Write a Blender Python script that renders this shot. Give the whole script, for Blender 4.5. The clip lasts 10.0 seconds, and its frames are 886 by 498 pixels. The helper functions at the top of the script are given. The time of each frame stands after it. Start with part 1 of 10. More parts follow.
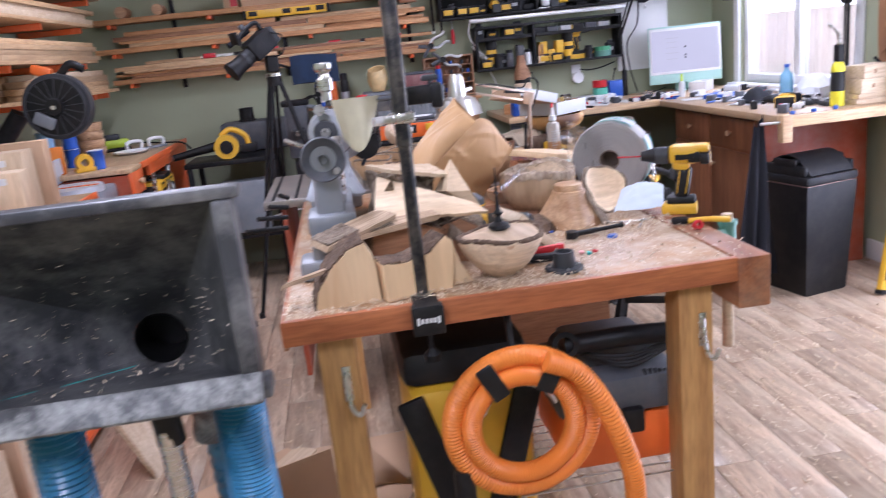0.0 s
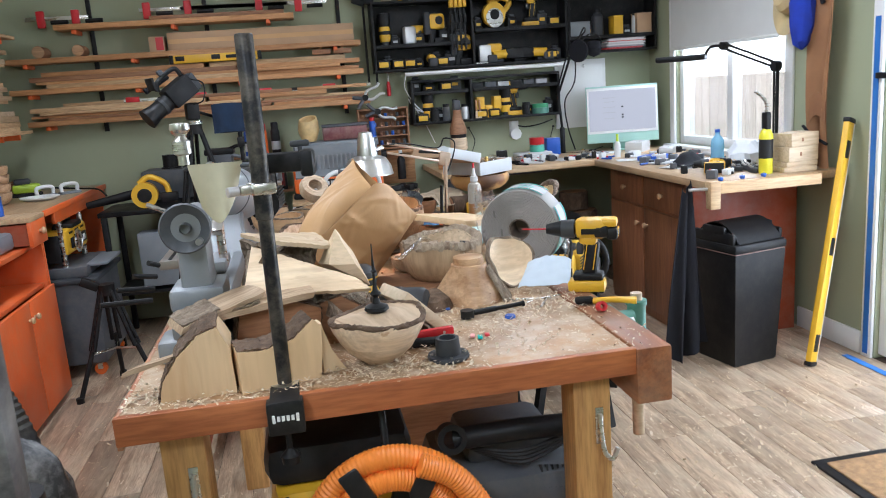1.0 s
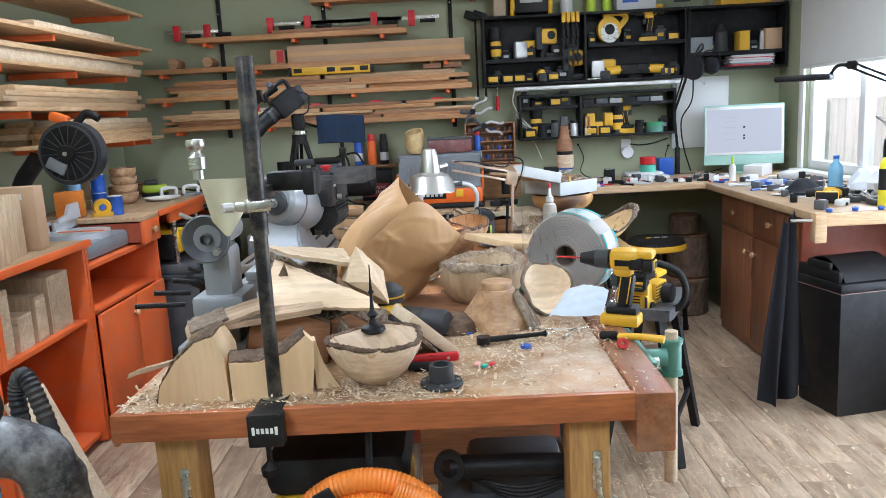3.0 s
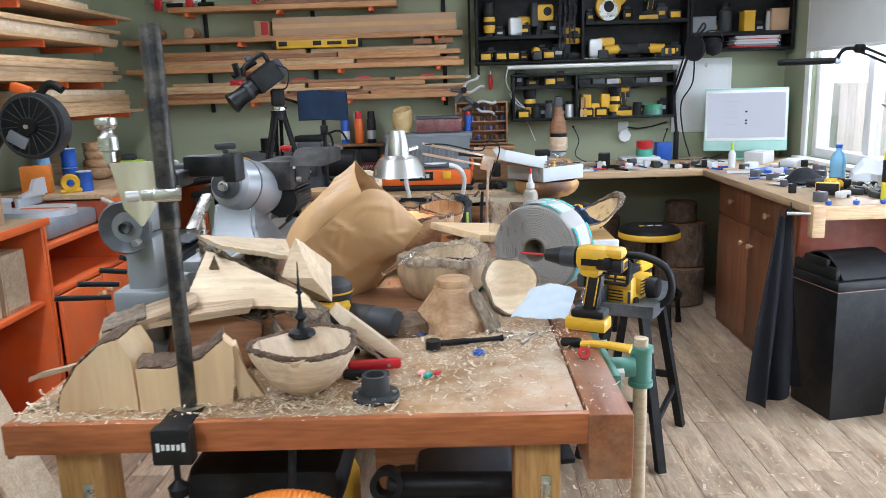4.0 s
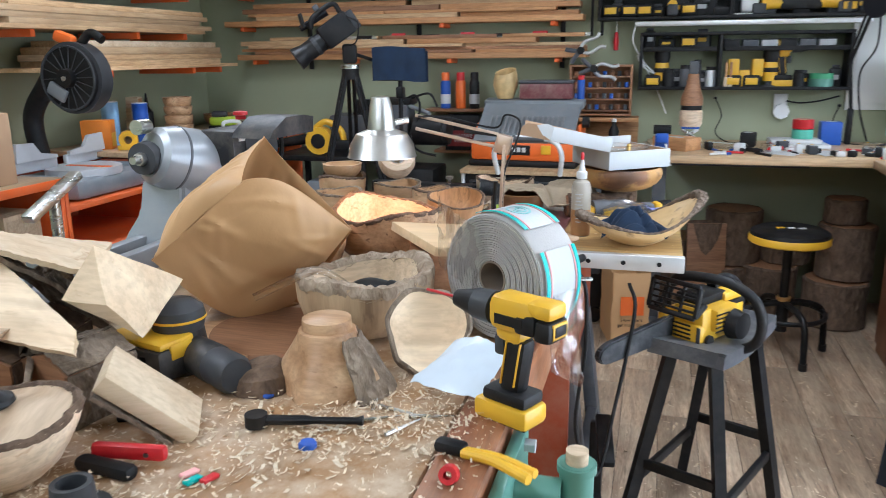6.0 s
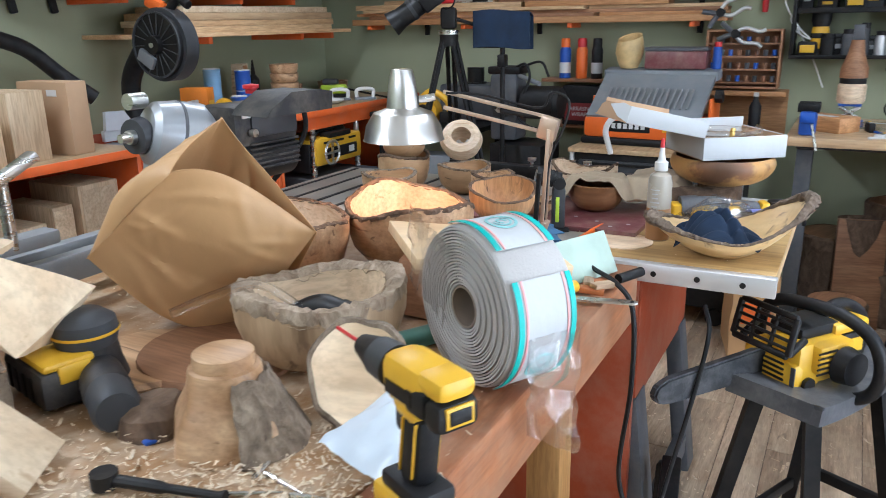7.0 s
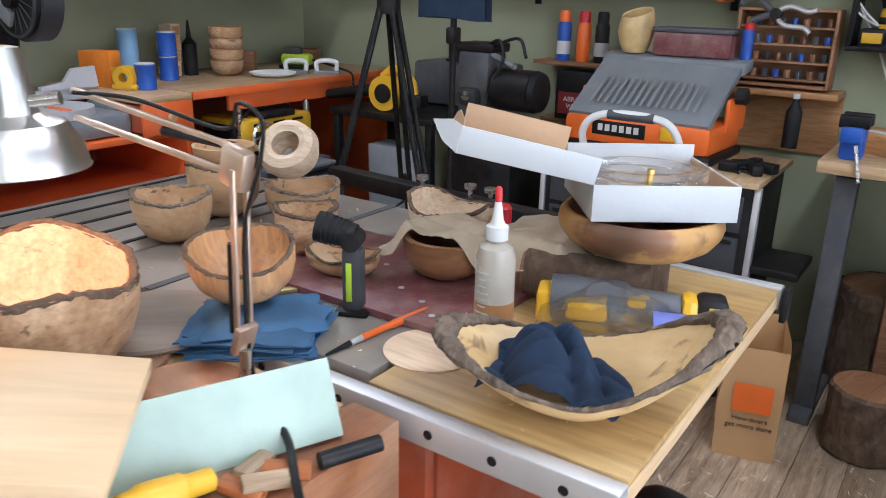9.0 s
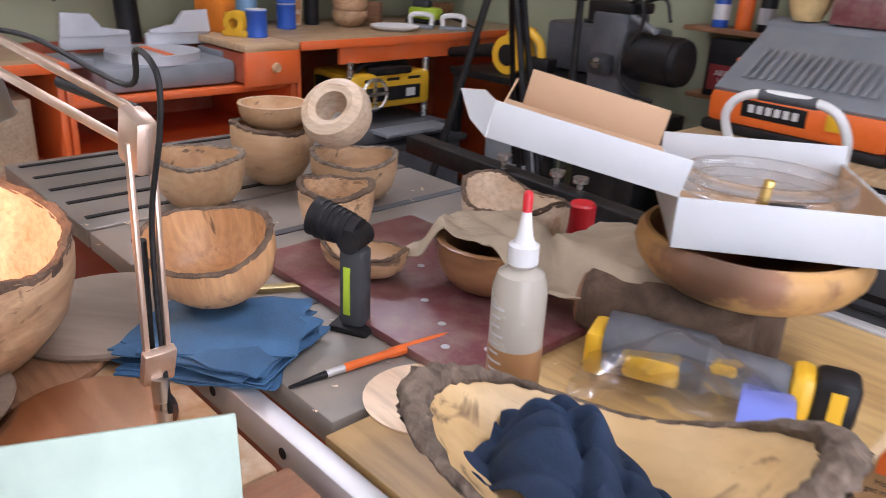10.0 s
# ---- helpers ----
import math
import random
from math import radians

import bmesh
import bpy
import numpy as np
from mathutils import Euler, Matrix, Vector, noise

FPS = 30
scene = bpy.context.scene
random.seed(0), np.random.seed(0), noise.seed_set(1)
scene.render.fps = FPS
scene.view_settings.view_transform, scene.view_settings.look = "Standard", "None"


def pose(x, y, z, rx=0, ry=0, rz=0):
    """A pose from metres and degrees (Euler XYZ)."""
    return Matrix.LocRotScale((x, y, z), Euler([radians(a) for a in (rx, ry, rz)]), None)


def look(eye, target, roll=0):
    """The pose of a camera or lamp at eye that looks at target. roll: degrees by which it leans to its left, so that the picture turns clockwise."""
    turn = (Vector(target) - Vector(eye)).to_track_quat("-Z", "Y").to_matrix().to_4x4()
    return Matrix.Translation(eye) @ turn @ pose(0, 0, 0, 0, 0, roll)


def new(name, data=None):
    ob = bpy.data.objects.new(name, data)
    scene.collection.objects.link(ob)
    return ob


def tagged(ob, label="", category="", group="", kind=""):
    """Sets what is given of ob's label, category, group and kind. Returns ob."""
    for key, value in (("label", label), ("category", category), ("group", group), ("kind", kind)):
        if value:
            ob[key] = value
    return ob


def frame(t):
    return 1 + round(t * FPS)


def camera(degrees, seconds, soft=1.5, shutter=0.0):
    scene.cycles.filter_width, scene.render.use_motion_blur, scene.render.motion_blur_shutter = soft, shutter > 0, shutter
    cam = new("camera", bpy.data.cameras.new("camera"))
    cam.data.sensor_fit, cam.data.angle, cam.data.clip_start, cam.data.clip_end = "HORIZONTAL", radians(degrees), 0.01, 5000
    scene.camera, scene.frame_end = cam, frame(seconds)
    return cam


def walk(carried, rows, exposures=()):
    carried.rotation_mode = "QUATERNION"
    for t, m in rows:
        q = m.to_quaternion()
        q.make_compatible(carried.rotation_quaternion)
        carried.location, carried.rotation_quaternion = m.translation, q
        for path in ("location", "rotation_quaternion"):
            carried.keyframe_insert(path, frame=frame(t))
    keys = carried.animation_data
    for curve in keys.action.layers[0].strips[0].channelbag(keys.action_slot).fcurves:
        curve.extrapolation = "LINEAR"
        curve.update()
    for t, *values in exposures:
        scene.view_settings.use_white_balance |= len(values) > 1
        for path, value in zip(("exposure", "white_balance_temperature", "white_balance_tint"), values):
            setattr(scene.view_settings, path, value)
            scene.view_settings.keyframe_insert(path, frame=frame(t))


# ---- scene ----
cam = camera(59.9, 10.0, soft=0.85, shutter=0.35)
METRES, EYE, TILT, LEAN, TURN = 3.7, 1.50, 0.0, 0.0, -6.4
ROWS = [
    (0.0, 0.0, 0.0, 0.0, -1.58, -14.83, 5.98),
    (0.5, 0.029, 0.0333, 0.0066, -5.66, -13.29, 4.72),
    (1.0, 0.0537, 0.0517, 0.0056, -4.42, -11.7, 4.04),
    (1.5, 0.0915, 0.058, 0.0065, 1.73, -10.03, 4.08),
    (2.0, 0.1216, 0.0559, 0.0092, 5.57, -9.18, 3.87),
    (3.5, 0.1509, 0.071, 0.0072, 6.8, -11.14, 2.55),
    (4.0, 0.1708, 0.1164, 0.0079, 7.35, -11.88, 1.77),
    (4.5, 0.1956, 0.1563, 0.0124, 9.14, -12.4, 1.22),
    (5.0, 0.2378, 0.206, 0.0072, 12.96, -12.61, 1.0),
    (5.5, 0.2809, 0.2567, 0.0098, 17.0, -13.25, 0.83),
    (6.0, 0.2878, 0.3261, 0.0002, 21.79, -14.33, 0.62),
    (7.5, 0.338, 0.519, -0.0023, 37.66, -17.4, 0.61),
    (8.0, 0.3302, 0.5974, -0.0036, 37.64, -17.87, -0.45),
    (8.5, 0.3295, 0.6637, -0.0023, 38.22, -18.24, -1.01),
    (9.0, 0.3356, 0.7334, -0.007, 41.37, -18.91, -1.21),
    (9.5, 0.3319, 0.7843, -0.0102, 45.72, -19.95, -1.84),
    (10.0, 0.3072, 0.8294, -0.0176, 53.73, -22.01, -2.63),
]
walk(cam, [(t, pose(0, 0, EYE, TILT, LEAN, TURN) @ pose(METRES * x, METRES * y, METRES * z, 90 + pitch, roll, yaw)) for t, x, y, z, yaw, pitch, roll in ROWS],
     exposures=[(0.0, 0.20, 5650, 31), (0.45, 0.10, 5800, 19), (1.2, 0.04, 5800, 13), (2.0, 0.13, 5770, 12), (7.0, 0.04, 5720, 12), (9.0, -0.04, 5850, 16), (10.0, -0.06, 6200, 26)])

# ---- world, sun, exposure ----
world = bpy.data.worlds.new("world")
scene.world = world
world.use_nodes = True
wn = world.node_tree
sky = wn.nodes.new("ShaderNodeTexSky")
sky.sky_type, sky.sun_disc = "NISHITA", False
sky.sun_elevation, sky.sun_rotation = radians(45), radians(240)
wn.links.new(sky.outputs[0], wn.nodes["Background"].inputs[0])
wn.nodes["Background"].inputs[1].default_value = 0.15
sun = new("sun", bpy.data.lights.new("sun", "SUN"))
sun.data.energy, sun.data.angle, sun.data.color = 5.0, radians(3), (1, 0.95, 0.88)
sun.matrix_world = look((-4, -2, 10), (5, 4, 0))


def area(name, m, sx, sy, watts, colour=(1, 1, 1)):
    ob = new(name, bpy.data.lights.new(name, "AREA"))
    ob.data.shape, ob.data.size, ob.data.size_y, ob.data.energy, ob.data.color = "RECTANGLE", sx, sy, watts, colour
    ob.matrix_world = m
    return ob


# daylight in the window and the glazed door of the east wall
area("window_daylight", look((3.22, 4.935, 1.80), (0, 4.6, 0.9)), 1.30, 0.66, 32, (0.86, 0.94, 1.0))
area("door_daylight", look((3.24, 2.47, 1.1), (0, 2.5, 0.6)), 1.95, 1.9, 70, (0.86, 0.94, 1.0))
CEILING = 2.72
# Unseen overhead tube lamps, added to fill the room with light.
FILL_SPOTS = [(-0.7, -0.5), (1.1, -0.4), (-0.7, 1.9), (1.95, 2.3), (-0.7, 4.2), (1.75, 3.9)]
for (lx, ly), watts in zip(FILL_SPOTS, (44, 25, 28, 10, 19, 25)):
    area("added_fill_light", look((lx, ly, CEILING - 0.10), (lx, ly, 0)), 0.16, 1.15, watts, (0.90, 0.96, 1.0))
bulb = new("lamp_bulb_light", bpy.data.lights.new("lamp_bulb_light", "SPOT"))
bulb.data.energy, bulb.data.color, bulb.data.shadow_soft_size = 7, (1.0, 0.50, 0.24), 0.03
bulb.data.spot_size, bulb.data.spot_blend = radians(125), 0.4
bulb.matrix_world = look((0.463, 3.055, 1.26), (0.45, 3.04, 0.9))


# ---- materials ----
def nodes_of(name):
    m = bpy.data.materials.new(name)
    m.use_nodes = True
    t = m.node_tree
    return m, t, t.nodes["Principled BSDF"]


def tint(c, k):
    return (min(1, c[0] * k), min(1, c[1] * k), min(1, c[2] * k), 1)


def mapped(t, stretch):
    co = t.nodes.new("ShaderNodeTexCoord")
    info = t.nodes.new("ShaderNodeObjectInfo")
    mp = t.nodes.new("ShaderNodeMapping")
    mp.inputs["Scale"].default_value = stretch
    mul = t.nodes.new("ShaderNodeMath")
    mul.operation, mul.inputs[1].default_value = "MULTIPLY", 7.3
    t.links.new(info.outputs["Random"], mul.inputs[0])
    t.links.new(mul.outputs[0], mp.inputs["Location"])
    t.links.new(co.outputs["Object"], mp.inputs["Vector"])
    return mp, info


def noise_of(t, vec, scale, detail=4.0, rough=0.55, dist=0.0):
    n = t.nodes.new("ShaderNodeTexNoise")
    n.inputs["Scale"].default_value, n.inputs["Detail"].default_value = scale, detail
    n.inputs["Roughness"].default_value, n.inputs["Distortion"].default_value = rough, dist
    t.links.new(vec.outputs[0], n.inputs["Vector"])
    return n


def ramp_of(t, src, stops):
    r = t.nodes.new("ShaderNodeValToRGB")
    els = r.color_ramp.elements
    els[0].position, els[0].color = stops[0]
    els[1].position, els[1].color = stops[-1]
    for p, c in stops[1:-1]:
        e = els.new(p)
        e.color = c
    t.links.new(src, r.inputs[0])
    return r


def bump_of(t, b, src, strength, dist=0.004):
    u = t.nodes.new("ShaderNodeBump")
    u.inputs["Strength"].default_value, u.inputs["Distance"].default_value = strength, dist
    t.links.new(src, u.inputs["Height"])
    t.links.new(u.outputs[0], b.inputs["Normal"])
    return u


def mat(name, c, rough=0.5, metal=0.0, var=0.18, scale=7.0, fine=90.0, bump=0.12, dust=0.0, stretch=(1, 1, 1), dusty=(0.45, 0.38, 0.29)):
    """Paint, plastic, metal, plaster: broad and fine variation, worn gloss, optional dust."""
    m, t, b = nodes_of(name)
    mp, info = mapped(t, stretch)
    n1 = noise_of(t, mp, scale, 5)
    n2 = noise_of(t, mp, fine, 3)
    r = ramp_of(t, n1.outputs[0], [(0.3, tint(c, 1 - var)), (0.7, tint(c, 1 + var))])
    out = r.outputs[0]
    if dust > 0:
        nd = noise_of(t, mp, scale * 2.3, 8, 0.7)
        rd = ramp_of(t, nd.outputs[0], [(0.42, (0, 0, 0, 1)), (0.72, (dust, dust, dust, 1))])
        mx = t.nodes.new("ShaderNodeMix")
        mx.data_type = "RGBA"
        mx.inputs[7].default_value = (*dusty, 1)
        t.links.new(rd.outputs[0], mx.inputs[0])
        t.links.new(out, mx.inputs[6])
        out = mx.outputs[2]
    t.links.new(out, b.inputs["Base Color"])
    rr = ramp_of(t, n1.outputs[0], [(0.2, tint((rough,) * 3, 0.8)), (0.8, tint((rough,) * 3, 1.2))])
    t.links.new(rr.outputs[0], b.inputs["Roughness"])
    b.inputs["Metallic"].default_value = metal
    if max(c) < 0.12:
        b.inputs["Specular IOR Level"].default_value = 0.28
    if bump:
        bump_of(t, b, n2.outputs[0], bump, 0.003)
    return m


def wood(name, light, dark, along="X", size=1.0, rough=0.55, contrast=1.0, streak=None, dust=0.0):
    """Timber with fibres along one axis, growth bands, and per-piece shift of tone."""
    m, t, b = nodes_of(name)
    k = {"X": (0.10, 1, 1), "Y": (1, 0.10, 1), "Z": (1, 1, 0.10)}[along]
    mp, info = mapped(t, tuple(v * size for v in k))
    bands = noise_of(t, mp, 14, 3, 0.5, 1.2)
    fibre = noise_of(t, mp, 120, 3, 0.6)
    r = ramp_of(t, bands.outputs[0], [(0.28, (*dark, 1)), (0.5, tuple((a + d) / 2 for a, d in zip(light, dark)) + (1,)), (0.66, (*light, 1))])
    mx = t.nodes.new("ShaderNodeMix")
    mx.data_type, mx.blend_type = "RGBA", "MULTIPLY"
    mx.inputs[0].default_value = 0.6 * contrast
    rf = ramp_of(t, fibre.outputs[0], [(0.35, (0.58, 0.53, 0.49, 1)), (0.60, (1, 1, 1, 1))])
    t.links.new(r.outputs[0], mx.inputs[6])
    t.links.new(rf.outputs[0], mx.inputs[7])
    out = mx.outputs[2]
    if streak:
        ns = noise_of(t, mp, 22, 4, 0.6, 2.0)
        rs = ramp_of(t, ns.outputs[0], [(0.60, (0, 0, 0, 1)), (0.68, (0.9, 0.9, 0.9, 1))])
        ms = t.nodes.new("ShaderNodeMix")
        ms.data_type = "RGBA"
        ms.inputs[7].default_value = (*streak, 1)
        t.links.new(rs.outputs[0], ms.inputs[0])
        t.links.new(out, ms.inputs[6])
        out = ms.outputs[2]
    if dust:
        co = t.nodes.new("ShaderNodeTexCoord")
        nd = t.nodes.new("ShaderNodeTexNoise")
        nd.inputs["Scale"].default_value, nd.inputs["Detail"].default_value, nd.inputs["Roughness"].default_value = 5, 8, 0.7
        t.links.new(co.outputs["Object"], nd.inputs["Vector"])
        rd = ramp_of(t, nd.outputs[0], [(0.38, (0, 0, 0, 1)), (0.62, (dust, dust, dust, 1))])
        md = t.nodes.new("ShaderNodeMix")
        md.data_type = "RGBA"
        md.inputs[7].default_value = (0.50, 0.41, 0.29, 1)
        t.links.new(rd.outputs[0], md.inputs[0])
        t.links.new(out, md.inputs[6])
        out = md.outputs[2]
    hs = t.nodes.new("ShaderNodeHueSaturation")
    mr = t.nodes.new("ShaderNodeMapRange")
    mr.inputs[3].default_value, mr.inputs[4].default_value = 0.82, 1.15
    t.links.new(info.outputs["Random"], mr.inputs[0])
    t.links.new(mr.outputs[0], hs.inputs["Value"])
    t.links.new(out, hs.inputs["Color"])
    t.links.new(hs.outputs[0], b.inputs["Base Color"])
    b.inputs["Roughness"].default_value = rough
    bump_of(t, b, fibre.outputs[0], 0.18, 0.002)
    return m


def bark(name, c1, c2, scale=22):
    m, t, b = nodes_of(name)
    mp, info = mapped(t, (1, 1, 0.6))
    n = noise_of(t, mp, scale, 8, 0.7, 0.6)
    v = t.nodes.new("ShaderNodeTexVoronoi")
    v.inputs["Scale"].default_value = scale * 1.6
    t.links.new(mp.outputs[0], v.inputs["Vector"])
    r = ramp_of(t, n.outputs[0], [(0.3, (*c1, 1)), (0.7, (*c2, 1))])
    t.links.new(r.outputs[0], b.inputs["Base Color"])
    b.inputs["Roughness"].default_value = 0.9
    mul = t.nodes.new("ShaderNodeMath")
    mul.operation = "MULTIPLY"
    t.links.new(n.outputs[0], mul.inputs[0])
    t.links.new(v.outputs["Distance"], mul.inputs[1])
    bump_of(t, b, mul.outputs[0], 1.0, 0.02)
    return m


def glass(name, c=(1, 1, 1), rough=0.02, alpha=None):
    m, t, b = nodes_of(name)
    b.inputs["Base Color"].default_value = (*c, 1)
    b.inputs["Roughness"].default_value, b.inputs["IOR"].default_value = rough, 1.45
    b.inputs["Transmission Weight"].default_value = 1.0
    if alpha:
        b.inputs["Alpha"].default_value = alpha
    return m


def glow(name, c, k):
    m, t, b = nodes_of(name)
    b.inputs["Base Color"].default_value = (*c, 1)
    b.inputs["Emission Color"].default_value = (*c, 1)
    b.inputs["Emission Strength"].default_value = k
    return m


WALL = mat("sage_paint", (0.34, 0.365, 0.24), 0.75, var=0.05, scale=2.5, fine=160, bump=0.10)
WHITE_PAINT = mat("white_paint", (0.78, 0.78, 0.76), 0.4, var=0.05, scale=3)
CEIL = mat("ceiling_paint", (0.75, 0.75, 0.72), 0.8, var=0.04, scale=2)
PLANK = wood("vinyl_plank", (0.60, 0.44, 0.30), (0.25, 0.155, 0.095), "Y", 1.7, 0.34, 1.3, (0.17, 0.11, 0.07), dust=0.5)
GAP = mat("plank_joint", (0.10, 0.07, 0.05), 0.8)
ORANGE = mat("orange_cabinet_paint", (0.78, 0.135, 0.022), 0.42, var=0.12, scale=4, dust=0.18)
ORANGE_D = mat("darker_orange", (0.34, 0.058, 0.018), 0.45, var=0.14, scale=4, dust=0.2)
CEDAR = wood("cedar_bench_edge", (0.50, 0.17, 0.055), (0.30, 0.085, 0.028), "X", 1.0, 0.4)
CEDAR_Y = wood("cedar_bench_side", (0.43, 0.155, 0.055), (0.26, 0.085, 0.032), "Y", 1.0, 0.45, dust=0.3)
BENCHTOP = mat("worn_hardboard_top", (0.34, 0.19, 0.085), 0.44, var=0.30, scale=6, fine=60, bump=0.15, dust=0.8, dusty=(0.60, 0.49, 0.36))
PINE = wood("pine", (0.68, 0.47, 0.26), (0.55, 0.34, 0.17), "X")
PINE_Y = wood("pine_along_y", (0.68, 0.47, 0.26), (0.55, 0.34, 0.17), "Y")
PINE_Z = wood("pine_upright", (0.60, 0.34, 0.12), (0.46, 0.23, 0.075), "Z", rough=0.45)
FIR = wood("fir_shelf", (0.62, 0.33, 0.14), (0.47, 0.22, 0.085), "X")
CREAM = wood("pale_maple_end", (0.74, 0.60, 0.42), (0.60, 0.44, 0.28), "X", 0.9, 0.6, 0.8)
MAPLE_Z = wood("maple_upright", (0.70, 0.55, 0.37), (0.58, 0.41, 0.25), "Z", 0.8)
CHERRY = wood("brown_board", (0.40, 0.20, 0.10), (0.26, 0.12, 0.055), "X")
BROWN_CAB = wood("brown_cabinet_wood", (0.30, 0.13, 0.06), (0.19, 0.075, 0.035), "Z", 0.7, 0.4)
COUNTER = wood("counter_maple", (0.58, 0.40, 0.23), (0.47, 0.30, 0.155), "X", 0.6, 0.4, dust=0.2)
COUNTER_Y = wood("counter_maple_y", (0.54, 0.37, 0.21), (0.44, 0.28, 0.145), "Y", 0.6, 0.4, dust=0.2)
PLY = wood("plywood", (0.68, 0.49, 0.28), (0.58, 0.38, 0.20), "Y", 0.5, 0.5)
PLYTOP = wood("yellow_ply_top", (0.56, 0.37, 0.15), (0.47, 0.29, 0.11), "X", 0.5, 0.42)
BARK = bark("maple_bark", (0.10, 0.065, 0.042), (0.36, 0.28, 0.20), 34)
BARK_P = bark("pale_dry_bark", (0.20, 0.13, 0.08), (0.56, 0.45, 0.33), 30)
SPALT = wood("split_spalted_maple", (0.76, 0.61, 0.42), (0.62, 0.45, 0.28), "X", 0.6, 0.65, 0.6, (0.50, 0.34, 0.20))
FRESH = wood("fresh_sawn_maple", (0.76, 0.56, 0.34), (0.64, 0.43, 0.23), "Z", 0.35, 0.6, 0.45, (0.62, 0.40, 0.22))
FLAKE = wood("weathered_flake", (0.56, 0.41, 0.27), (0.38, 0.26, 0.16), "X", 0.8, 0.75, 1.2, (0.17, 0.11, 0.07))
BARK_D = bark("dark_bark", (0.055, 0.032, 0.020), (0.21, 0.135, 0.085))
TURNED = wood("turned_maple", (0.68, 0.45, 0.26), (0.42, 0.23, 0.11), "X", 1.0, 0.42, 0.9, (0.20, 0.105, 0.05))
TURNED_P = wood("pale_turned_maple", (0.80, 0.64, 0.46), (0.60, 0.42, 0.27), "X", 0.9, 0.48, 0.8, (0.50, 0.30, 0.17))
TURNED_S = wood("spalted_maple", (0.62, 0.42, 0.24), (0.47, 0.27, 0.13), "X", 0.7, 0.42, 0.5, (0.12, 0.075, 0.045))
CATALPA = wood("yellow_tray_wood", (0.74, 0.53, 0.27), (0.60, 0.38, 0.16), "X", 0.5, 0.4, 0.4, (0.16, 0.09, 0.04))
WALNUT = wood("two_tone_walnut", (0.40, 0.20, 0.09), (0.16, 0.07, 0.03), "X", 0.6, 0.28, 0.5)
BLACK = mat("black_plastic", (0.008, 0.008, 0.009), 0.48, var=0.3, dust=0.03)
BLACK_DUSTY = mat("dusty_black_plastic", (0.020, 0.020, 0.022), 0.5, var=0.25, scale=5, dust=0.18)
BLACK_METAL = mat("black_powder_coat", (0.008, 0.008, 0.009), 0.48, 0.2, var=0.2, dust=0.04)
CHARCOAL = mat("charcoal_plastic", (0.05, 0.052, 0.056), 0.5, var=0.2)
YELLOW = mat("tool_yellow", (0.72, 0.41, 0.022), 0.4, var=0.08)
GREY = mat("lathe_grey", (0.24, 0.255, 0.27), 0.38, 0.15, var=0.1, dust=0.15)
MIDGREY = mat("mid_grey_plastic", (0.20, 0.22, 0.24), 0.5, var=0.12, dust=0.12)
DARKGREY = mat("dark_grey_paint", (0.085, 0.09, 0.10), 0.45, var=0.15, dust=0.1)
STEEL = mat("brushed_steel", (0.62, 0.61, 0.59), 0.28, 1.0, var=0.1, stretch=(1, 1, 8))
ALU = mat("aluminium", (0.66, 0.66, 0.66), 0.46, 0.75, var=0.06)
CASTIRON = mat("dusty_cast_iron", (0.30, 0.28, 0.255), 0.35, 0.6, var=0.2, scale=5, dust=0.55, dusty=(0.40, 0.32, 0.24))
SAWDUSTY = mat("dusty_saw_top", (0.26, 0.235, 0.205), 0.5, 0.2, var=0.25, scale=4, dust=0.5, dusty=(0.38, 0.29, 0.21))
# The bulb's orange light is put into this metal's warm colour.
GLOW_METAL = mat("glow_tinted_metal", (0.62, 0.47, 0.37), 0.34, 0.85, var=0.12, stretch=(1, 8, 1))
KRAFT = mat("kraft_paper", (0.56, 0.33, 0.15), 0.5, var=0.08, scale=5, fine=60, bump=0.15)
CARDBOARD = mat("cardboard", (0.45, 0.29, 0.17), 0.75, var=0.08, scale=6)
WHITEBOARD = mat("white_card", (0.49, 0.505, 0.51), 0.5, var=0.03)
PAPER = mat("white_paper", (0.60, 0.60, 0.59), 0.6, var=0.04)
BLUE = mat("blue_paint", (0.02, 0.09, 0.42), 0.4, var=0.12)
HOSEBLUE = mat("clear_blue_hose", (0.035, 0.17, 0.31), 0.28, var=0.35, scale=12)
NAVY = mat("navy_cotton", (0.016, 0.030, 0.060), 0.9, var=0.25, scale=16, fine=220, bump=0.4)
DENIM = mat("blue_shop_towel", (0.045, 0.125, 0.24), 0.85, var=0.25, scale=12, fine=250, bump=0.4)
BLACKCLOTH = mat("black_cotton", (0.010, 0.010, 0.013), 0.9, var=0.3, scale=10, fine=200, bump=0.4)
LINEN = mat("beige_linen", (0.46, 0.37, 0.26), 0.9, var=0.15, scale=10, fine=240, bump=0.5)
LEATHER = mat("translucent_hide", (0.52, 0.48, 0.33), 0.5, var=0.16, scale=9, bump=0.2)
RED = mat("red_plastic", (0.52, 0.015, 0.02), 0.4, var=0.1)
MAROON = mat("maroon_phenolic_plate", (0.16, 0.045, 0.05), 0.35, var=0.25, scale=7, dust=0.35)
REDORANGE = mat("tool_orange", (0.80, 0.15, 0.02), 0.4, var=0.1)
HOSEORANGE = mat("orange_hose", (0.80, 0.23, 0.03), 0.4, var=0.12)
GREEN = mat("green_cast_iron", (0.10, 0.24, 0.19), 0.4, 0.2, var=0.15)
LIME = mat("lime_plastic", (0.45, 0.62, 0.04), 0.4)
TEAL = mat("teal_print", (0.0, 0.42, 0.38), 0.5)
PINK = mat("pink_print", (0.75, 0.35, 0.33), 0.5)
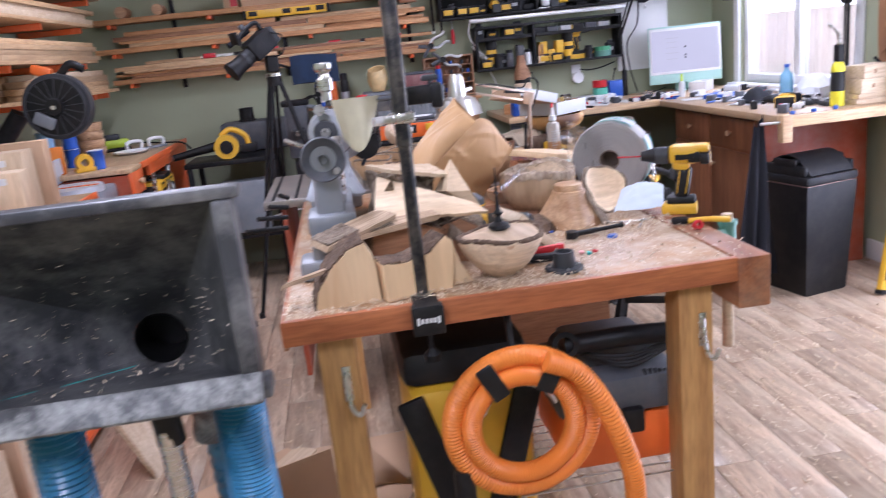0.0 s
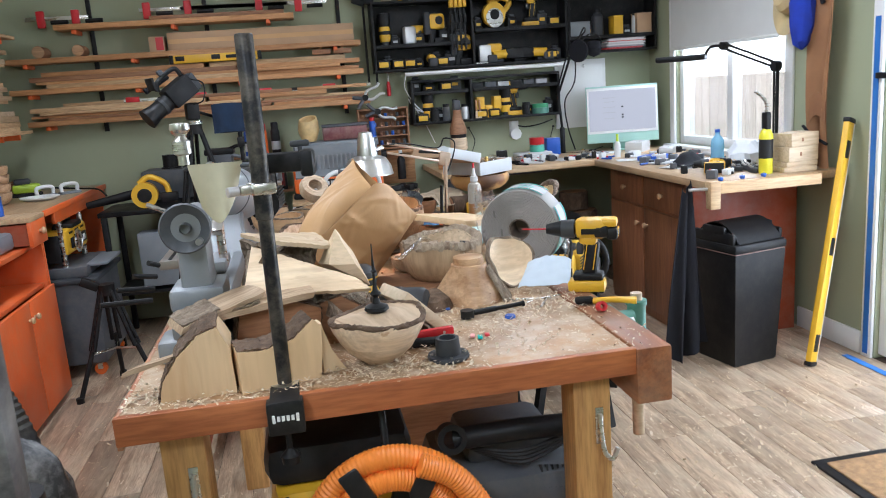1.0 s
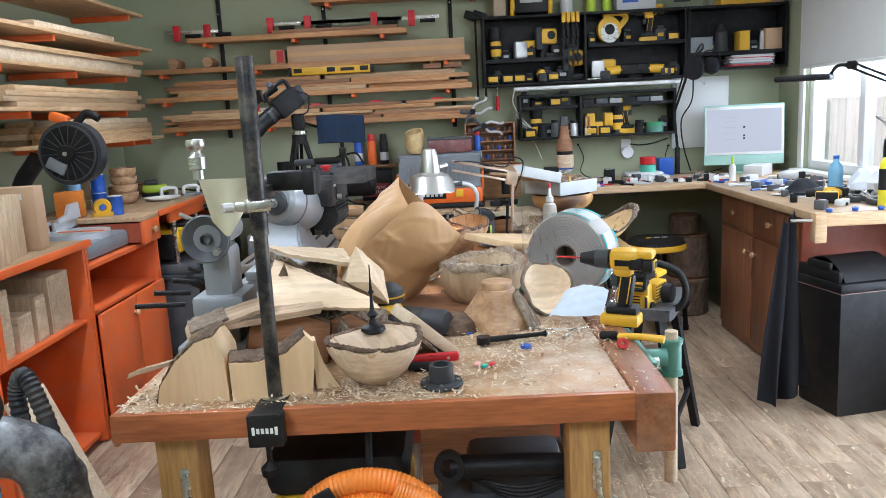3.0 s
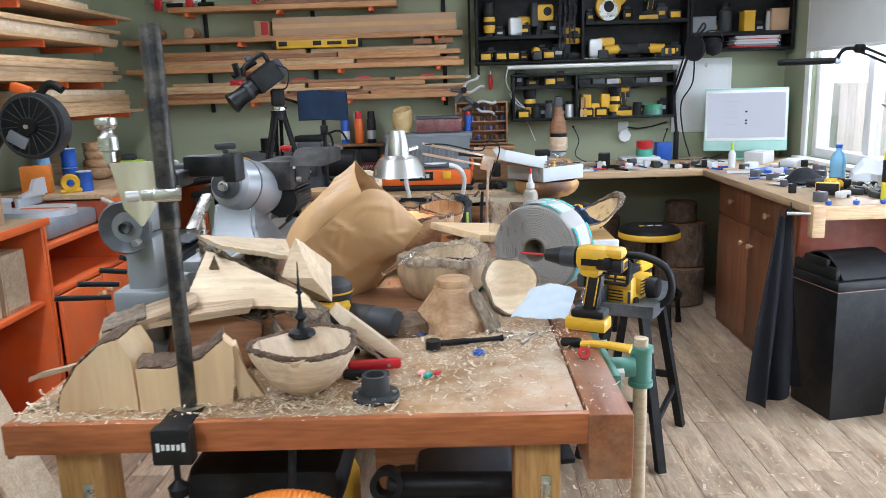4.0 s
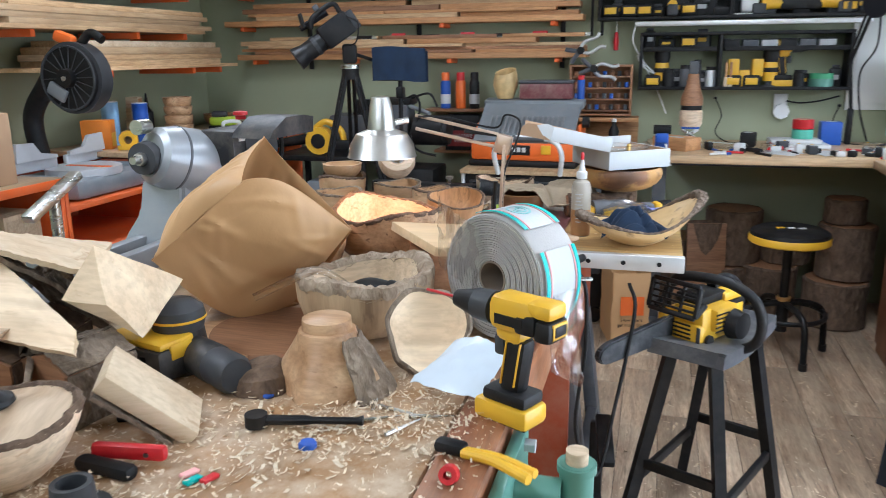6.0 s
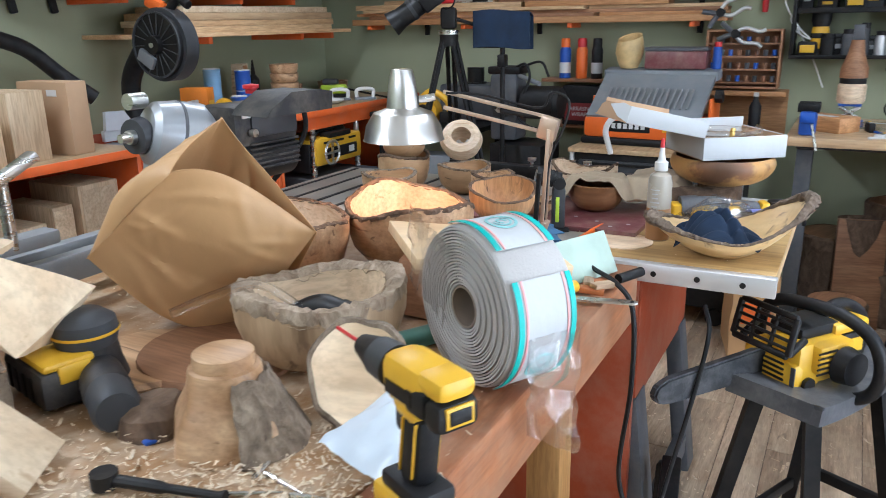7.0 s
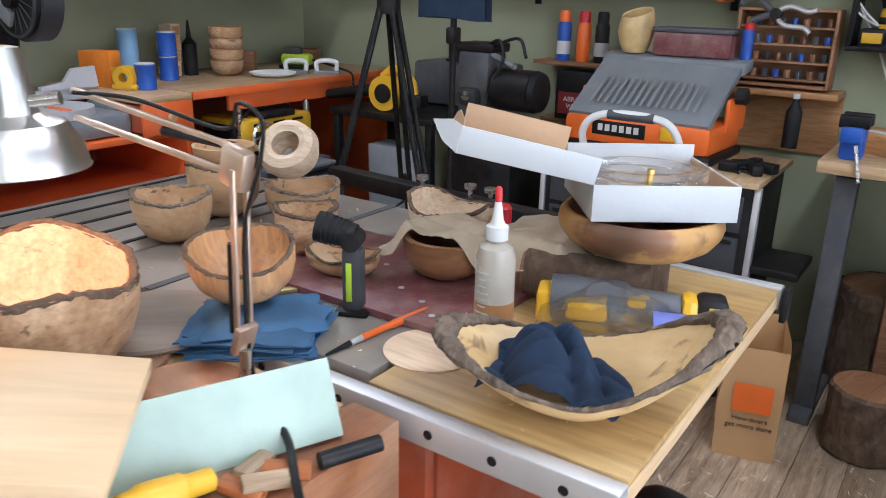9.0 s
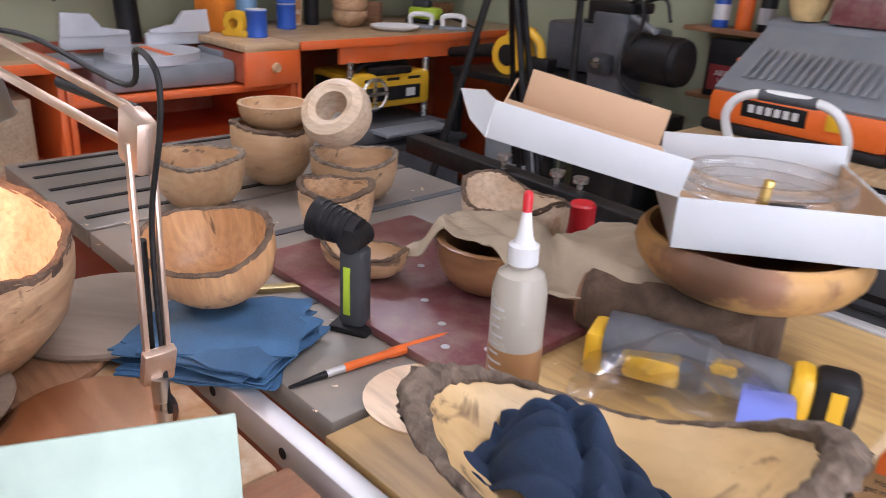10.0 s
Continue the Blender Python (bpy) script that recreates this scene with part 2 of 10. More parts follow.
MINT = mat("mint_aluminium", (0.42, 0.66, 0.58), 0.35, 0.1, var=0.03)
MINTBOARD = mat("pale_green_board", (0.40, 0.50, 0.42), 0.55, var=0.14, scale=9)
BOARDFACE = wood("maple_board_face", (0.74, 0.54, 0.32), (0.63, 0.43, 0.24), "X", 0.4, 0.45, 0.4)
ROLL = mat("grey_foam_roll", (0.44, 0.42, 0.40), 0.8, var=0.08, fine=200, bump=0.3)
GLASS = glass("window_glass", alpha=0.25)
CLEAR = glass("clear_plastic", (0.95, 0.96, 0.97), 0.12, 0.38)
SCREEN = glow("lit_screen", (0.84, 0.85, 0.92), 0.55)
SCREEN.node_tree.nodes["Principled BSDF"].inputs["Base Color"].default_value = (0.03, 0.03, 0.03, 1)
# Glow of the added overhead tubes.
LED = glow("added_tube_diffuser", (1, 0.97, 0.92), 3.0)
BLACKPRINT = mat("black_print", (0.02, 0.02, 0.02), 0.6, var=0.05)
GREYPRINT = mat("grey_print", (0.45, 0.45, 0.46), 0.6, var=0.05)
CHIP = wood("wood_shaving", (0.88, 0.76, 0.58), (0.74, 0.56, 0.36), "X", 2.0, 0.7)


# ---- building helpers ----
def box(bm, c, s, rot=(0, 0, 0), bev=0.0):
    m = pose(*c, *rot) @ Matrix.Diagonal((*s, 1))
    vs = bmesh.ops.create_cube(bm, size=1.0, matrix=m)["verts"]
    if bev > 0:
        es = list({e for v in vs for e in v.link_edges})
        bmesh.ops.bevel(bm, geom=es, offset=min(bev, min(s) * 0.45), segments=2, affect="EDGES", profile=0.5)
    return bm


def cyl(bm, a, b, r, r2=None, n=20):
    a, b = Vector(a), Vector(b)
    d = b - a
    m = Matrix.Translation((a + b) / 2) @ d.to_track_quat("Z", "Y").to_matrix().to_4x4()
    bmesh.ops.create_cone(bm, cap_ends=True, segments=n, radius1=r, radius2=r if r2 is None else r2, depth=d.length, matrix=m)
    return bm


def spin(bm, prof, n=40, m=None, wob=None):
    """Turned form from (radius, height) pairs; wob(i, angle, r, z) may move a ring point."""
    m = m or Matrix()
    rings = []
    for i, (r, z) in enumerate(prof):
        if r < 1e-5:
            rings.append([bm.verts.new(m @ Vector((0, 0, z)))])
            continue
        ring = []
        for k in range(n):
            a = 2 * math.pi * k / n
            x, y, zz = r * math.cos(a), r * math.sin(a), z
            if wob:
                x, y, zz = wob(i, a, r, z)
            ring.append(bm.verts.new(m @ Vector((x, y, zz))))
        rings.append(ring)
    for p, q in zip(rings, rings[1:]):
        for k in range(n):
            j = (k + 1) % n
            if len(p) == 1 and len(q) == 1:
                continue
            if len(p) == 1:
                bm.faces.new((p[0], q[j], q[k]))
            elif len(q) == 1:
                bm.faces.new((p[k], p[j], q[0]))
            else:
                bm.faces.new((p[k], p[j], q[j], q[k]))
    return bm


def curve_points(pts, steps=8):
    ps = [Vector(p) for p in pts]
    ps = [2 * ps[0] - ps[1]] + ps + [2 * ps[-1] - ps[-2]]
    out = []
    for i in range(1, len(ps) - 2):
        p0, p1, p2, p3 = ps[i - 1:i + 3]
        for s in range(steps):
            u = s / steps
            out.append(0.5 * (2 * p1 + (p2 - p0) * u + (2 * p0 - 5 * p1 + 4 * p2 - p3) * u * u + (3 * p1 - p0 - 3 * p2 + p3) * u ** 3))
    out.append(ps[-2])
    return out


def tube(bm, pts, r, n=10, steps=8, smooth=True, ridge=0.0, every=2):
    ps = curve_points(pts, steps) if smooth else [Vector(p) for p in pts]
    up, rings = Vector((0.13, 0.31, 0.94)), []
    for i, p in enumerate(ps):
        d = (ps[min(i + 1, len(ps) - 1)] - ps[max(i - 1, 0)]).normalized()
        s = d.cross(up)
        s = s.normalized() if s.length > 1e-4 else Vector((1, 0, 0))
        u = s.cross(d)
        up = u
        rr = (r[i * (len(r) - 1) // max(1, len(ps) - 1)] if isinstance(r, (list, tuple)) else r) + (ridge if (i // every) % 2 else 0)
        rings.append([bm.verts.new(p + rr * (math.cos(2 * math.pi * k / n) * s + math.sin(2 * math.pi * k / n) * u)) for k in range(n)])
    for a, b in zip(rings, rings[1:]):
        for k in range(n):
            bm.faces.new((a[k], a[(k + 1) % n], b[(k + 1) % n], b[k]))
    bm.faces.new(rings[0][::-1])
    bm.faces.new(rings[-1])
    return bm


def prism(bm, poly, h, m=None):
    """A flat outline (x, y) raised by h."""
    m = m or Matrix()
    lo = [bm.verts.new(m @ Vector((x, y, 0))) for x, y in poly]
    hi = [bm.verts.new(m @ Vector((x, y, h))) for x, y in poly]
    bm.faces.new(lo[::-1])
    bm.faces.new(hi)
    for i in range(len(poly)):
        j = (i + 1) % len(poly)
        bm.faces.new((lo[i], lo[j], hi[j], hi[i]))
    return bm


def grid_sheet(bm, nx, ny, fn, thick=0.0):
    """A sheet over u, v in 0..1 from fn(u, v) -> point; thick gives it a second side."""
    vs = [[bm.verts.new(fn(i / nx, j / ny)) for j in range(ny + 1)] for i in range(nx + 1)]
    fs = [bm.faces.new((vs[i][j], vs[i + 1][j], vs[i + 1][j + 1], vs[i][j + 1])) for i in range(nx) for j in range(ny)]
    if thick:
        bm.normal_update()
        bmesh.ops.solidify(bm, geom=fs, thickness=thick)
    return bm


def mesh_of(name, bm, m, sharp=35):
    bmesh.ops.recalc_face_normals(bm, faces=bm.faces)
    me = bpy.data.meshes.new(name)
    bm.to_mesh(me)
    bm.free()
    me.materials.append(m)
    me.shade_smooth()
    me.set_sharp_from_angle(angle=radians(sharp))
    return me


def part(name, bm, m, parent, label="", sharp=35):
    ob = new(name, mesh_of(name, bm, m, sharp))
    ob.parent = parent
    return tagged(ob, label)


def thing(name, label, category, at=(0, 0, 0), rz=0.0, group="", rx=0.0, ry=0.0):
    ob = new(name)
    ob.empty_display_size = 0.05
    ob.matrix_world = pose(*at, rx, ry, rz)
    return tagged(ob, label, category, group)


def solo(name, bm, m, label, category, at=(0, 0, 0), rz=0.0, group="", rx=0.0, ry=0.0, sharp=35):
    ob = new(name, mesh_of(name, bm, m, sharp))
    ob.matrix_world = pose(*at, rx, ry, rz)
    return tagged(ob, label, category, group)


def structure(name, bm, m, label="", sharp=35):
    ob = new(name, mesh_of(name, bm, m, sharp))
    return tagged(ob, label, kind="structure")


def B(*a, **k):
    return box(bmesh.new(), *a, **k)


def C(*a, **k):
    return cyl(bmesh.new(), *a, **k)


def boxes(*items):
    bm = bmesh.new()
    for it in items:
        box(bm, *it)
    return bm


def text_mesh(body, size, m, parent, at, rot, name="lettering", depth=0.0008, squash=1.0):
    cu = bpy.data.curves.new(name, "FONT")
    cu.body, cu.size, cu.extrude, cu.align_x, cu.align_y = body, size, depth, "CENTER", "CENTER"
    tmp = bpy.data.objects.new(name, cu)
    scene.collection.objects.link(tmp)
    me = bpy.data.meshes.new_from_object(tmp.evaluated_get(bpy.context.evaluated_depsgraph_get()))
    bpy.data.objects.remove(tmp)
    me.materials.clear()
    me.materials.append(m)
    ob = new(name, me)
    ob.parent = parent
    ob.matrix_local = pose(*at, *rot) @ Matrix.Diagonal((squash, 1, 1, 1))
    return ob

# ---- structure ----
WX0, WX1, WY0, WY1 = -1.93, 3.03, -1.7, 6.05
structure("floor", B(((WX0 + WX1) / 2, (WY0 + WY1) / 2, -0.06), (WX1 - WX0 + 0.3, WY1 - WY0 + 0.3, 0.11)), GAP, "floor bed under brown wood-look planks")
FLOOR = bpy.data.objects["floor"]
structure("ceiling", B(((WX0 + WX1) / 2, (WY0 + WY1) / 2, CEILING + 0.06), (WX1 - WX0 + 0.3, WY1 - WY0 + 0.3, 0.12)), CEIL, "plain white ceiling")
structure("wall_north", B(((WX0 + WX1) / 2, WY1 + 0.07, CEILING / 2), (WX1 - WX0 + 0.3, 0.14, CEILING)), WALL, "sage green painted wall")
structure("wall_south", B(((WX0 + WX1) / 2, WY0 - 0.07, CEILING / 2), (WX1 - WX0 + 0.3, 0.14, CEILING)), WALL, "sage green painted wall")
structure("wall_west", B((WX0 - 0.07, (WY0 + WY1) / 2, CEILING / 2), (0.14, WY1 - WY0, CEILING)), WALL, "sage green painted wall")
WIN = (4.27, 5.60, 1.00, 2.12)
DOOR = (1.45, 3.50, 0.0, 2.08)
wt = (WX1 + 0.07, 0.14)
structure("wall_east", boxes(
    ((wt[0], (WY0 + DOOR[0]) / 2, CEILING / 2), (wt[1], DOOR[0] - WY0, CEILING)),
    ((wt[0], (DOOR[0] + DOOR[1]) / 2, (DOOR[3] + CEILING) / 2), (wt[1], DOOR[1] - DOOR[0], CEILING - DOOR[3])),
    ((wt[0], (DOOR[1] + WIN[0]) / 2, CEILING / 2), (wt[1], WIN[0] - DOOR[1], CEILING)),
    ((wt[0], (WIN[0] + WIN[1]) / 2, WIN[2] / 2), (wt[1], WIN[1] - WIN[0], WIN[2])),
    ((wt[0], (WIN[0] + WIN[1]) / 2, (WIN[3] + CEILING) / 2), (wt[1], WIN[1] - WIN[0], CEILING - WIN[3])),
    ((wt[0], (WIN[1] + WY1) / 2, CEILING / 2), (wt[1], WY1 - WIN[1], CEILING))), WALL, "sage green wall with a window and a glazed door")
structure("baseboard", boxes(((WX1 - 0.008, (DOOR[1] + 4.11 + 0.09) / 2, 0.06), (0.016, 4.11 - DOOR[1] - 0.09, 0.12), (0, 0, 0), 0.004)), WHITE_PAINT, "white painted baseboard")


def window_unit(name, y0, y1, z0, z1, mullions, label):
    ob = tagged(new(name), label, kind="structure")
    ob.matrix_world = pose(WX1, (y0 + y1) / 2, z0)
    w, h = y1 - y0, z1 - z0
    for s in (-1, 1):
        part("trim", B((-0.011, s * (w / 2 + 0.038), h / 2), (0.018, 0.072, h + 0.15), bev=0.004), WHITE_PAINT, ob)
    part("trim", B((-0.011, 0, h + 0.038), (0.018, w, 0.072), bev=0.004), WHITE_PAINT, ob)
    fr = part("window_frame", boxes(((0.07, -w / 2 + 0.03, h / 2), (0.09, 0.06, h), (0, 0, 0), 0.004), ((0.07, w / 2 - 0.03, h / 2), (0.09, 0.06, h), (0, 0, 0), 0.004),
              ((0.07, 0, 0.03), (0.09, w - 0.12, 0.06), (0, 0, 0), 0.004), ((0.07, 0, h - 0.03), (0.09, w - 0.12, 0.06), (0, 0, 0), 0.004)), WHITE_PAINT, ob)
    for k in range(mullions):
        yy = -w / 2 + w * (k + 1) / (mullions + 1)
        part("mullion", B((0.07, yy, h / 2), (0.07, 0.07, h - 0.12), bev=0.004), WHITE_PAINT, fr)
    for k in range(mullions + 1):
        a = -w / 2 + w * (k + 0.5) / (mullions + 1)
        g = part("pane", B((0.07, a, h / 2), (0.006, w / (mullions + 1) - 0.07, h - 0.12)), GLASS, ob)
        g.visible_shadow = False
    return ob


win = window_unit("window_1", *WIN, 1, "white framed window behind a half drawn roller blind")
part("window_sill", B((-0.03, 0, -0.012), (0.09, WIN[1] - WIN[0] + 0.16, 0.024), bev=0.005), WHITE_PAINT, win)
door = window_unit("door_1", DOOR[0], DOOR[1], 0.02, DOOR[3], 1, "white glazed sliding door edged with blue tape")
TAPE = mat("blue_masking_tape", (0.03, 0.16, 0.50), 0.6)
part("masking_tape", boxes(((-0.022, 1.063, 0.85), (0.003, 0.035, 1.7))), TAPE, door, "strip of blue masking tape")
part("masking_tape", boxes(((-0.10, 0.90, -0.0165), (0.04, 0.42, 0.002))), TAPE, door)
part("latch", B((-0.03, 0.985, 1.42), (0.03, 0.12, 0.03), bev=0.006), BLACK, door, "black plastic latch")
blind = thing("roller_blind", "white fabric roller blind drawn half way down", "blind", (WX1 - 0.045, 4.94, 1.69))
part("fabric", B((0, 0, 0.28), (0.003, 1.30, 0.56)), mat("blind_fabric", (0.62, 0.62, 0.60), 0.8, var=0.03), blind)
part("hem_bar", B((0, 0, 0.0), (0.012, 1.30, 0.022), bev=0.004), WHITE_PAINT, blind)
part("roller", C((0, -0.66, 0.57), (0, 0.66, 0.57), 0.022), WHITE_PAINT, blind)
# outdoors beyond the glass
structure("ground", B((23.2, 3, -0.2), (40, 60, 0.1)), mat("grass_ground", (0.10, 0.13, 0.06), 0.9), "flat lawn outside")
# Overexposed daylight is put into the boards' pale colour.
GLARE_BOARD = wood("glare_pale_board", (0.86, 0.80, 0.70), (0.72, 0.64, 0.54), "Z", 0.8, 0.8)
fence = tagged(thing("fence", "board fence outside the window, paled for daylight glare", "fence", (5.6, 6.4, -0.15)), kind="structure")
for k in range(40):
    part("board", B((0, -4.2 + k * 0.21, 0.95), (0.02, 0.195, 1.9), bev=0.003), GLARE_BOARD, fence)
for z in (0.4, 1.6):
    part("rail", B((0.03, 0, z), (0.04, 8.4, 0.09)), GLARE_BOARD, fence)
# Fixtures made up for the added overhead lamps, out of view.
for lx, ly in FILL_SPOTS:
    cl = thing("added_ceiling_light", "added unseen ceiling tube light with a diffuser", "light", (lx, ly, CEILING), group="ceiling lights")
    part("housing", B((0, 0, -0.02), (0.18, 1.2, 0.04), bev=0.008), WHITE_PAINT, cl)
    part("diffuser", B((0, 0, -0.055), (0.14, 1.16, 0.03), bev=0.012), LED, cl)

# ---- main bench ----
BT = 0.927
bench = thing("workbench", "heavy wooden workbench covered in shavings with a reddish edge", "workbench", (0, 0, 0))
top = part("benchtop", B((0.354, 2.483, BT - 0.028), (1.094, 1.538, 0.056), bev=0.004), BENCHTOP, bench, "worn dusty hardboard top")
part("front_edge", B((0.354, 1.704, BT - 0.029), (1.112, 0.02, 0.062), bev=0.004), CEDAR, bench, "reddish varnished front edge")
part("side_apron", B((0.947, 2.475, BT - 0.064), (0.084, 1.575, 0.132), bev=0.005), CEDAR_Y, bench, "thick reddish side apron with dog holes")
part("side_apron", B((-0.196, 2.475, BT - 0.035), (0.012, 1.55, 0.07), bev=0.003), CEDAR_Y, bench)
for hy in (1.79, 1.95, 2.32, 2.48):
    part("dog_hole", C((0.945, hy, BT - 0.02), (0.945, hy, BT + 0.0012), 0.010, n=16), GAP, bench, "dark round dog hole")
for lx, ly in ((-0.085, 1.78), (0.815, 1.78), (-0.085, 3.16), (0.815, 3.16)):
    part("leg", B((lx, ly, 0.435), (0.09, 0.09, 0.87), bev=0.006), PINE_Z, bench, "orange varnished square leg")
part("stretcher", B((0.365, 3.16, 0.80), (0.80, 0.035, 0.09), bev=0.004), PINE, bench)
part("back_panel", B((0.62, 2.45, 0.60), (0.42, 0.02, 0.48)), CHERRY, bench, "brown panel below the top")

# ---- table saw behind the bench ----
saw = thing("table_saw", "table saw with dusty iron top, ply wing and orange base", "table saw", (0, 0, 0))
part("iron_top", B((0.50, 3.71, BT - 0.018), (0.74, 0.74, 0.036), bev=0.004), SAWDUSTY, saw, "dusty grey iron table")
part("side_wing", B((-0.13, 3.71, BT - 0.018), (0.50, 0.74, 0.036), bev=0.004), CASTIRON, saw, "ribbed grey extension wing")
for k in range(5):
    part("wing_slot", B((-0.34 + 0.1 * k, 3.71, BT + 0.0012), (0.014, 0.70, 0.002)), BLACK, saw)
for xx in (0.33, 0.60):
    part("mitre_slot", B((xx, 3.71, BT + 0.0012), (0.02, 0.74, 0.002)), DARKGREY, saw)
part("ply_wing", boxes(((1.085, 3.70, BT - 0.006), (0.40, 0.76, 0.012), (0, 0, 0), 0.002)), PLYTOP, saw, "yellowish plywood wing")
part("ply_core", boxes(((1.085, 3.70, BT - 0.028), (0.40, 0.76, 0.030), (0, 0, 0), 0.002)), PLY, saw)
rail = part("front_rail", B((0.93, 3.296, BT - 0.020), (0.72, 0.028, 0.046), bev=0.003), ALU, saw, "aluminium front rail")
for xx in (0.70, 0.86, 1.02, 1.12, 1.22):
    part("bolt", C((xx, 3.281, BT - 0.02), (xx, 3.283, BT - 0.02), 0.007, n=12), BLACK, rail)
part("back_rail", B((0.93, 4.096, BT - 0.02), (0.72, 0.026, 0.046), bev=0.003), ALU, saw)
part("rail_cap", B((1.30, 4.09, BT - 0.03), (0.012, 0.035, 0.07), bev=0.003), BLACK, saw, "black rail end cap")
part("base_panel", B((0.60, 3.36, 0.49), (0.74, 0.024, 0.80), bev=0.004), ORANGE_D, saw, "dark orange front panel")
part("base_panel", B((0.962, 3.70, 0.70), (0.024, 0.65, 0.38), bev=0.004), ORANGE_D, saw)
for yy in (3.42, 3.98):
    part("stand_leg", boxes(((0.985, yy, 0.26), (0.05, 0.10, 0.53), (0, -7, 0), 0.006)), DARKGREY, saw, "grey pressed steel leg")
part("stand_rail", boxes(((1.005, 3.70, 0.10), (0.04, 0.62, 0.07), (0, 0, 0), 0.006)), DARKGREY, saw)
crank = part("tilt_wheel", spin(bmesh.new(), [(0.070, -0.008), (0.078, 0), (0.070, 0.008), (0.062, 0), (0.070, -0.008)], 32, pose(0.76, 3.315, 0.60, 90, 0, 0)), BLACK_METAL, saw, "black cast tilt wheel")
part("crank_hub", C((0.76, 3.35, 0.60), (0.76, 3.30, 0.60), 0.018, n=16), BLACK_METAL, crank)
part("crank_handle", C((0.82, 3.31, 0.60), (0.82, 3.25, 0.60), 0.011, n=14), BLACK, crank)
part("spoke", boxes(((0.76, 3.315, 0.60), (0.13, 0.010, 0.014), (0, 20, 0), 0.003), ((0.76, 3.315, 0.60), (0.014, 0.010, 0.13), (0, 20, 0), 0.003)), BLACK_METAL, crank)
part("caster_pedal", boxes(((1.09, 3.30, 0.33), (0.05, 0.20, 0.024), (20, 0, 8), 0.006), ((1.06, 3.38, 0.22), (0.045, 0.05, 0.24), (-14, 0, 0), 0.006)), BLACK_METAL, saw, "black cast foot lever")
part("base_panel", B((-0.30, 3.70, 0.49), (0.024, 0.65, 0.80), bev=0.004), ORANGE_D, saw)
part("foot_pedal", B((1.06, 3.30, 0.10), (0.06, 0.26, 0.03), (18, 0, 10), 0.006), BLACK_METAL, saw, "black mobile base pedal")

# ---- west side: orange cabinets ----
CX, CZ = -1.18, 1.03


def cabinet_shell(name, y0, y1, z1, label, top_mat, shelves=(), depth=0.72):
    ob = thing(name, label, "cabinet", (0, 0, 0))
    xb = CX - 0.03 - depth + 0.02
    for yy in (y0 + 0.011, y1 - 0.011):
        part("side_panel", B(((CX - 0.02 + xb) / 2, yy, (z1 - 0.03) / 2 + 0.005), (depth - 0.02, 0.021, z1 - 0.04), bev=0.003), ORANGE, ob)
    # The back has a darker orange than the sides.
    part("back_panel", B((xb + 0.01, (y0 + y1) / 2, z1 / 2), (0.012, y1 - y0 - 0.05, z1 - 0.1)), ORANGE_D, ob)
    for z in shelves:
        part("shelf", B(((CX - 0.03 + xb) / 2, (y0 + y1) / 2, z), (depth - 0.05, y1 - y0 - 0.046, 0.024), bev=0.003), ORANGE, ob)
    if top_mat:
        part("worktop", B(((CX + 0.012 + xb) / 2, (y0 + y1) / 2, z1 - 0.013), (depth + 0.01, y1 - y0 - 0.002, 0.026), bev=0.003), top_mat, ob, "dusty board top")
        part("top_edge", B((CX + 0.006, (y0 + y1) / 2, z1 - 0.014), (0.014, y1 - y0 - 0.002, 0.034), bev=0.002), ORANGE, ob)
    return ob


near = cabinet_shell("open_cabinet", 2.15, 3.74, CZ - 0.02, "orange open cabinet with wood offcuts on its shelves", COUNTER_Y, (0.62, 0.05))
part("divider", B((CX - 0.36, 2.95, 0.33), (0.66, 0.021, 0.56)), ORANGE, near)
part("post", B((CX - 0.02, 2.95, 0.82), (0.05, 0.03, 0.36)), ORANGE, near)
station = cabinet_shell("saw_station", 3.745, 4.62, CZ, "orange cabinet under the mitre saw with closed doors", None, (0.635, 0.86, 0.05))
for y0, y1 in ((3.765, 4.18), (4.186, 4.60)):
    d = part("door", B((CX - 0.005, (y0 + y1) / 2, 0.335), (0.022, y1 - y0, 0.60), bev=0.004), ORANGE, station)
    part("knob", spin(bmesh.new(), [(0, 0.03), (0.014, 0.028), (0.017, 0.018), (0.008, 0.008), (0.008, 0)], 14, pose(CX + 0.006, 4.14 if y0 < 4 else 4.225, 0.55, 0, 90, 0)), PINE, d, "round wooden knob")
base = cabinet_shell("counter_cabinet", 4.625, 6.03, CZ, "orange framed counter with a drawer over an open bay", COUNTER_Y, ())
part("apron", B((CX - 0.01, 5.42, CZ - 0.065), (0.02, 1.2, 0.07), bev=0.003), ORANGE, base)
dr = part("drawer", B((CX, 4.50, 0.94), (0.022, 0.235, 0.13), bev=0.004), ORANGE, base, "orange drawer front")
# Box behind the drawer front, in the darker orange.
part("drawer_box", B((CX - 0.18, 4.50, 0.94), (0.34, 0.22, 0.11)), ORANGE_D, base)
part("knob", spin(bmesh.new(), [(0, 0.034), (0.016, 0.032), (0.02, 0.02), (0.009, 0.008), (0.009, 0)], 16, pose(CX + 0.01, 4.50, 0.945, 0, 90, 0)), TURNED, dr, "round wooden knob")
wing = thing("counter_flap", "short counter top over the drawer beside the saw", "counter", (0, 0, 0))
part("worktop", B((CX - 0.35, 4.50, CZ - 0.013), (0.72, 0.235, 0.026), bev=0.003), COUNTER_Y, wing)

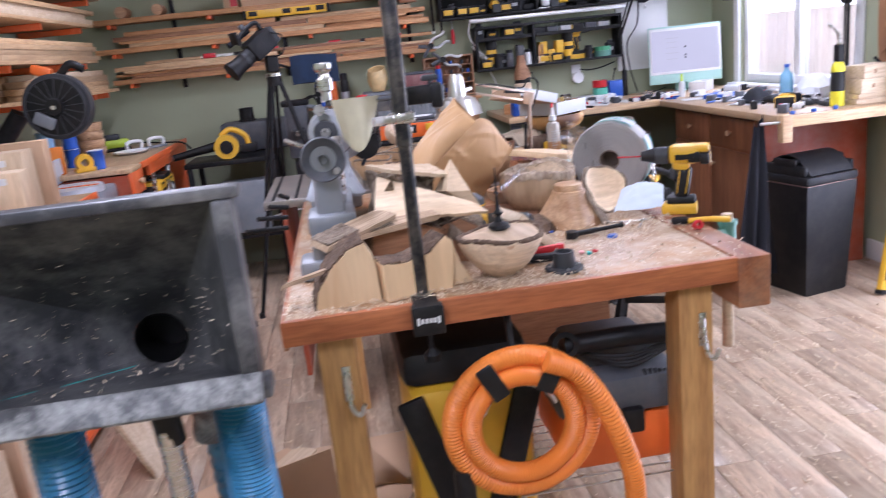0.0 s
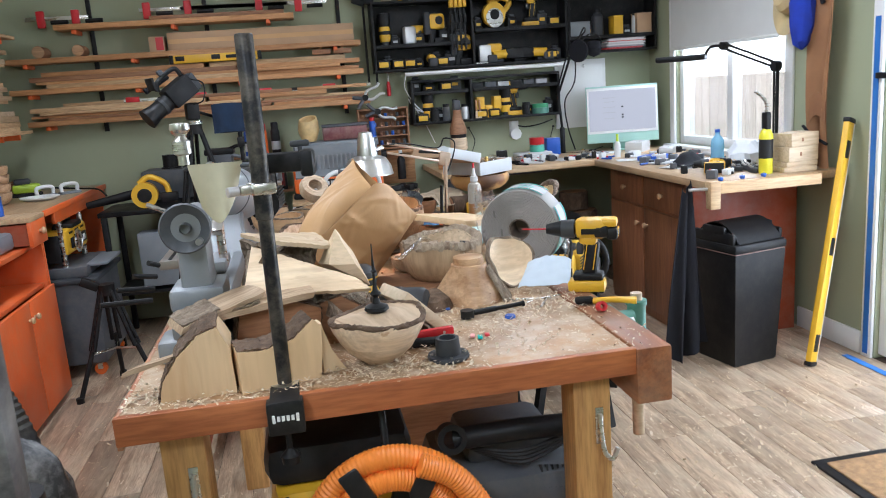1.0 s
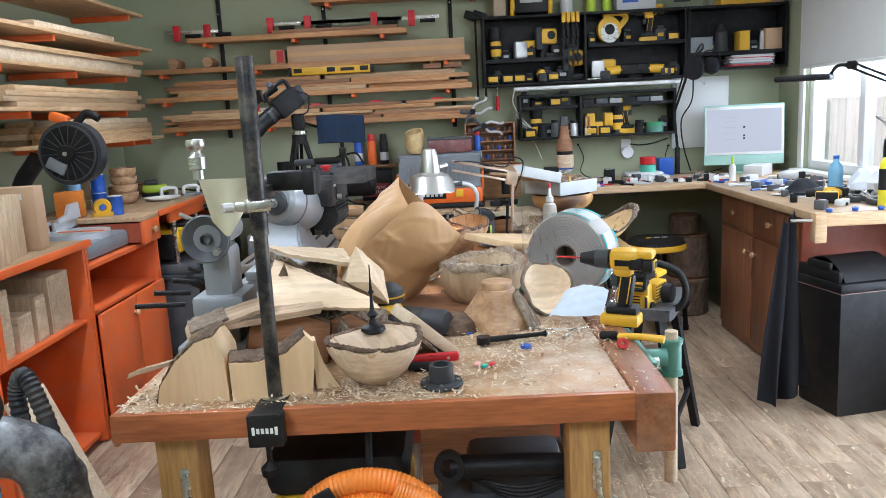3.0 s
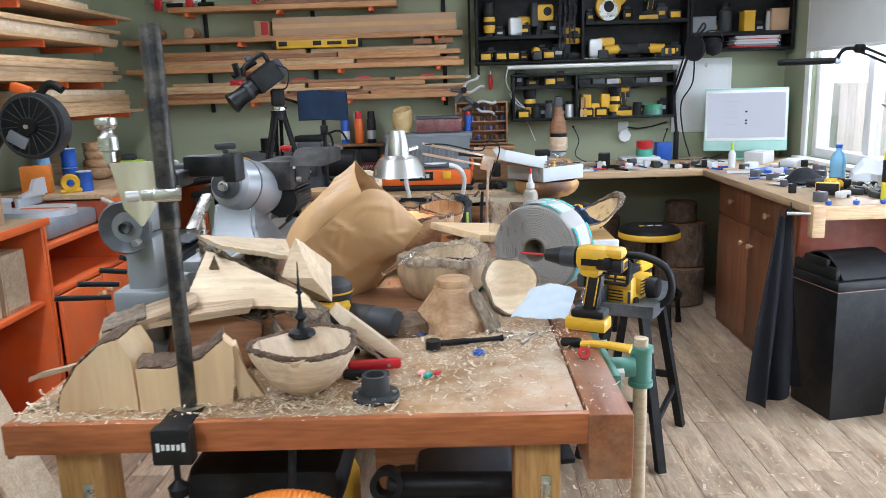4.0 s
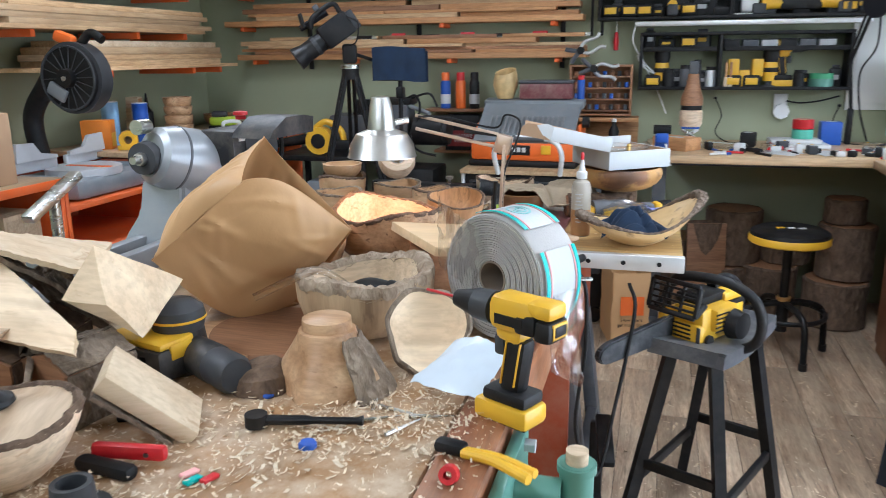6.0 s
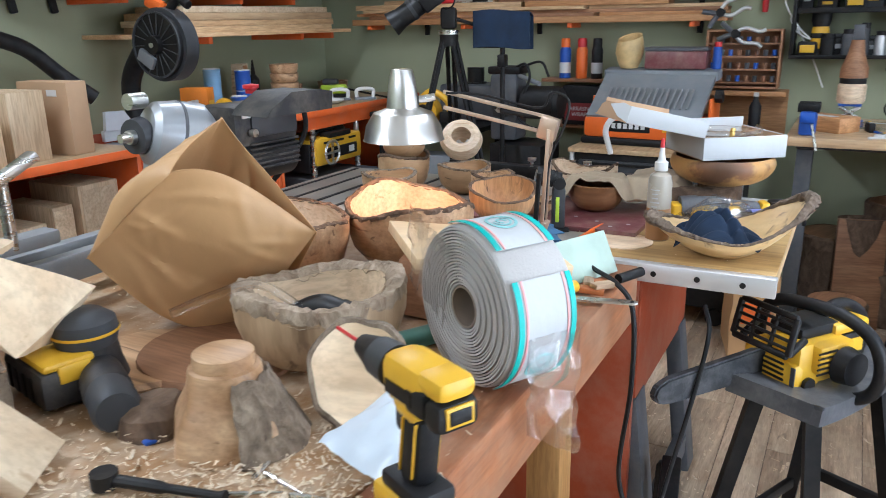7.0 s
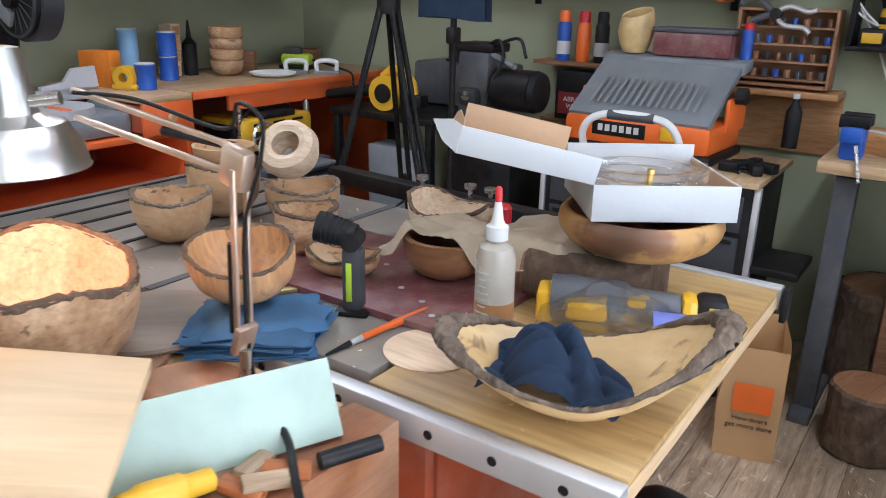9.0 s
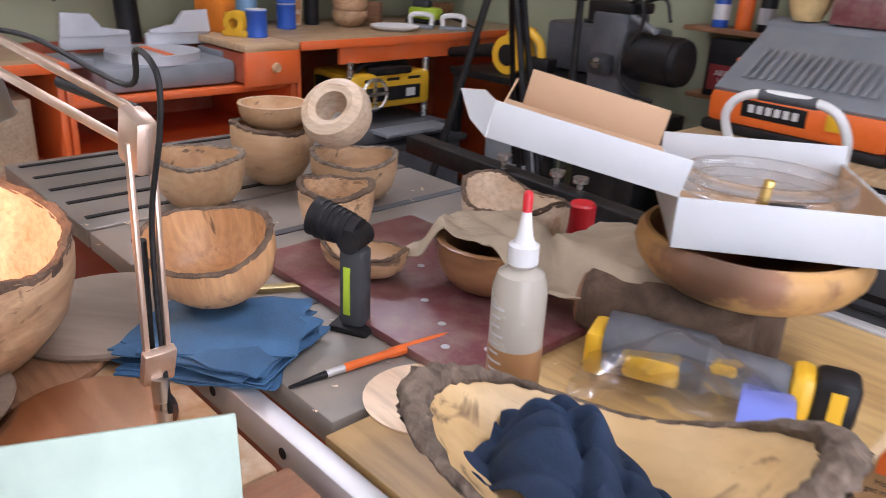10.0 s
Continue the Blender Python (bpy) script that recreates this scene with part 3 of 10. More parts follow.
# ---- east side: L shaped counter ----
KZ = 0.97
ctr = thing("counter", "pale wood L-shaped counter top crowded with tools", "counter", (0, 0, 0))
part("back_run", B((1.90, 5.64, KZ - 0.02), (1.52, 0.80, 0.04), bev=0.004), COUNTER, ctr)
part("side_run", B((2.61, 4.48, KZ - 0.02), (0.78, 1.51, 0.04), bev=0.004), COUNTER_Y, ctr)
part("corner_piece", B((2.835, 5.64, KZ - 0.02), (0.33, 0.80, 0.04), bev=0.004), COUNTER, ctr)
part("end_rail", boxes(((2.52, 3.70, KZ - 0.03), (0.62, 0.055, 0.055), (0, 0, 0), 0.004)), PINE, ctr)
part("rail_post", B((2.225, 3.675, KZ - 0.06), (0.055, 0.05, 0.14), bev=0.004), PINE, ctr)
bc = thing("drawer_cabinet", "brown wooden cabinet with drawers and round knobs", "cabinet", (0, 0, 0))
part("body", B((2.66, 4.66, 0.465), (0.66, 1.10, 0.93), bev=0.004), BROWN_CAB, bc)
for y0, y1, z0, z1, kn in ((4.14, 4.66, 0.72, 0.90, 1), (4.68, 5.18, 0.72, 0.90, 1), (4.14, 4.66, 0.06, 0.70, 0), (4.68, 5.18, 0.06, 0.70, 0)):
    d = part("drawer" if kn else "door", B((2.322, (y0 + y1) / 2, (z0 + z1) / 2), (0.02, y1 - y0, z1 - z0), bev=0.004), BROWN_CAB, bc)
    ky = (y0 + y1) / 2 if kn else (y1 - 0.05 if y0 < 4.5 else y0 + 0.05)
    part("knob", spin(bmesh.new(), [(0, 0.034), (0.015, 0.032), (0.018, 0.02), (0.008, 0.008), (0.008, 0)], 14, pose(2.312, ky, 0.81 if kn else 0.60, 0, -90, 0)), TURNED, d, "round wooden knob")
part("end_panel", B((2.66, 4.095, 0.455), (0.64, 0.022, 0.91), bev=0.003), ORANGE_D, bc, "red-orange painted end panel")

# ---- things on the workbench ----
def rough(bm, amp, freq=14.0, seed=0.0):
    for v in bm.verts:
        d = noise.noise_vector(v.co * freq + Vector((seed, seed * 2, 0)))
        v.co += d * amp
    return bm


def slab_piece(name, poly, depth, at, rz, label, face=SPALT, edge=BARK, rx=0.0, ry=0.0, arc=None, group="split log pieces"):
    """A split chunk of log: outline (x, z) in front, run back by depth; arc = indices of outline edges that carry bark."""
    ob = thing(name, label, "wood piece", at, rz, group, rx, ry)
    pts = [Vector((x, 0, z)) for x, z in poly]
    dense = []
    for i, p in enumerate(pts):
        q = pts[(i + 1) % len(pts)]
        for s in range(4):
            dense.append(p.lerp(q, s / 4))
    bm = bmesh.new()
    rows = []
    for k in range(4):
        y = depth * k / 3
        sh = 1 - 0.06 * (k == 3)
        rows.append([bm.verts.new((p.x * sh, y, p.z * sh)) for p in dense])
    bm.faces.new(rows[0])
    bm.faces.new(rows[-1][::-1])
    n = len(dense)
    for a, b in zip(rows, rows[1:]):
        for i in range(n):
            bm.faces.new((a[i], b[i], b[(i + 1) % n], a[(i + 1) % n]))
    rough(bm, 0.003, 24, at[0])
    part("split_wood", bm, face, ob, sharp=25)
    for i in (arc or ()):
        p, q = pts[i], pts[(i + 1) % len(pts)]
        out = Vector((q.z - p.z, 0, p.x - q.x)).normalized()
        bm = bmesh.new()
        grid_sheet(bm, 12, 10, lambda u, v, p=p, q=q, out=out: p.lerp(q, u) + Vector((0, depth * v, 0)) + out * (0.0015 + 0.005 * noise.noise(Vector((u * 7, v * 6, at[0] * 9)))) + Vector((0, 0.004, 0)), 0.003)
        part("bark", bm, edge, ob, "rough grey bark")
    return ob


slab_piece("log_quarter", [(-0.15, 0), (0.005, 0), (0.002, 0.10), (-0.02, 0.146), (-0.06, 0.134), (-0.105, 0.095), (-0.138, 0.045)], 0.13, (0.032, 1.758, BT), 4,
           "pale quarter log chunk with bark on the bench", FRESH, BARK_D, arc=(3, 4, 5, 6))
slab_piece("log_block", [(0.0, 0), (0.172, 0.0), (0.182, 0.115), (0.165, 0.132), (0.12, 0.098), (0.06, 0.086), (0.0, 0.092)], 0.085, (0.050, 1.738, BT), 15,
           "pale split log block with a hollowed bark top", FRESH, BARK_D, arc=(3, 4, 5))
slab_piece("log_sliver", [(0.0, 0), (0.052, 0.0), (0.022, 0.05), (0.004, 0.115), (-0.006, 0.115)], 0.05, (0.222, 1.80, BT), 16, "thin pale split of wood standing", FRESH, arc=())
slab_piece("bark_flake", [(0, 0), (0.20, 0.012), (0.21, 0.022), (0.10, 0.018), (0.01, 0.012)], 0.12, (-0.08, 1.87, 1.035), 22, "flat dry flake of wood and bark", FLAKE, ry=-10, arc=(3,))
slab_piece("bark_flake", [(0, 0), (0.24, 0.0), (0.25, 0.012), (0.12, 0.016), (0.01, 0.010)], 0.10, (-0.02, 1.90, 1.045), 12, "flat dry flake of wood and bark", FLAKE, ry=-5, arc=(3,))
slab_piece("bark_flake", [(0, 0), (0.12, 0.0), (0.13, 0.008), (0.01, 0.010)], 0.03, (-0.20, 1.80, 0.975), -18, "thin splinter of wood", FLAKE, ry=-18)
slab_piece("log_chunk", [(-0.10, 0), (0.10, 0), (0.11, 0.10), (0.04, 0.13), (-0.08, 0.12)], 0.22, (0.12, 1.97, BT), 8, "dark weathered log chunk under other pieces", CHERRY, BARK_D, arc=(1, 2, 3, 4))
slab_piece("log_chunk", [(-0.08, 0), (0.05, 0), (0.05, 0.09), (0.0, 0.12), (-0.07, 0.10)], 0.13, (0.28, 2.00, BT), -12, "dark weathered log chunk under other pieces", CHERRY, BARK, arc=(1, 2, 3, 4))


def wedge(name, pts, mface, label, group="split log pieces"):
    """A split wedge from six corners: upper quad then the two foot corners of its thick end."""
    o = sum((Vector(p) for p in pts), Vector()) / len(pts)
    ob = thing(name, label, "wood piece", (o.x, o.y, min(p[2] for p in pts)), 0, group)
    base = Vector((o.x, o.y, min(p[2] for p in pts)))
    q = [Vector(p) - base for p in pts]
    bm = bmesh.new()

    def top_at(u, v):
        p = q[0].lerp(q[1], u).lerp(q[3].lerp(q[2], u), v)
        return p + Vector((0, 0, 0.004 * noise.noise(Vector((u * 5, v * 22, o.x * 5)))))
    grid_sheet(bm, 14, 20, top_at, 0.010)
    part("cut_face", bm, mface, ob, "pale freshly split face")
    bm = bmesh.new()

    def under(u, v):
        e0, e1 = q[0].lerp(q[1], u), q[4].lerp(q[5], u)
        e2 = q[3].lerp(q[2], u).lerp(e0, 0.30)
        p = e0.lerp(e1, v * 2) if v < 0.5 else e1.lerp(e2, v * 2 - 1)
        return p + Vector((0, 0, -0.012)) + noise.noise_vector(Vector((u * 8, v * 10, o.y * 7))) * 0.008
    grid_sheet(bm, 16, 18, under, 0.008)
    part("bark", bm, BARK, ob, "thick grey bark")
    return ob


wedge("log_wedge", [(0.075, 2.13, 1.17), (0.05, 2.02, 1.07), (0.355, 1.985, 1.062), (0.325, 2.03, 1.082), (0.03, 2.16, 1.05), (0.22, 2.12, 1.04)], SPALT, "split wedge of pale spalted log with thick bark")
wedge("log_wedge", [(0.05, 2.16, 1.20), (0.12, 2.10, 1.185), (0.28, 2.12, 1.15), (0.24, 2.24, 1.17), (0.06, 2.20, 1.12), (0.22, 2.18, 1.09)], SPALT, "small split wedge with grey bark on the pile")


def split_block(pts, label, amp=0.003):
    """A split block: the hull of its corners, with a worn, uneven skin and bark on its back."""
    base = Vector((sum(p[0] for p in pts) / len(pts), sum(p[1] for p in pts) / len(pts), min(p[2] for p in pts)))
    ob = thing("log_block", label, "wood piece", base, 0, "split log pieces")
    bm = bmesh.new()
    for p in pts:
        bm.verts.new(Vector(p) - base)
    bmesh.ops.convex_hull(bm, input=bm.verts)
    bmesh.ops.subdivide_edges(bm, edges=bm.edges, cuts=4, use_grid_fill=True)
    part("split_wood", rough(bm, amp, 22, pts[0][0]), SPALT, ob, sharp=28)
    return ob


split_block([(0.286, 2.135, 1.192), (0.262, 2.077, 1.113), (0.365, 2.135, 1.035), (0.339, 2.30, 1.089), (0.235, 2.16, 1.10), (0.31, 2.23, 1.01), (0.33, 2.10, 1.10)], "pale angular split wedge standing on the pile")
lean = thing("log_block", "pale split offcut leaning beside the finial bowl", "wood piece", (0.458, 2.02, BT), 32, "split log pieces")
part("split_wood", rough(boxes(((0, 0, 0.062), (0.165, 0.105, 0.030), (6, 42, 0), 0.003)), 0.004, 18, 0.4), SPALT, lean)
bm = bmesh.new()
grid_sheet(bm, 14, 10, lambda u, v: Vector((-0.075 + 0.12 * u, -0.052 + 0.10 * v, 0.095 - 0.108 * u + 0.006 * noise.noise(Vector((u * 9, v * 8, 2))))), 0.006)
part("bark", bm, BARK, lean, "rough grey bark")


def bowl(name, r, h, at, label, wood_m=TURNED, rim_m=BARK_D, foot=0.35, wave=0.12, lobes=2, oval=1.0, rz=0.0, wall=0.012, rim=0.006, phase=0.0, inner=None, vee=False, tilt=0.0, group=""):
    """Turned bowl with a wavy natural bark rim."""
    rim *= 0.7 if r < 0.1 else 1.0
    ob = thing(name, label, "bowl", at, rz, group, tilt)

    def lift(a, f):
        return f * f * h * (wave * math.sin(lobes * a + phase) + 0.25 * wave * math.sin((2 * lobes + 1) * a + 1.3))

    outer = [(0, 0), (r * foot * 0.9, 0), (r * foot, h * 0.01), (r * 0.70, h * 0.14), (r * 0.90, h * 0.37), (r * 0.99, h * 0.66), (r * 1.005, h * 0.86), (r, h)]
    if vee:
        outer = [(0, 0), (r * foot * 0.9, 0), (r * foot, h * 0.02), (r * 0.56, h * 0.22), (r * 0.80, h * 0.50), (r * 0.95, h * 0.78), (r * 1.0, h * 0.93), (r, h)]
    inn = [(r - wall, h), (r * 1.0 - wall, h * 0.84), (r * 0.95 - wall, h * 0.60), (r * 0.80 - wall, h * 0.33), (r * 0.50, h * 0.16), (0, h * 0.12)]

    def wob(i, a, rr, z):
        f = min(1.0, z / h)
        return rr * math.cos(a), rr * math.sin(a) * oval, z + lift(a, f)
    part("outside", spin(bmesh.new(), outer, 44, wob=wob), wood_m, ob)
    part("inside", spin(bmesh.new(), inn, 44, wob=wob), inner or wood_m, ob)

    def wob2(i, a, rr, z):
        k = 1 + 0.03 * noise.noise(Vector((7 * math.cos(a), 7 * math.sin(a), r * 50))) + 0.02 * noise.noise(Vector((19 * math.cos(a), 19 * math.sin(a), i)))
        return rr * k * math.cos(a), rr * k * math.sin(a) * oval, z + lift(a, 1.0) + 0.7 * rim * noise.noise(Vector((13 * math.cos(a), 13 * math.sin(a), i * 0.6)))
    part("bark_rim", spin(bmesh.new(), [(r + 0.0006, h - rim * 1.1), (r + 0.002, h - 0.1 * rim), (r - 0.001, h + rim * 0.5), (r - wall * 0.55, h + rim * 0.6), (r - wall - 0.0008, h - rim * 0.2), (r - wall * 0.5, h - rim * 1.2), (r + 0.0006, h - rim * 1.1)], 96, wob=wob2), rim_m, ob, "rough bark rim")
    return ob


TURNED_H = wood("heart_figured_maple", (0.74, 0.56, 0.38), (0.50, 0.32, 0.18), "Y", 0.5, 0.5, 0.8, (0.33, 0.19, 0.11))
fb = bowl("finial_bowl", 0.110, 0.108, (0.352, 1.835, BT), "pale turned vessel with a bark rim and a black finial", TURNED_P, BARK_D, 0.30, 0.05, 2, 0.92, 20, phase=0.6, vee=True)
part("cover", spin(bmesh.new(), [(0, 0.120), (0.03, 0.117), (0.06, 0.110), (0.082, 0.106), (0.102, 0.107)], 48, wob=lambda i, a, rr, z: (rr * math.cos(a), rr * 0.88 * math.sin(a), z + (rr / 0.11) ** 2 * 0.108 * (0.05 * math.sin(2 * a + 0.6) + 0.0125 * math.sin(5 * a + 1.3)))), TURNED_H, fb, "pale cover with brown heartwood")
part("finial", spin(bmesh.new(), [(0, 0.275), (0.0012, 0.272), (0.002, 0.24), (0.004, 0.215), (0.0075, 0.211), (0.003, 0.206), (0.004, 0.185), (0.006, 0.168), (0.013, 0.160), (0.006, 0.152), (0.010, 0.138), (0.026, 0.131), (0.028, 0.124), (0.020, 0.118), (0, 0.118)], 24), BLACK, fb, "black turned finial")

flange = thing("pipe_flange", "dark grey plastic pipe flange among shavings", "pipe fitting", (0.50, 1.795, BT))
part("collar", spin(bmesh.new(), [(0.019, 0.012), (0.019, 0.05), (0.026, 0.05), (0.028, 0.03), (0.028, 0.012)], 28), CHARCOAL, flange)
part("plate", spin(bmesh.new(), [(0.019, 0.002), (0.046, 0.002), (0.048, 0.006), (0.046, 0.012), (0.019, 0.012), (0.019, 0.002)], 32), CHARCOAL, flange)
for k in range(4):
    part("screw", C((0.038 * math.cos(k * 1.57), 0.038 * math.sin(k * 1.57), 0.012), (0.038 * math.cos(k * 1.57), 0.038 * math.sin(k * 1.57), 0.015), 0.004, n=10), STEEL, flange)
clampk = thing("utility_knife", "red and black folding utility knife", "knife", (0.485, 1.925, BT), 8)
part("handle", boxes(((0, 0, 0.022), (0.115, 0.018, 0.024), (0, 0, 0), 0.008)), RED, clampk)
part("grip", B((-0.02, -0.03, 0.012), (0.10, 0.026, 0.022), (0, 0, -14), 0.009), BLACK, clampk)
part("rivet", C((0.03, -0.010, 0.022), (0.03, -0.0095, 0.022), 0.004, n=10), STEEL, clampk)

stump = thing("wood_stump", "turned stump with a round tenon and bark sides", "wood blank", (0.655, 2.25, BT))
part("trunk", spin(bmesh.new(), [(0, 0), (0.088, 0), (0.082, 0.03), (0.062, 0.065), (0.052, 0.10), (0.050, 0.108), (0.044, 0.110), (0.043, 0.128), (0.038, 0.130), (0, 0.131)], 36,
     wob=lambda i, a, rr, z: (rr * math.cos(a) * (1 + (0.25 * math.cos(2 * a + 0.5) if z < 0.07 else 0)), rr * math.sin(a) * (1 + (0.12 * math.sin(3 * a) if z < 0.07 else 0)), z)), TURNED, stump)
bm = bmesh.new()
grid_sheet(bm, 22, 8, lambda u, v: Vector((math.cos(-0.75 + 2.6 * u) * (0.119 - 0.060 * v), math.sin(-0.75 + 2.6 * u) * (0.106 - 0.050 * v), 0.002 + 0.098 * v)) + noise.noise_vector(Vector((u * 12, v * 5, 2))) * 0.006, 0.006)
part("bark", bm, BARK, stump, "grey bark left on one side")
part("bark", rough(spin(bmesh.new(), [(0, 0), (0.06, 0), (0.05, 0.03), (0.03, 0.042), (0, 0.044)], 20, pose(-0.115, -0.03, 0.0)), 0.008, 30), BARK_D, stump)

TURNED_B = wood("rough_turned_outside", (0.60, 0.43, 0.26), (0.34, 0.22, 0.12), "Z", 0.45, 0.6, 0.9, (0.22, 0.14, 0.08))
nb = bowl("rough_bowl", 0.148, 0.135, (0.628, 2.515, BT), "rough turned bowl with thick bark rim holding fittings", TURNED_B, BARK_P, 0.34, 0.06, 2, 0.82, 48, 0.036, 0.015, 1.2, CREAM)
fit = thing("hose_fitting", "black plastic elbow fitting lying in the bowl", "pipe fitting", (0.63, 2.50, BT + 0.070), 25)
part("elbow", tube(bmesh.new(), [(-0.05, 0, 0.01), (0.0, 0.005, 0.03), (0.03, -0.01, 0.03), (0.06, -0.035, 0.025)], 0.024, 14), BLACK, fit)
part("cuff", tube(bmesh.new(), [(0.045, -0.026, 0.027), (0.075, -0.046, 0.023)], 0.030, 16), BLACK, fit)
hosec = solo("clear_tube", tube(bmesh.new(), [(0.62, 2.49, BT + 0.095), (0.565, 2.435, BT + 0.155), (0.525, 2.38, BT + 0.150), (0.47, 2.33, BT + 0.125)], 0.008, 10), CLEAR, "length of clear plastic tube from the bowl", "tube")

# round slab of end grain leaning by the drill
sl = thing("bowl_blank", "dished pale bowl blank with bark edge leaning", "wood blank", (0.812, 2.335, BT + 0.002), 14, rx=-28)
BM_ = pose(0, 0.012, 0.080, 90, 0, 0)


def blank_wob(i, a, rr, z):
    k = 1 + 0.05 * math.sin(3 * a + 0.6) + 0.025 * math.sin(7 * a)
    return rr * k * 0.92 * math.cos(a), rr * k * math.sin(a), z + 0.012 * math.cos(2 * a) * (rr / 0.08) ** 2


part("disc", spin(bmesh.new(), [(0, 0.006), (0.03, 0.008), (0.058, 0.018), (0.074, 0.030), (0.080, 0.030), (0.082, 0.020), (0.066, -0.008), (0.035, -0.022), (0, -0.024)], 44, BM_, wob=blank_wob), SPALT, sl)
part("bark_rim", rough(spin(bmesh.new(), [(0.074, 0.031), (0.080, 0.033), (0.086, 0.022), (0.078, 0.004), (0.070, -0.004)], 60, BM_, wob=blank_wob), 0.003, 40), BARK, sl, "grey bark rim")

# foam roll with printed label
RA = math.degrees(math.atan2(0.5, 0.87))
rollt = thing("foam_roll", "big roll of grey foam strip with white teal label", "roll", (0.89, 2.535, BT), -RA)
RM = pose(0, 0, 0.134, -90, 0, 0)
NR = 19
part("foam_core", spin(bmesh.new(), [(0.035, 0.002), (0.035, 0.118), (0.127, 0.118), (0.131, 0.110), (0.131, 0.008), (0.127, 0.0)], 64, RM), ROLL, rollt)
# Shade inside the hole: dark core colour and an added disc.
CORE_M = mat("shaded_core_board", (0.22, 0.17, 0.13), 0.8)
part("core_tube", spin(bmesh.new(), [(0.0345, -0.001), (0.0345, 0.117), (0.031, 0.117), (0.031, -0.001), (0.0345, -0.001)], 40, RM), CORE_M, rollt)
part("core_plug", C((0, 0.085, 0.134), (0, 0.09, 0.134), 0.031, n=30), CORE_M, rollt)
for k in range(NR):
    ra = 0.036 + (0.127 - 0.036) * k / NR
    part("turn", spin(bmesh.new(), [(ra, 0.002), (ra + 0.0006, -0.0016 - 0.0012 * (k % 3)), (ra + 0.0036, -0.0020 - 0.0012 * (k % 3)), (ra + 0.0040, 0.002)], 48, RM), ROLL, rollt)


PALETEAL = mat("pale_teal_print", (0.25, 0.52, 0.52), 0.5, var=0.05)


def band(name, a0, a1, y0, y1, r, m, label=""):
    bm = bmesh.new()
    grid_sheet(bm, 16, 2, lambda u, v: Vector((r * math.cos(a0 + (a1 - a0) * u), y0 + (y1 - y0) * v, 0.134 + r * math.sin(a0 + (a1 - a0) * u))), 0.0008)
    return part(name, bm, m, rollt, label)


for a0, a1 in ((0.95, 1.95), (-1.0, 0.55)):
    band("label_card", a0, a1, 0.004, 0.114, 0.1335, WHITEBOARD, "white printed wrap label")
    for y0 in (0.005, 0.103):
        band("label_stripe", a0, a1, y0, y0 + 0.010, 0.1350, TEAL)
    for y0 in (0.019, 0.096):
        band("label_stripe", a0, a1, y0, y0 + 0.0035, 0.1350, PINK)
for a in (1.45, -0.55):
    for r0, r1, s0, s1 in ((0.021, 0.026, 0.0, 6.283), (0.013, 0.017, 0.4, 4.6), (0.005, 0.009, 3.2, 8.2)):
        bm = bmesh.new()
        grid_sheet(bm, 28, 1, lambda u, v, a=a, r0=r0, r1=r1, s0=s0, s1=s1: Vector((0.1354 * math.cos(a + (r0 + (r1 - r0) * v) * math.cos(s0 + (s1 - s0) * u) / 0.1354), 0.059 + (r0 + (r1 - r0) * v) * math.sin(s0 + (s1 - s0) * u), 0.134 + 0.1354 * math.sin(a + (r0 + (r1 - r0) * v) * math.cos(s0 + (s1 - s0) * u) / 0.1354))), 0.0005)
        part("label_mark", bm, PALETEAL, rollt, "round pale teal printed swirl")
bm = bmesh.new()
grid_sheet(bm, 10, 16, lambda u, v: Vector((0.137 + 0.016 * noise.noise(Vector((u * 3, v * 5, 1))), 0.02 + 0.10 * u, 0.12 - 0.22 * v * (0.7 + 0.3 * u))), 0.0006)
part("plastic_wrap", bm, CLEAR, rollt, "crumpled clear plastic wrap")
bm = bmesh.new()
grid_sheet(bm, 16, 8, lambda u, v: Vector((-0.14 + 0.12 * u, -0.012 - 0.02 * abs(noise.noise(Vector((u * 6, v * 6, 4)))), 0.14 + 0.14 * v - 0.05 * u)), 0.0006)
part("plastic_wrap", bm, CLEAR, rollt)


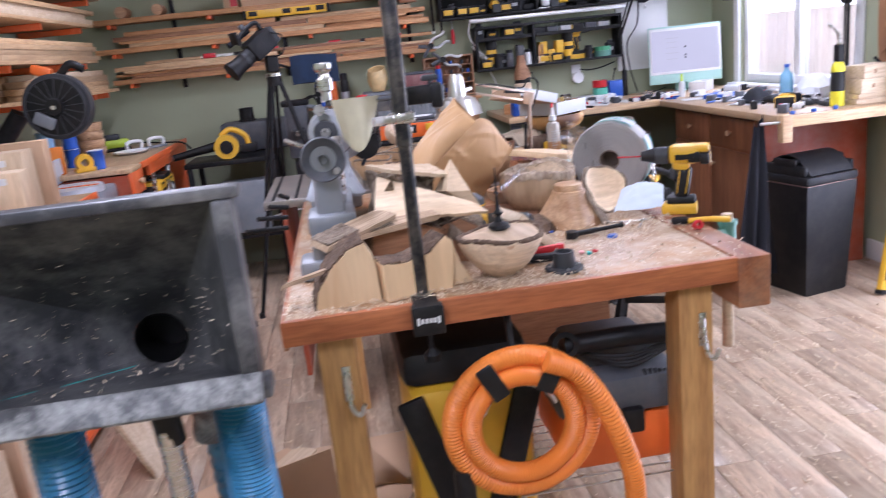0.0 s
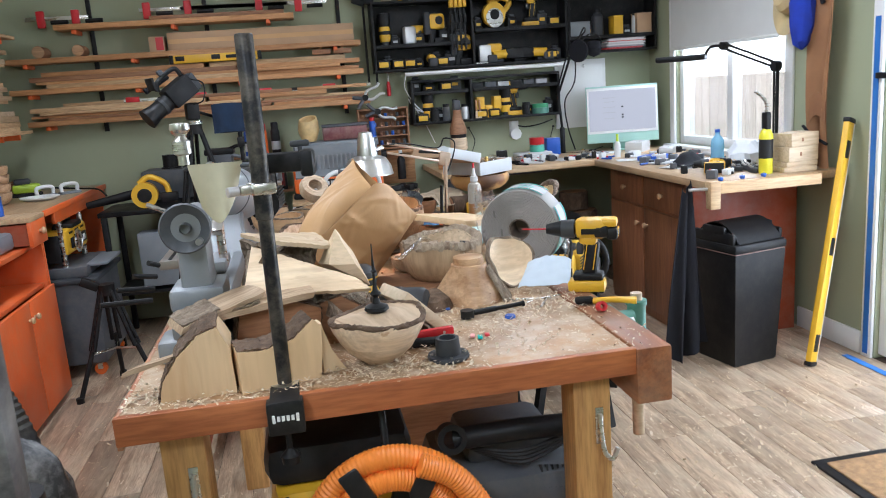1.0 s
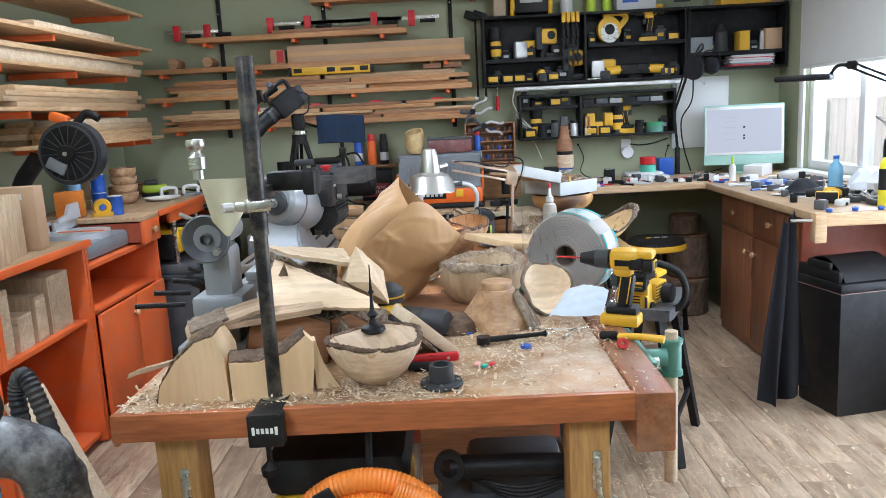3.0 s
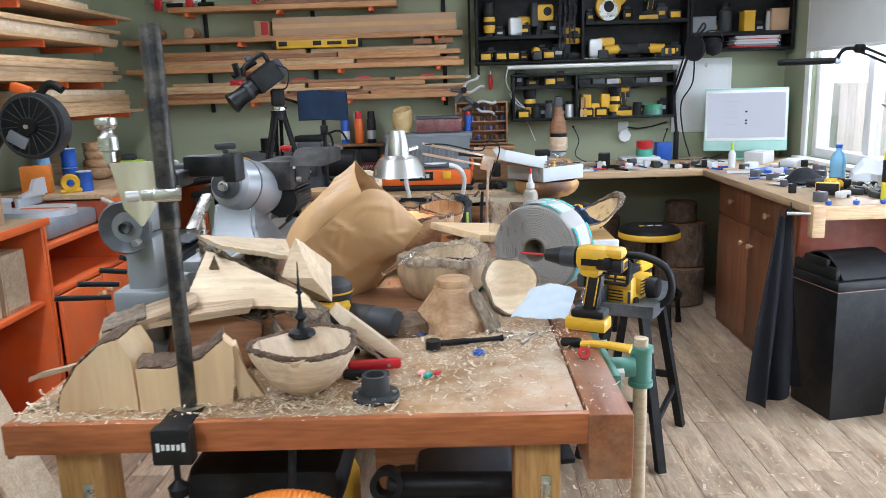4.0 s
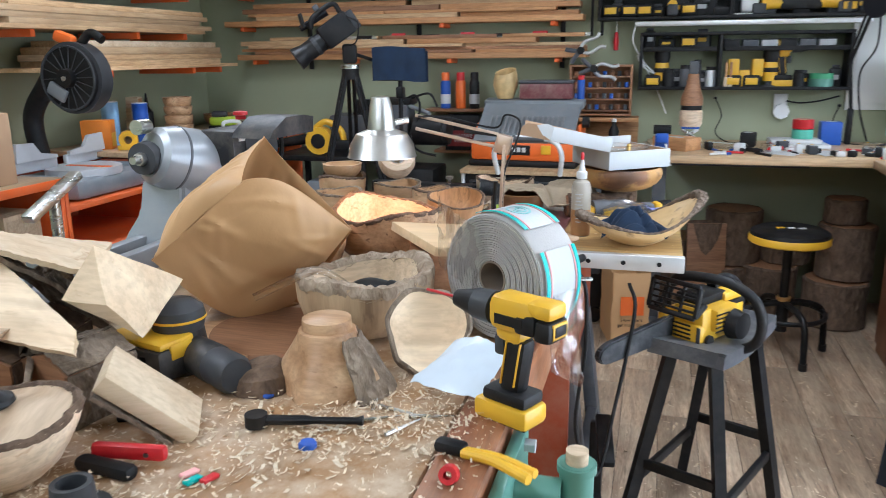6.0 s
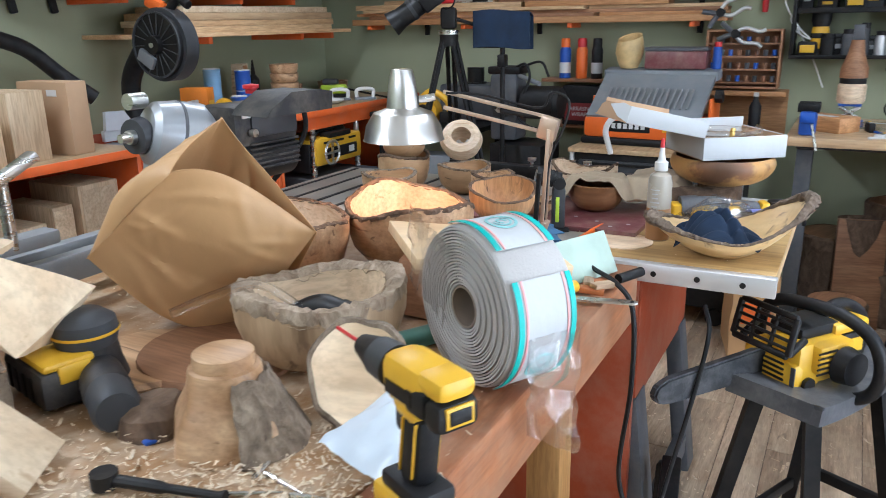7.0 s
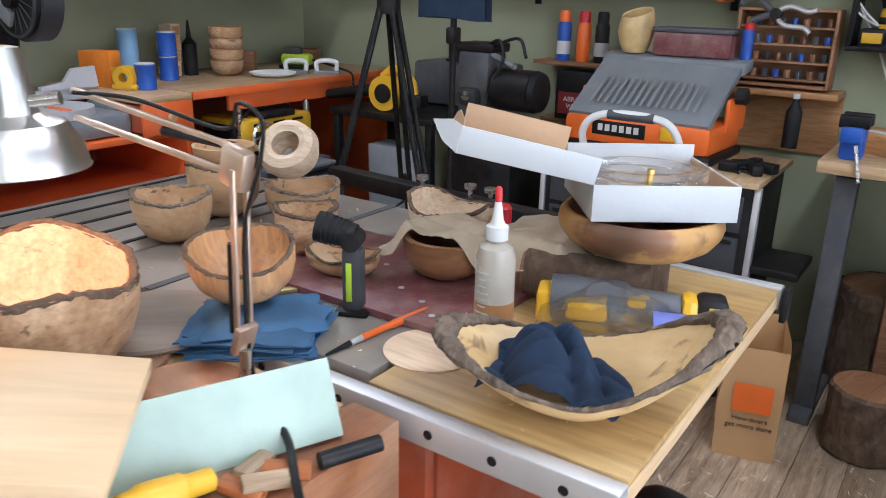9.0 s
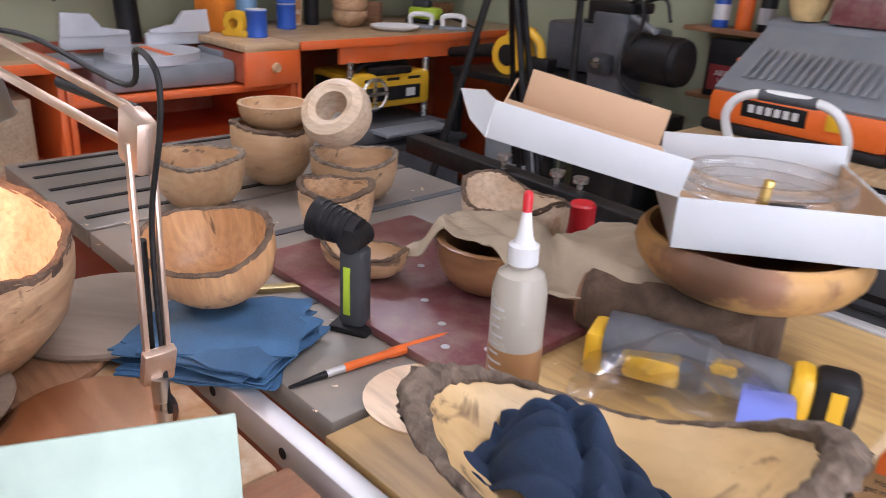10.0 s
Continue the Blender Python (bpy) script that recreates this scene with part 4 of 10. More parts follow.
def drill(name, at, rz, label, group="", rx=0.0, ry=0.0, bit=True, s=1.0):
    """Cordless drill; x is the way it points."""
    ob = thing(name, label, "drill", at, rz, group, rx, ry)
    part("battery", boxes(((-0.005 * s, 0, 0.018 * s), (0.105 * s, 0.062 * s, 0.034 * s), (0, 0, 0), 0.008 * s)), YELLOW, ob, "yellow battery pack")
    part("battery_base", B((-0.005 * s, 0, 0.004 * s), (0.098 * s, 0.056 * s, 0.008 * s), bev=0.003 * s), BLACK, ob)
    part("foot", B((-0.01 * s, 0, 0.045 * s), (0.085 * s, 0.054 * s, 0.022 * s), bev=0.007 * s), BLACK, ob)
    part("grip", boxes(((-0.018 * s, 0, 0.098 * s), (0.042 * s, 0.036 * s, 0.10 * s), (0, -9, 0), 0.013 * s)), BLACK, ob)
    for gx in (-0.030, -0.004):
        part("grip_line", boxes(((gx * s, 0, 0.102 * s), (0.0028 * s, 0.0375 * s, 0.075 * s), (0, -9, 0), 0.001 * s)), YELLOW, ob)
    part("trigger", B((0.012 * s, 0, 0.125 * s), (0.02 * s, 0.02 * s, 0.035 * s), bev=0.006 * s), CHARCOAL, ob)
    body = part("motor_housing", boxes(((-0.022 * s, 0, 0.184 * s), (0.092 * s, 0.058 * s, 0.060 * s), (0, 0, 0), 0.018 * s), ((-0.012 * s, 0, 0.150 * s), (0.052 * s, 0.040 * s, 0.03 * s), (0, -9, 0), 0.012 * s)), YELLOW, ob, "yellow motor housing")
    part("side_panel", boxes(((-0.050 * s, 0, 0.176 * s), (0.040 * s, 0.0605 * s, 0.034 * s), (0, 0, 0), 0.008 * s)), BLACK, body)
    part("rear_ring", boxes(((-0.0955 * s, 0, 0.172 * s), (0.004 * s, 0.036 * s, 0.024 * s), (0, 0, 0), 0.001 * s)), YELLOW, body)
    part("rear_vent", boxes(((-0.0970 * s, 0, 0.172 * s), (0.004 * s, 0.028 * s, 0.016 * s), (0, 0, 0), 0.001 * s)), BLACK, body)
    part("end_cap", boxes(((-0.080 * s, 0, 0.170 * s), (0.032 * s, 0.056 * s, 0.036 * s), (0, 0, 0), 0.010 * s)), BLACK, ob)
    part("crown", boxes(((-0.070 * s, 0, 0.200 * s), (0.050 * s, 0.050 * s, 0.026 * s), (0, 0, 0), 0.010 * s)), YELLOW, ob)
    for k in range(3):
        part("vent", B((-0.06 * s + 0.014 * s * k, -0.0303 * s, 0.19 * s), (0.004 * s, 0.002 * s, 0.02 * s)), BLACK, body)
    for sy in (-1, 1):
        part("nameplate", B((-0.022 * s, sy * 0.0304 * s, 0.178 * s), (0.052 * s, 0.0015 * s, 0.016 * s)), BLACK, body, "black nameplate")
    part("gearbox", C((0.025 * s, 0, 0.182 * s), (0.062 * s, 0, 0.182 * s), 0.027 * s, 0.025 * s, 24), CHARCOAL, ob, "dark torque ring")
    part("chuck", C((0.062 * s, 0, 0.182 * s), (0.105 * s, 0, 0.182 * s), 0.024 * s, 0.014 * s, 20), BLACK, ob, "black keyless chuck")
    if bit:
        part("drill_bit", C((0.10 * s, 0, 0.182 * s), (0.175 * s, 0, 0.182 * s), 0.0025 * s, n=8), RED, ob, "reddish driver bit")
    return ob


dd = drill("cordless_drill", (0.985, 2.205, BT), 153, "yellow and black cordless drill standing on its battery")
bagw = bmesh.new()
grid_sheet(bagw, 14, 10, lambda u, v: Vector((-0.080 + 0.15 * u + 0.02 * v * (1 - u), -0.035 + 0.115 * v * (1 - 0.25 * u), 0.016 + 0.066 * v * (0.75 + 0.25 * math.sin(u * 3)) + 0.014 * abs(noise.noise(Vector((u * 4, v * 4, 3)))) + 0.010 * u)), 0.001)
solo("plastic_pouch", bagw, mat("pale_blue_film", (0.60, 0.68, 0.76), 0.25, var=0.06), "pale blue plastic pouch leaning by the drill", "pouch", (0.888, 2.262, BT), -24)
pl = thing("yellow_pincers", "yellow handled pincers with black jaws", "pincers", (0.975, 2.045, BT), -22)
part("handle", tube(bmesh.new(), [(-0.03, 0.0, 0.012), (0.02, 0.004, 0.014), (0.085, -0.006, 0.012)], 0.008, 10), YELLOW, pl)
part("handle", tube(bmesh.new(), [(-0.03, 0.006, 0.012), (0.02, 0.018, 0.012), (0.085, 0.012, 0.012)], 0.007, 10), YELLOW, pl)
part("jaw", boxes(((-0.052, 0.002, 0.014), (0.05, 0.026, 0.02), (0, 0, 10), 0.008)), BLACK_METAL, pl)
solo("plastic_disc", spin(bmesh.new(), [(0, 0.009), (0.012, 0.009), (0.014, 0.006), (0.014, 0), (0, 0)], 20), BLUE, "small blue plastic cap on the bench", "cap", (0.712, 2.036, BT))
solo("plastic_disc", spin(bmesh.new(), [(0.006, 0.016), (0.013, 0.016), (0.014, 0.0), (0.006, 0.0)], 20), RED, "small red plastic cap lying on edge", "cap", (0.945, 1.995, BT + 0.013), 0, rx=70)
rat = thing("ratchet_wrench", "black ratchet wrench lying among shavings", "wrench", (0.655, 2.085, BT), 14)
part("head", C((-0.05, 0, 0.004), (-0.05, 0, 0.024), 0.018, n=20), BLACK_METAL, rat)
part("handle", tube(bmesh.new(), [(-0.04, 0, 0.014), (0.04, 0, 0.013), (0.12, 0, 0.012)], [0.008, 0.006, 0.009], 10), BLACK_METAL, rat)
for k, (x, y, a) in enumerate(((0.78, 2.14, 30), (0.80, 2.18, -12), (0.83, 2.12, 60), (0.76, 2.20, 100), (0.86, 2.17, 15))):
    d = thing("drill_bit", "loose steel twist bit on the bench", "bit", (x, y, BT + 0.004), a, "loose bits")
    part("shank", C((-0.03, 0, 0), (0.0, 0, 0), 0.0035, n=8), STEEL, d)
    part("flute", C((0, 0, 0), (0.045, 0, 0), 0.003, 0.001, 8), STEEL, d)
for x, y, m in ((0.585, 1.92, PINK), (0.60, 1.905, TEAL), (0.575, 2.18, BLUE), (0.62, 1.915, RED)):
    solo("plastic_clip", B((0, 0, 0.004), (0.030, 0.012, 0.006), (4, 8, 0), 0.002), m, "small bright plastic clip", "clip", (x, y, BT), 25 + 90 * x, "small plastic clips")

# sanders
snd = thing("orbital_sander", "yellow and black palm sander in the pile", "sander", (0.315, 2.225, BT), -14)
part("battery", boxes(((0, -0.01, 0.038), (0.150, 0.085, 0.062), (0, 0, 0), 0.010)), BLACK_DUSTY, snd, "black battery pack")
part("band", boxes(((0.0, -0.006, 0.074), (0.146, 0.080, 0.014), (0, 0, 0), 0.006), ((0.072, 0.0, 0.060), (0.010, 0.050, 0.030), (0, 0, 0), 0.004)), YELLOW, snd)
for k in range(4):
    part("battery_rib", B((-0.05 + 0.028 * k, -0.0530, 0.036), (0.012, 0.004, 0.040), bev=0.001), BLACK, snd)
part("top_grip", spin(bmesh.new(), [(0, 0.136), (0.030, 0.132), (0.048, 0.118), (0.052, 0.100), (0.046, 0.078)], 28, pose(0.02, 0.045, 0)), CHARCOAL, snd, "grey rubber palm grip")
part("grip_seam", spin(bmesh.new(), [(0.0525, 0.098), (0.0530, 0.100), (0.0525, 0.103)], 28, pose(0.02, 0.045, 0)), YELLOW, snd)
part("housing", spin(bmesh.new(), [(0.046, 0.079), (0.050, 0.05), (0.058, 0.02), (0.060, 0.002), (0, 0.0)], 28, pose(0.02, 0.045, 0)), BLACK_DUSTY, snd)
cup = thing("dust_cup", "dusty grey rubber dust cup on its side", "cup", (0.462, 2.205, BT + 0.036), -30)
part("cup", spin(bmesh.new(), [(0.022, -0.07), (0.030, -0.065), (0.034, -0.02), (0.036, 0.05), (0.030, 0.062), (0, 0.066)], 26, pose(0, 0, 0, 0, 90, 0)), CHARCOAL, cup)
part("collar", spin(bmesh.new(), [(0.024, -0.09), (0.034, -0.09), (0.0365, -0.01), (0.034, -0.005)], 22, pose(0, 0, 0, 0, 90, 0)), BLACK_DUSTY, cup)
tape_m = thing("tape_measure", "small yellow tape measure behind an offcut", "tape measure", (0.40, 2.06, BT), 30)
part("case", B((0, 0, 0.028), (0.06, 0.03, 0.056), bev=0.012), YELLOW, tape_m)
part("bumper", B((0, 0, 0.006), (0.066, 0.034, 0.012), bev=0.004), BLACK, tape_m)

# crumpled kraft paper sack lying propped on the pile
sack = thing("paper_sack", "large crumpled brown kraft paper sack", "paper bag", (0.37, 2.50, BT))


def crease(u, v, seed):
    """Flat facets between straight folds, with a few short pinched wrinkles."""
    r = random.Random(int(seed * 10))
    h = 0.0
    for k in range(9):
        a, du, dv = r.uniform(0, math.pi), r.uniform(0.15, 0.85), r.uniform(0.15, 0.85)
        d = (u - du) * math.cos(a) + (v - dv) * math.sin(a)
        h += r.uniform(-0.045, 0.055) * abs(d)
    for k in range(14):
        a, du, dv = r.uniform(0, math.pi), r.random(), r.random()
        d = (u - du) * math.cos(a) + (v - dv) * math.sin(a)
        e = (v - dv) * math.cos(a) - (u - du) * math.sin(a)
        h += r.uniform(0.004, 0.010) * max(0, 1 - abs(d) / 0.05) * max(0, 1 - abs(e) / 0.28)
    return h + 0.012


def paper(c, belly, low, out, seed, nu=60, nv=54, arch=0.0):
    """A creased sheet between corners (low left, low right, high right, high left), bellied along out."""
    q = [Vector(p) for p in c]
    out = Vector(out).normalized()
    bm = bmesh.new()

    def at(u, v):
        p = q[0].lerp(q[1], u).lerp(q[3].lerp(q[2], u), v)
        k = math.sin(math.pi * u) ** 0.7 * math.sin(math.pi * (0.06 + 0.88 * v)) ** 0.7
        p = p + Vector((0, 0, -low * math.sin(math.pi * u) * (1 - v) ** 2))
        p = p + Vector((0, 0.3, 1)) * (arch * math.sin(math.pi * u ** 0.8) * v ** 3)
        return p + out * (belly * k + (crease(u, v, seed) - 0.012) * 1.2 * math.sin(math.pi * u) ** 0.6 * math.sin(math.pi * v) ** 0.6) + noise.noise_vector(Vector((u * 2, v * 2, seed))) * 0.006
    return grid_sheet(bm, nu, nv, at, 0.0012)


LOW_L, BOT, TIP = (-0.16, -0.115, 0.168), (0.055, 0.075, 0.030), (0.195, 0.085, 0.203)
FTOP, PEAK = (0.044, -0.092, 0.332), (0.009, 0.078, 0.405)
part("front_panel", paper((LOW_L, BOT, TIP, FTOP), 0.022, 0.070, (0.55, -0.8, 0.1), 1.0, arch=0.034), KRAFT, sack, sharp=26)
part("back_panel", paper(((-0.20, 0.06, 0.10), (0.05, 0.13, 0.012), (0.198, 0.092, 0.205), PEAK), 0.015, 0.04, (0.1, 1, 0.2), 4.0, arch=-0.012), KRAFT, sack, sharp=26)
part("side_panel", paper(((-0.20, 0.06, 0.10), LOW_L, FTOP, PEAK), 0.020, 0.02, (-0.7, -0.3, 0.6), 7.0), KRAFT, sack, sharp=26)
part("bottom_panel", paper(((-0.20, 0.06, 0.10), (0.05, 0.13, 0.012), BOT, LOW_L), 0.01, 0.05, (0, 0, -1), 9.0), KRAFT, sack, sharp=26)

# boards under the sack
solo("wood_slab", rough(spin(bmesh.new(), [(0, 0), (0.14, 0), (0.145, 0.012), (0.14, 0.022), (0, 0.022)], 30), 0.003, 20), CHERRY, "reddish brown round slab lying flat", "wood blank", (0.46, 2.44, BT))
solo("wood_slab", rough(spin(bmesh.new(), [(0, 0), (0.12, 0), (0.125, 0.01), (0.12, 0.018), (0, 0.018)], 30), 0.003, 20), TURNED, "tan round slab lying flat", "wood blank", (0.36, 2.36, BT + 0.001))

# large live edge bowls at the far end of the bench
bowl("live_edge_bowl", 0.176, 0.160, (0.490, 3.05, BT), "large live edge bowl under the lamp with bark rim", TURNED, BARK_D, 0.34, 0.10, 2, 0.84, 141, 0.014, 0.007, 1.57, TURNED_P)
bowl("live_edge_bowl", 0.172, 0.150, (0.285, 2.835, BT), "large live edge bowl with dark bark rim", TURNED, BARK_D, 0.34, 0.05, 2, 0.86, 141, 0.014, 0.006, 1.57, TURNED_P)
bowl("small_bowl", 0.075, 0.05, (0.56, 2.70, BT), "small pale tan bowl behind the rough bowl", TURNED_P, TURNED, 0.5, 0.04, 2)
blk = thing("wood_support", "thick wood block under a flat board", "wood blank", (0.70, 2.82, BT))
part("block", B((0, 0, 0.057), (0.16, 0.14, 0.114), (0, 8.5, 16), 0.004), CHERRY, blk)
solo("maple_board", B((0, 0, 0.011), (0.313, 0.227, 0.022), bev=0.0025), BOARDFACE, "flat pale maple board laid on a block", "board", (0.767, 2.84, 1.050), 44.7, rx=4, ry=8.8)
solo("painted_board", B((0, 0, 0.006), (0.46, 0.100, 0.012), bev=0.002), MINTBOARD, "narrow pale green painted board leaning", "board", (0.838, 2.985, 0.975), 66, rx=62, ry=0)
js = thing("grip_tool", "yellow handled tool with black grip lying under the boards", "tool", (0.90, 2.93, BT))
part("handle", tube(bmesh.new(), [(0.012, 0.085, 0.018), (0.008, 0.05, 0.024), (-0.004, 0.0, 0.030), (-0.006, -0.045, 0.030), (0.0, -0.09, 0.026)], [0.014, 0.018, 0.015, 0.015, 0.018], 14), YELLOW, js)
part("grip", tube(bmesh.new(), [(0.0, -0.085, 0.026), (0.004, -0.12, 0.026), (-0.01, -0.17, 0.024)], [0.020, 0.022, 0.018], 14), BLACK, js)
part("grip_inset", tube(bmesh.new(), [(0.014, -0.10, 0.042), (0.008, -0.135, 0.042)], 0.007, 8), YELLOW, js)
ham = thing("steel_strip", "flat dull steel strip with a hole at one end", "metal bar", (0.994, 2.975, BT), 12.5)
bm = bmesh.new()
prism(bm, [(-0.062, -0.011), (0.055, -0.011), (0.063, -0.006), (0.063, 0.006), (0.055, 0.011), (-0.062, 0.011)], 0.004, pose(0, 0, 0.010, 0, 0, 0))
part("strip", bm, STEEL, ham)
part("hole", C((0.052, 0, 0.0105), (0.052, 0, 0.0150), 0.004, n=12), BLACK, ham)
wg = thing("rubber_grip", "short black rubber grip beside the boards", "grip", (1.0, 3.165, BT), 66)
part("sleeve", C((-0.05, 0, 0.012), (0.03, 0, 0.012), 0.011, n=14), BLACK, wg)
for x, y, z, a in ((0.945, 3.03, 0.004, 15), (0.965, 3.05, 0.012, 60), (0.93, 3.065, 0.010, 105), (0.96, 3.085, 0.006, 40)):
    scr = thing("wood_scrap", "small split scrap of reddish wood", "wood piece", (x, y, BT + z), a, "small scraps")
    part("splinter", rough(boxes(((0, 0, 0.006), (0.055, 0.022, 0.011), (4, 6, 0), 0.002)), 0.002, 40, x), CEDAR if a < 50 else FLAKE, scr)
solo("pipe_sleeve", spin(bmesh.new(), [(0.014, -0.05), (0.019, -0.05), (0.019, 0.05), (0.014, 0.05), (0.014, -0.05)], 20, pose(0, 0, 0.02, 90, 0, 0)), GREEN, "short dark green plastic sleeve", "pipe", (0.745, 2.62, BT), -30)

# ---- clamp pole, arm and hide ----
pole = thing("clamp_pole", "black speckled clamp pole on the bench edge", "clamp stand", (0.136, 1.763, BT))
part("pole", spin(bmesh.new(), [(0.0155, 0.006), (0.0155, 0.36), (0.0185, 0.362), (0.0185, 0.724), (0.0165, 0.728), (0, 0.728)], 24), mat("speckled_black_tube", (0.02, 0.02, 0.022), 0.4, 0.4, dust=0.3), pole)
part("foot_disc", C((0, 0, 0.0), (0, 0, 0.007), 0.030, n=24), STEEL, pole)
cl = part("clamp_body", boxes(((0, -0.094, -0.030), (0.074, 0.034, 0.070), (0, 0, 0), 0.004), ((0, -0.05, 0.003), (0.06, 0.12, 0.006), (0, 0, 0), 0.002)), BLACK_METAL, pole, "black metal clamp body")
for k in range(6):
    part("logo_mark", B((-0.024 + 0.0095 * k, -0.1116, -0.028), (0.0060, 0.0012, 0.011 if k % 5 else 0.017)), WHITE_PAINT, cl, "white logo mark")
part("screw_knob", spin(bmesh.new(), [(0, -0.135), (0.018, -0.132), (0.020, -0.115), (0.010, -0.105), (0.006, -0.10), (0.006, -0.062)], 16, pose(0, -0.094, 0)), BLACK_METAL, pole)
part("collar", boxes(((0, 0, 0.425), (0.05, 0.05, 0.026), (0, 0, 20), 0.006), ((-0.028, -0.014, 0.425), (0.03, 0.016, 0.02), (0, 0, 20), 0.004)), STEEL, pole)
part("collar_knob", C((-0.045, -0.02, 0.425), (-0.065, -0.03, 0.425), 0.010, n=14), ALU, pole)
arm = thing("light_arm", "grey and black arm with ball head over the lathe", "arm", (0.136, 1.785, 1.352))
part("link", boxes(((0.0, 0.045, 0.02), (0.03, 0.09, 0.03), (0, 0, 0), 0.006)), BLACK_METAL, arm)
part("rod", C((-0.165, 0.12, 0.042), (0.0, 0.095, 0.040), 0.006, n=12), DARKGREY, arm)
part("bar", boxes(((0.055, 0.086, 0.040), (0.105, 0.045, 0.042), (0, 0, -8), 0.006)), BLACK_METAL, arm, "black square clamp bar")
part("block", boxes(((0.098, 0.080, 0.036), (0.030, 0.050, 0.058), (0, 0, -8), 0.008)), BLACK, arm)
part("wing_knob", boxes(((0.085, 0.082, 0.078), (0.042, 0.014, 0.014), (0, 0, 12), 0.005), ((0.085, 0.082, 0.066), (0.010, 0.010, 0.02), (0, 0, 0), 0.002)), CHARCOAL, arm)
bh = part("ball_head", spin(bmesh.new(), [(0.012, 0.05), (0.012, 0.07), (0.019, 0.074), (0.019, 0.10), (0.014, 0.104), (0.010, 0.112), (0.018, 0.118), (0.022, 0.128), (0.020, 0.138), (0, 0.14)], 22, pose(-0.163, 0.12, 0)), STEEL, arm, "silver ball head")
bm = bmesh.new()
grid_sheet(bm, 12, 14, lambda u, v: Vector((-0.155 + 0.115 * u + 0.02 * v * (1 - 2 * u), 0.095 + 0.012 * math.sin(u * 7) * (0.3 + v), 0.05 - 0.13 * v * (0.55 + 0.45 * math.sin(u * math.pi * 0.9 + 0.4)))), 0.0015)
part("hide", bm, LEATHER, arm, "hanging piece of pale translucent hide")

# ---- lathe on the bench's west side ----
lz, lx = 1.248, -0.06
lathe = thing("wood_lathe", "grey benchtop wood lathe with a black control box", "lathe", (lx, 2.0, BT))
H = lz - BT
part("bed", boxes(((-0.045, 0.56, 0.085), (0.035, 1.10, 0.06), (0, 0, 0), 0.006), ((0.045, 0.56, 0.085), (0.035, 1.10, 0.06), (0, 0, 0), 0.006), ((0, 0.05, 0.075), (0.09, 0.05, 0.05), (0, 0, 0), 0.004), ((0, 1.06, 0.075), (0.09, 0.05, 0.05), (0, 0, 0), 0.004)), GREY, lathe)
for yy in (0.06, 1.03):
    part("foot", boxes(((0, yy, 0.028), (0.20, 0.12, 0.056), (0, 0, 0), 0.012)), GREY, lathe)
ts = part("tailstock", boxes(((0, 0.12, 0.14), (0.13, 0.15, 0.055), (0, 0, 0), 0.01), ((0, 0.12, 0.215), (0.075, 0.105, 0.15), (0, 0, 0), 0.016)), GREY, lathe)
part("quill", C((0, 0.02, H), (0, 0.23, H), 0.034, n=24), GREY, ts)
part("hand_wheel", spin(bmesh.new(), [(0.012, -0.004), (0.014, 0.016), (0.03, 0.018), (0.050, 0.006), (0.056, 0.0), (0.060, 0.006), (0.058, 0.014), (0.050, 0.018), (0.03, 0.028), (0.0, 0.028)], 36, pose(0, 0.005, H, -90, 0, 0)), DARKGREY, ts, "dished grey hand wheel")
part("wheel_knob", C((0.03, -0.02, H - 0.03), (0.032, 0.0, H - 0.03), 0.008, n=12), STEEL, ts)
part("quill_lock", C((-0.04, 0.13, H + 0.02), (-0.10, 0.13, H + 0.05), 0.006, n=10), STEEL, ts)
part("live_center", C((0, 0.23, H), (0, 0.30, H), 0.016, 0.004, 18), STEEL, ts)
tr = part("tool_rest", boxes(((0.02, 0.42, 0.155), (0.05, 0.16, 0.03), (0, 0, 0), 0.006)), GREY, lathe)
part("rest_post", C((0.035, 0.40, 0.15), (0.035, 0.40, 0.28), 0.012, n=16), STEEL, tr)
part("rest_bar", boxes(((0.035, 0.40, 0.29), (0.03, 0.17, 0.02), (25, 0, 0), 0.005)), STEEL, tr)
for k in range(4):
    part("lever", C((0.03 - 0.16, 0.18 + 0.05 * k, 0.12 + 0.02 * k), (-0.24 + 0.03 * k, 0.12 + 0.06 * k, 0.135 + 0.02 * k), 0.007, n=10), BLACK, lathe)
HOUSING = mat("satin_grey_housing", (0.30, 0.32, 0.34), 0.30, 0.25, var=0.08, dust=0.12)
HA, HB = Vector((0.0, 0.785, H + 0.006)), Vector((0.080, 0.985, H - 0.052))
hs = part("headstock", spin(bmesh.new(), [(0, 0.0), (0.058, 0.0), (0.074, 0.012), (0.086, 0.06), (0.090, 0.12), (0.084, 0.18), (0.062, 0.235), (0.03, 0.262), (0, 0.268)], 40,
     Matrix.Translation(HA) @ (HB - HA).to_track_quat("Z", "Y").to_matrix().to_4x4()), HOUSING, lathe, "rounded grey headstock cover")
bm = bmesh.new()
rows = []
for z, x0, x1, y0, y1 in ((0.08, -0.105, 0.115, 0.76, 1.06), (0.11, -0.095, 0.105, 0.77, 1.05), (0.17, -0.066, 0.070, 0.80, 1.02), (0.26, -0.056, 0.070, 0.81, 1.0)):
    rows.append([bm.verts.new(p) for p in ((x0, y0, z), (x1, y0, z), (x1, y1, z), (x0, y1, z))])
for p, q in zip(rows, rows[1:]):
    for k in range(4):
        bm.faces.new((p[k], p[(k + 1) % 4], q[(k + 1) % 4], q[k]))
bm.faces.new(rows[0][::-1])
bm.faces.new(rows[-1])
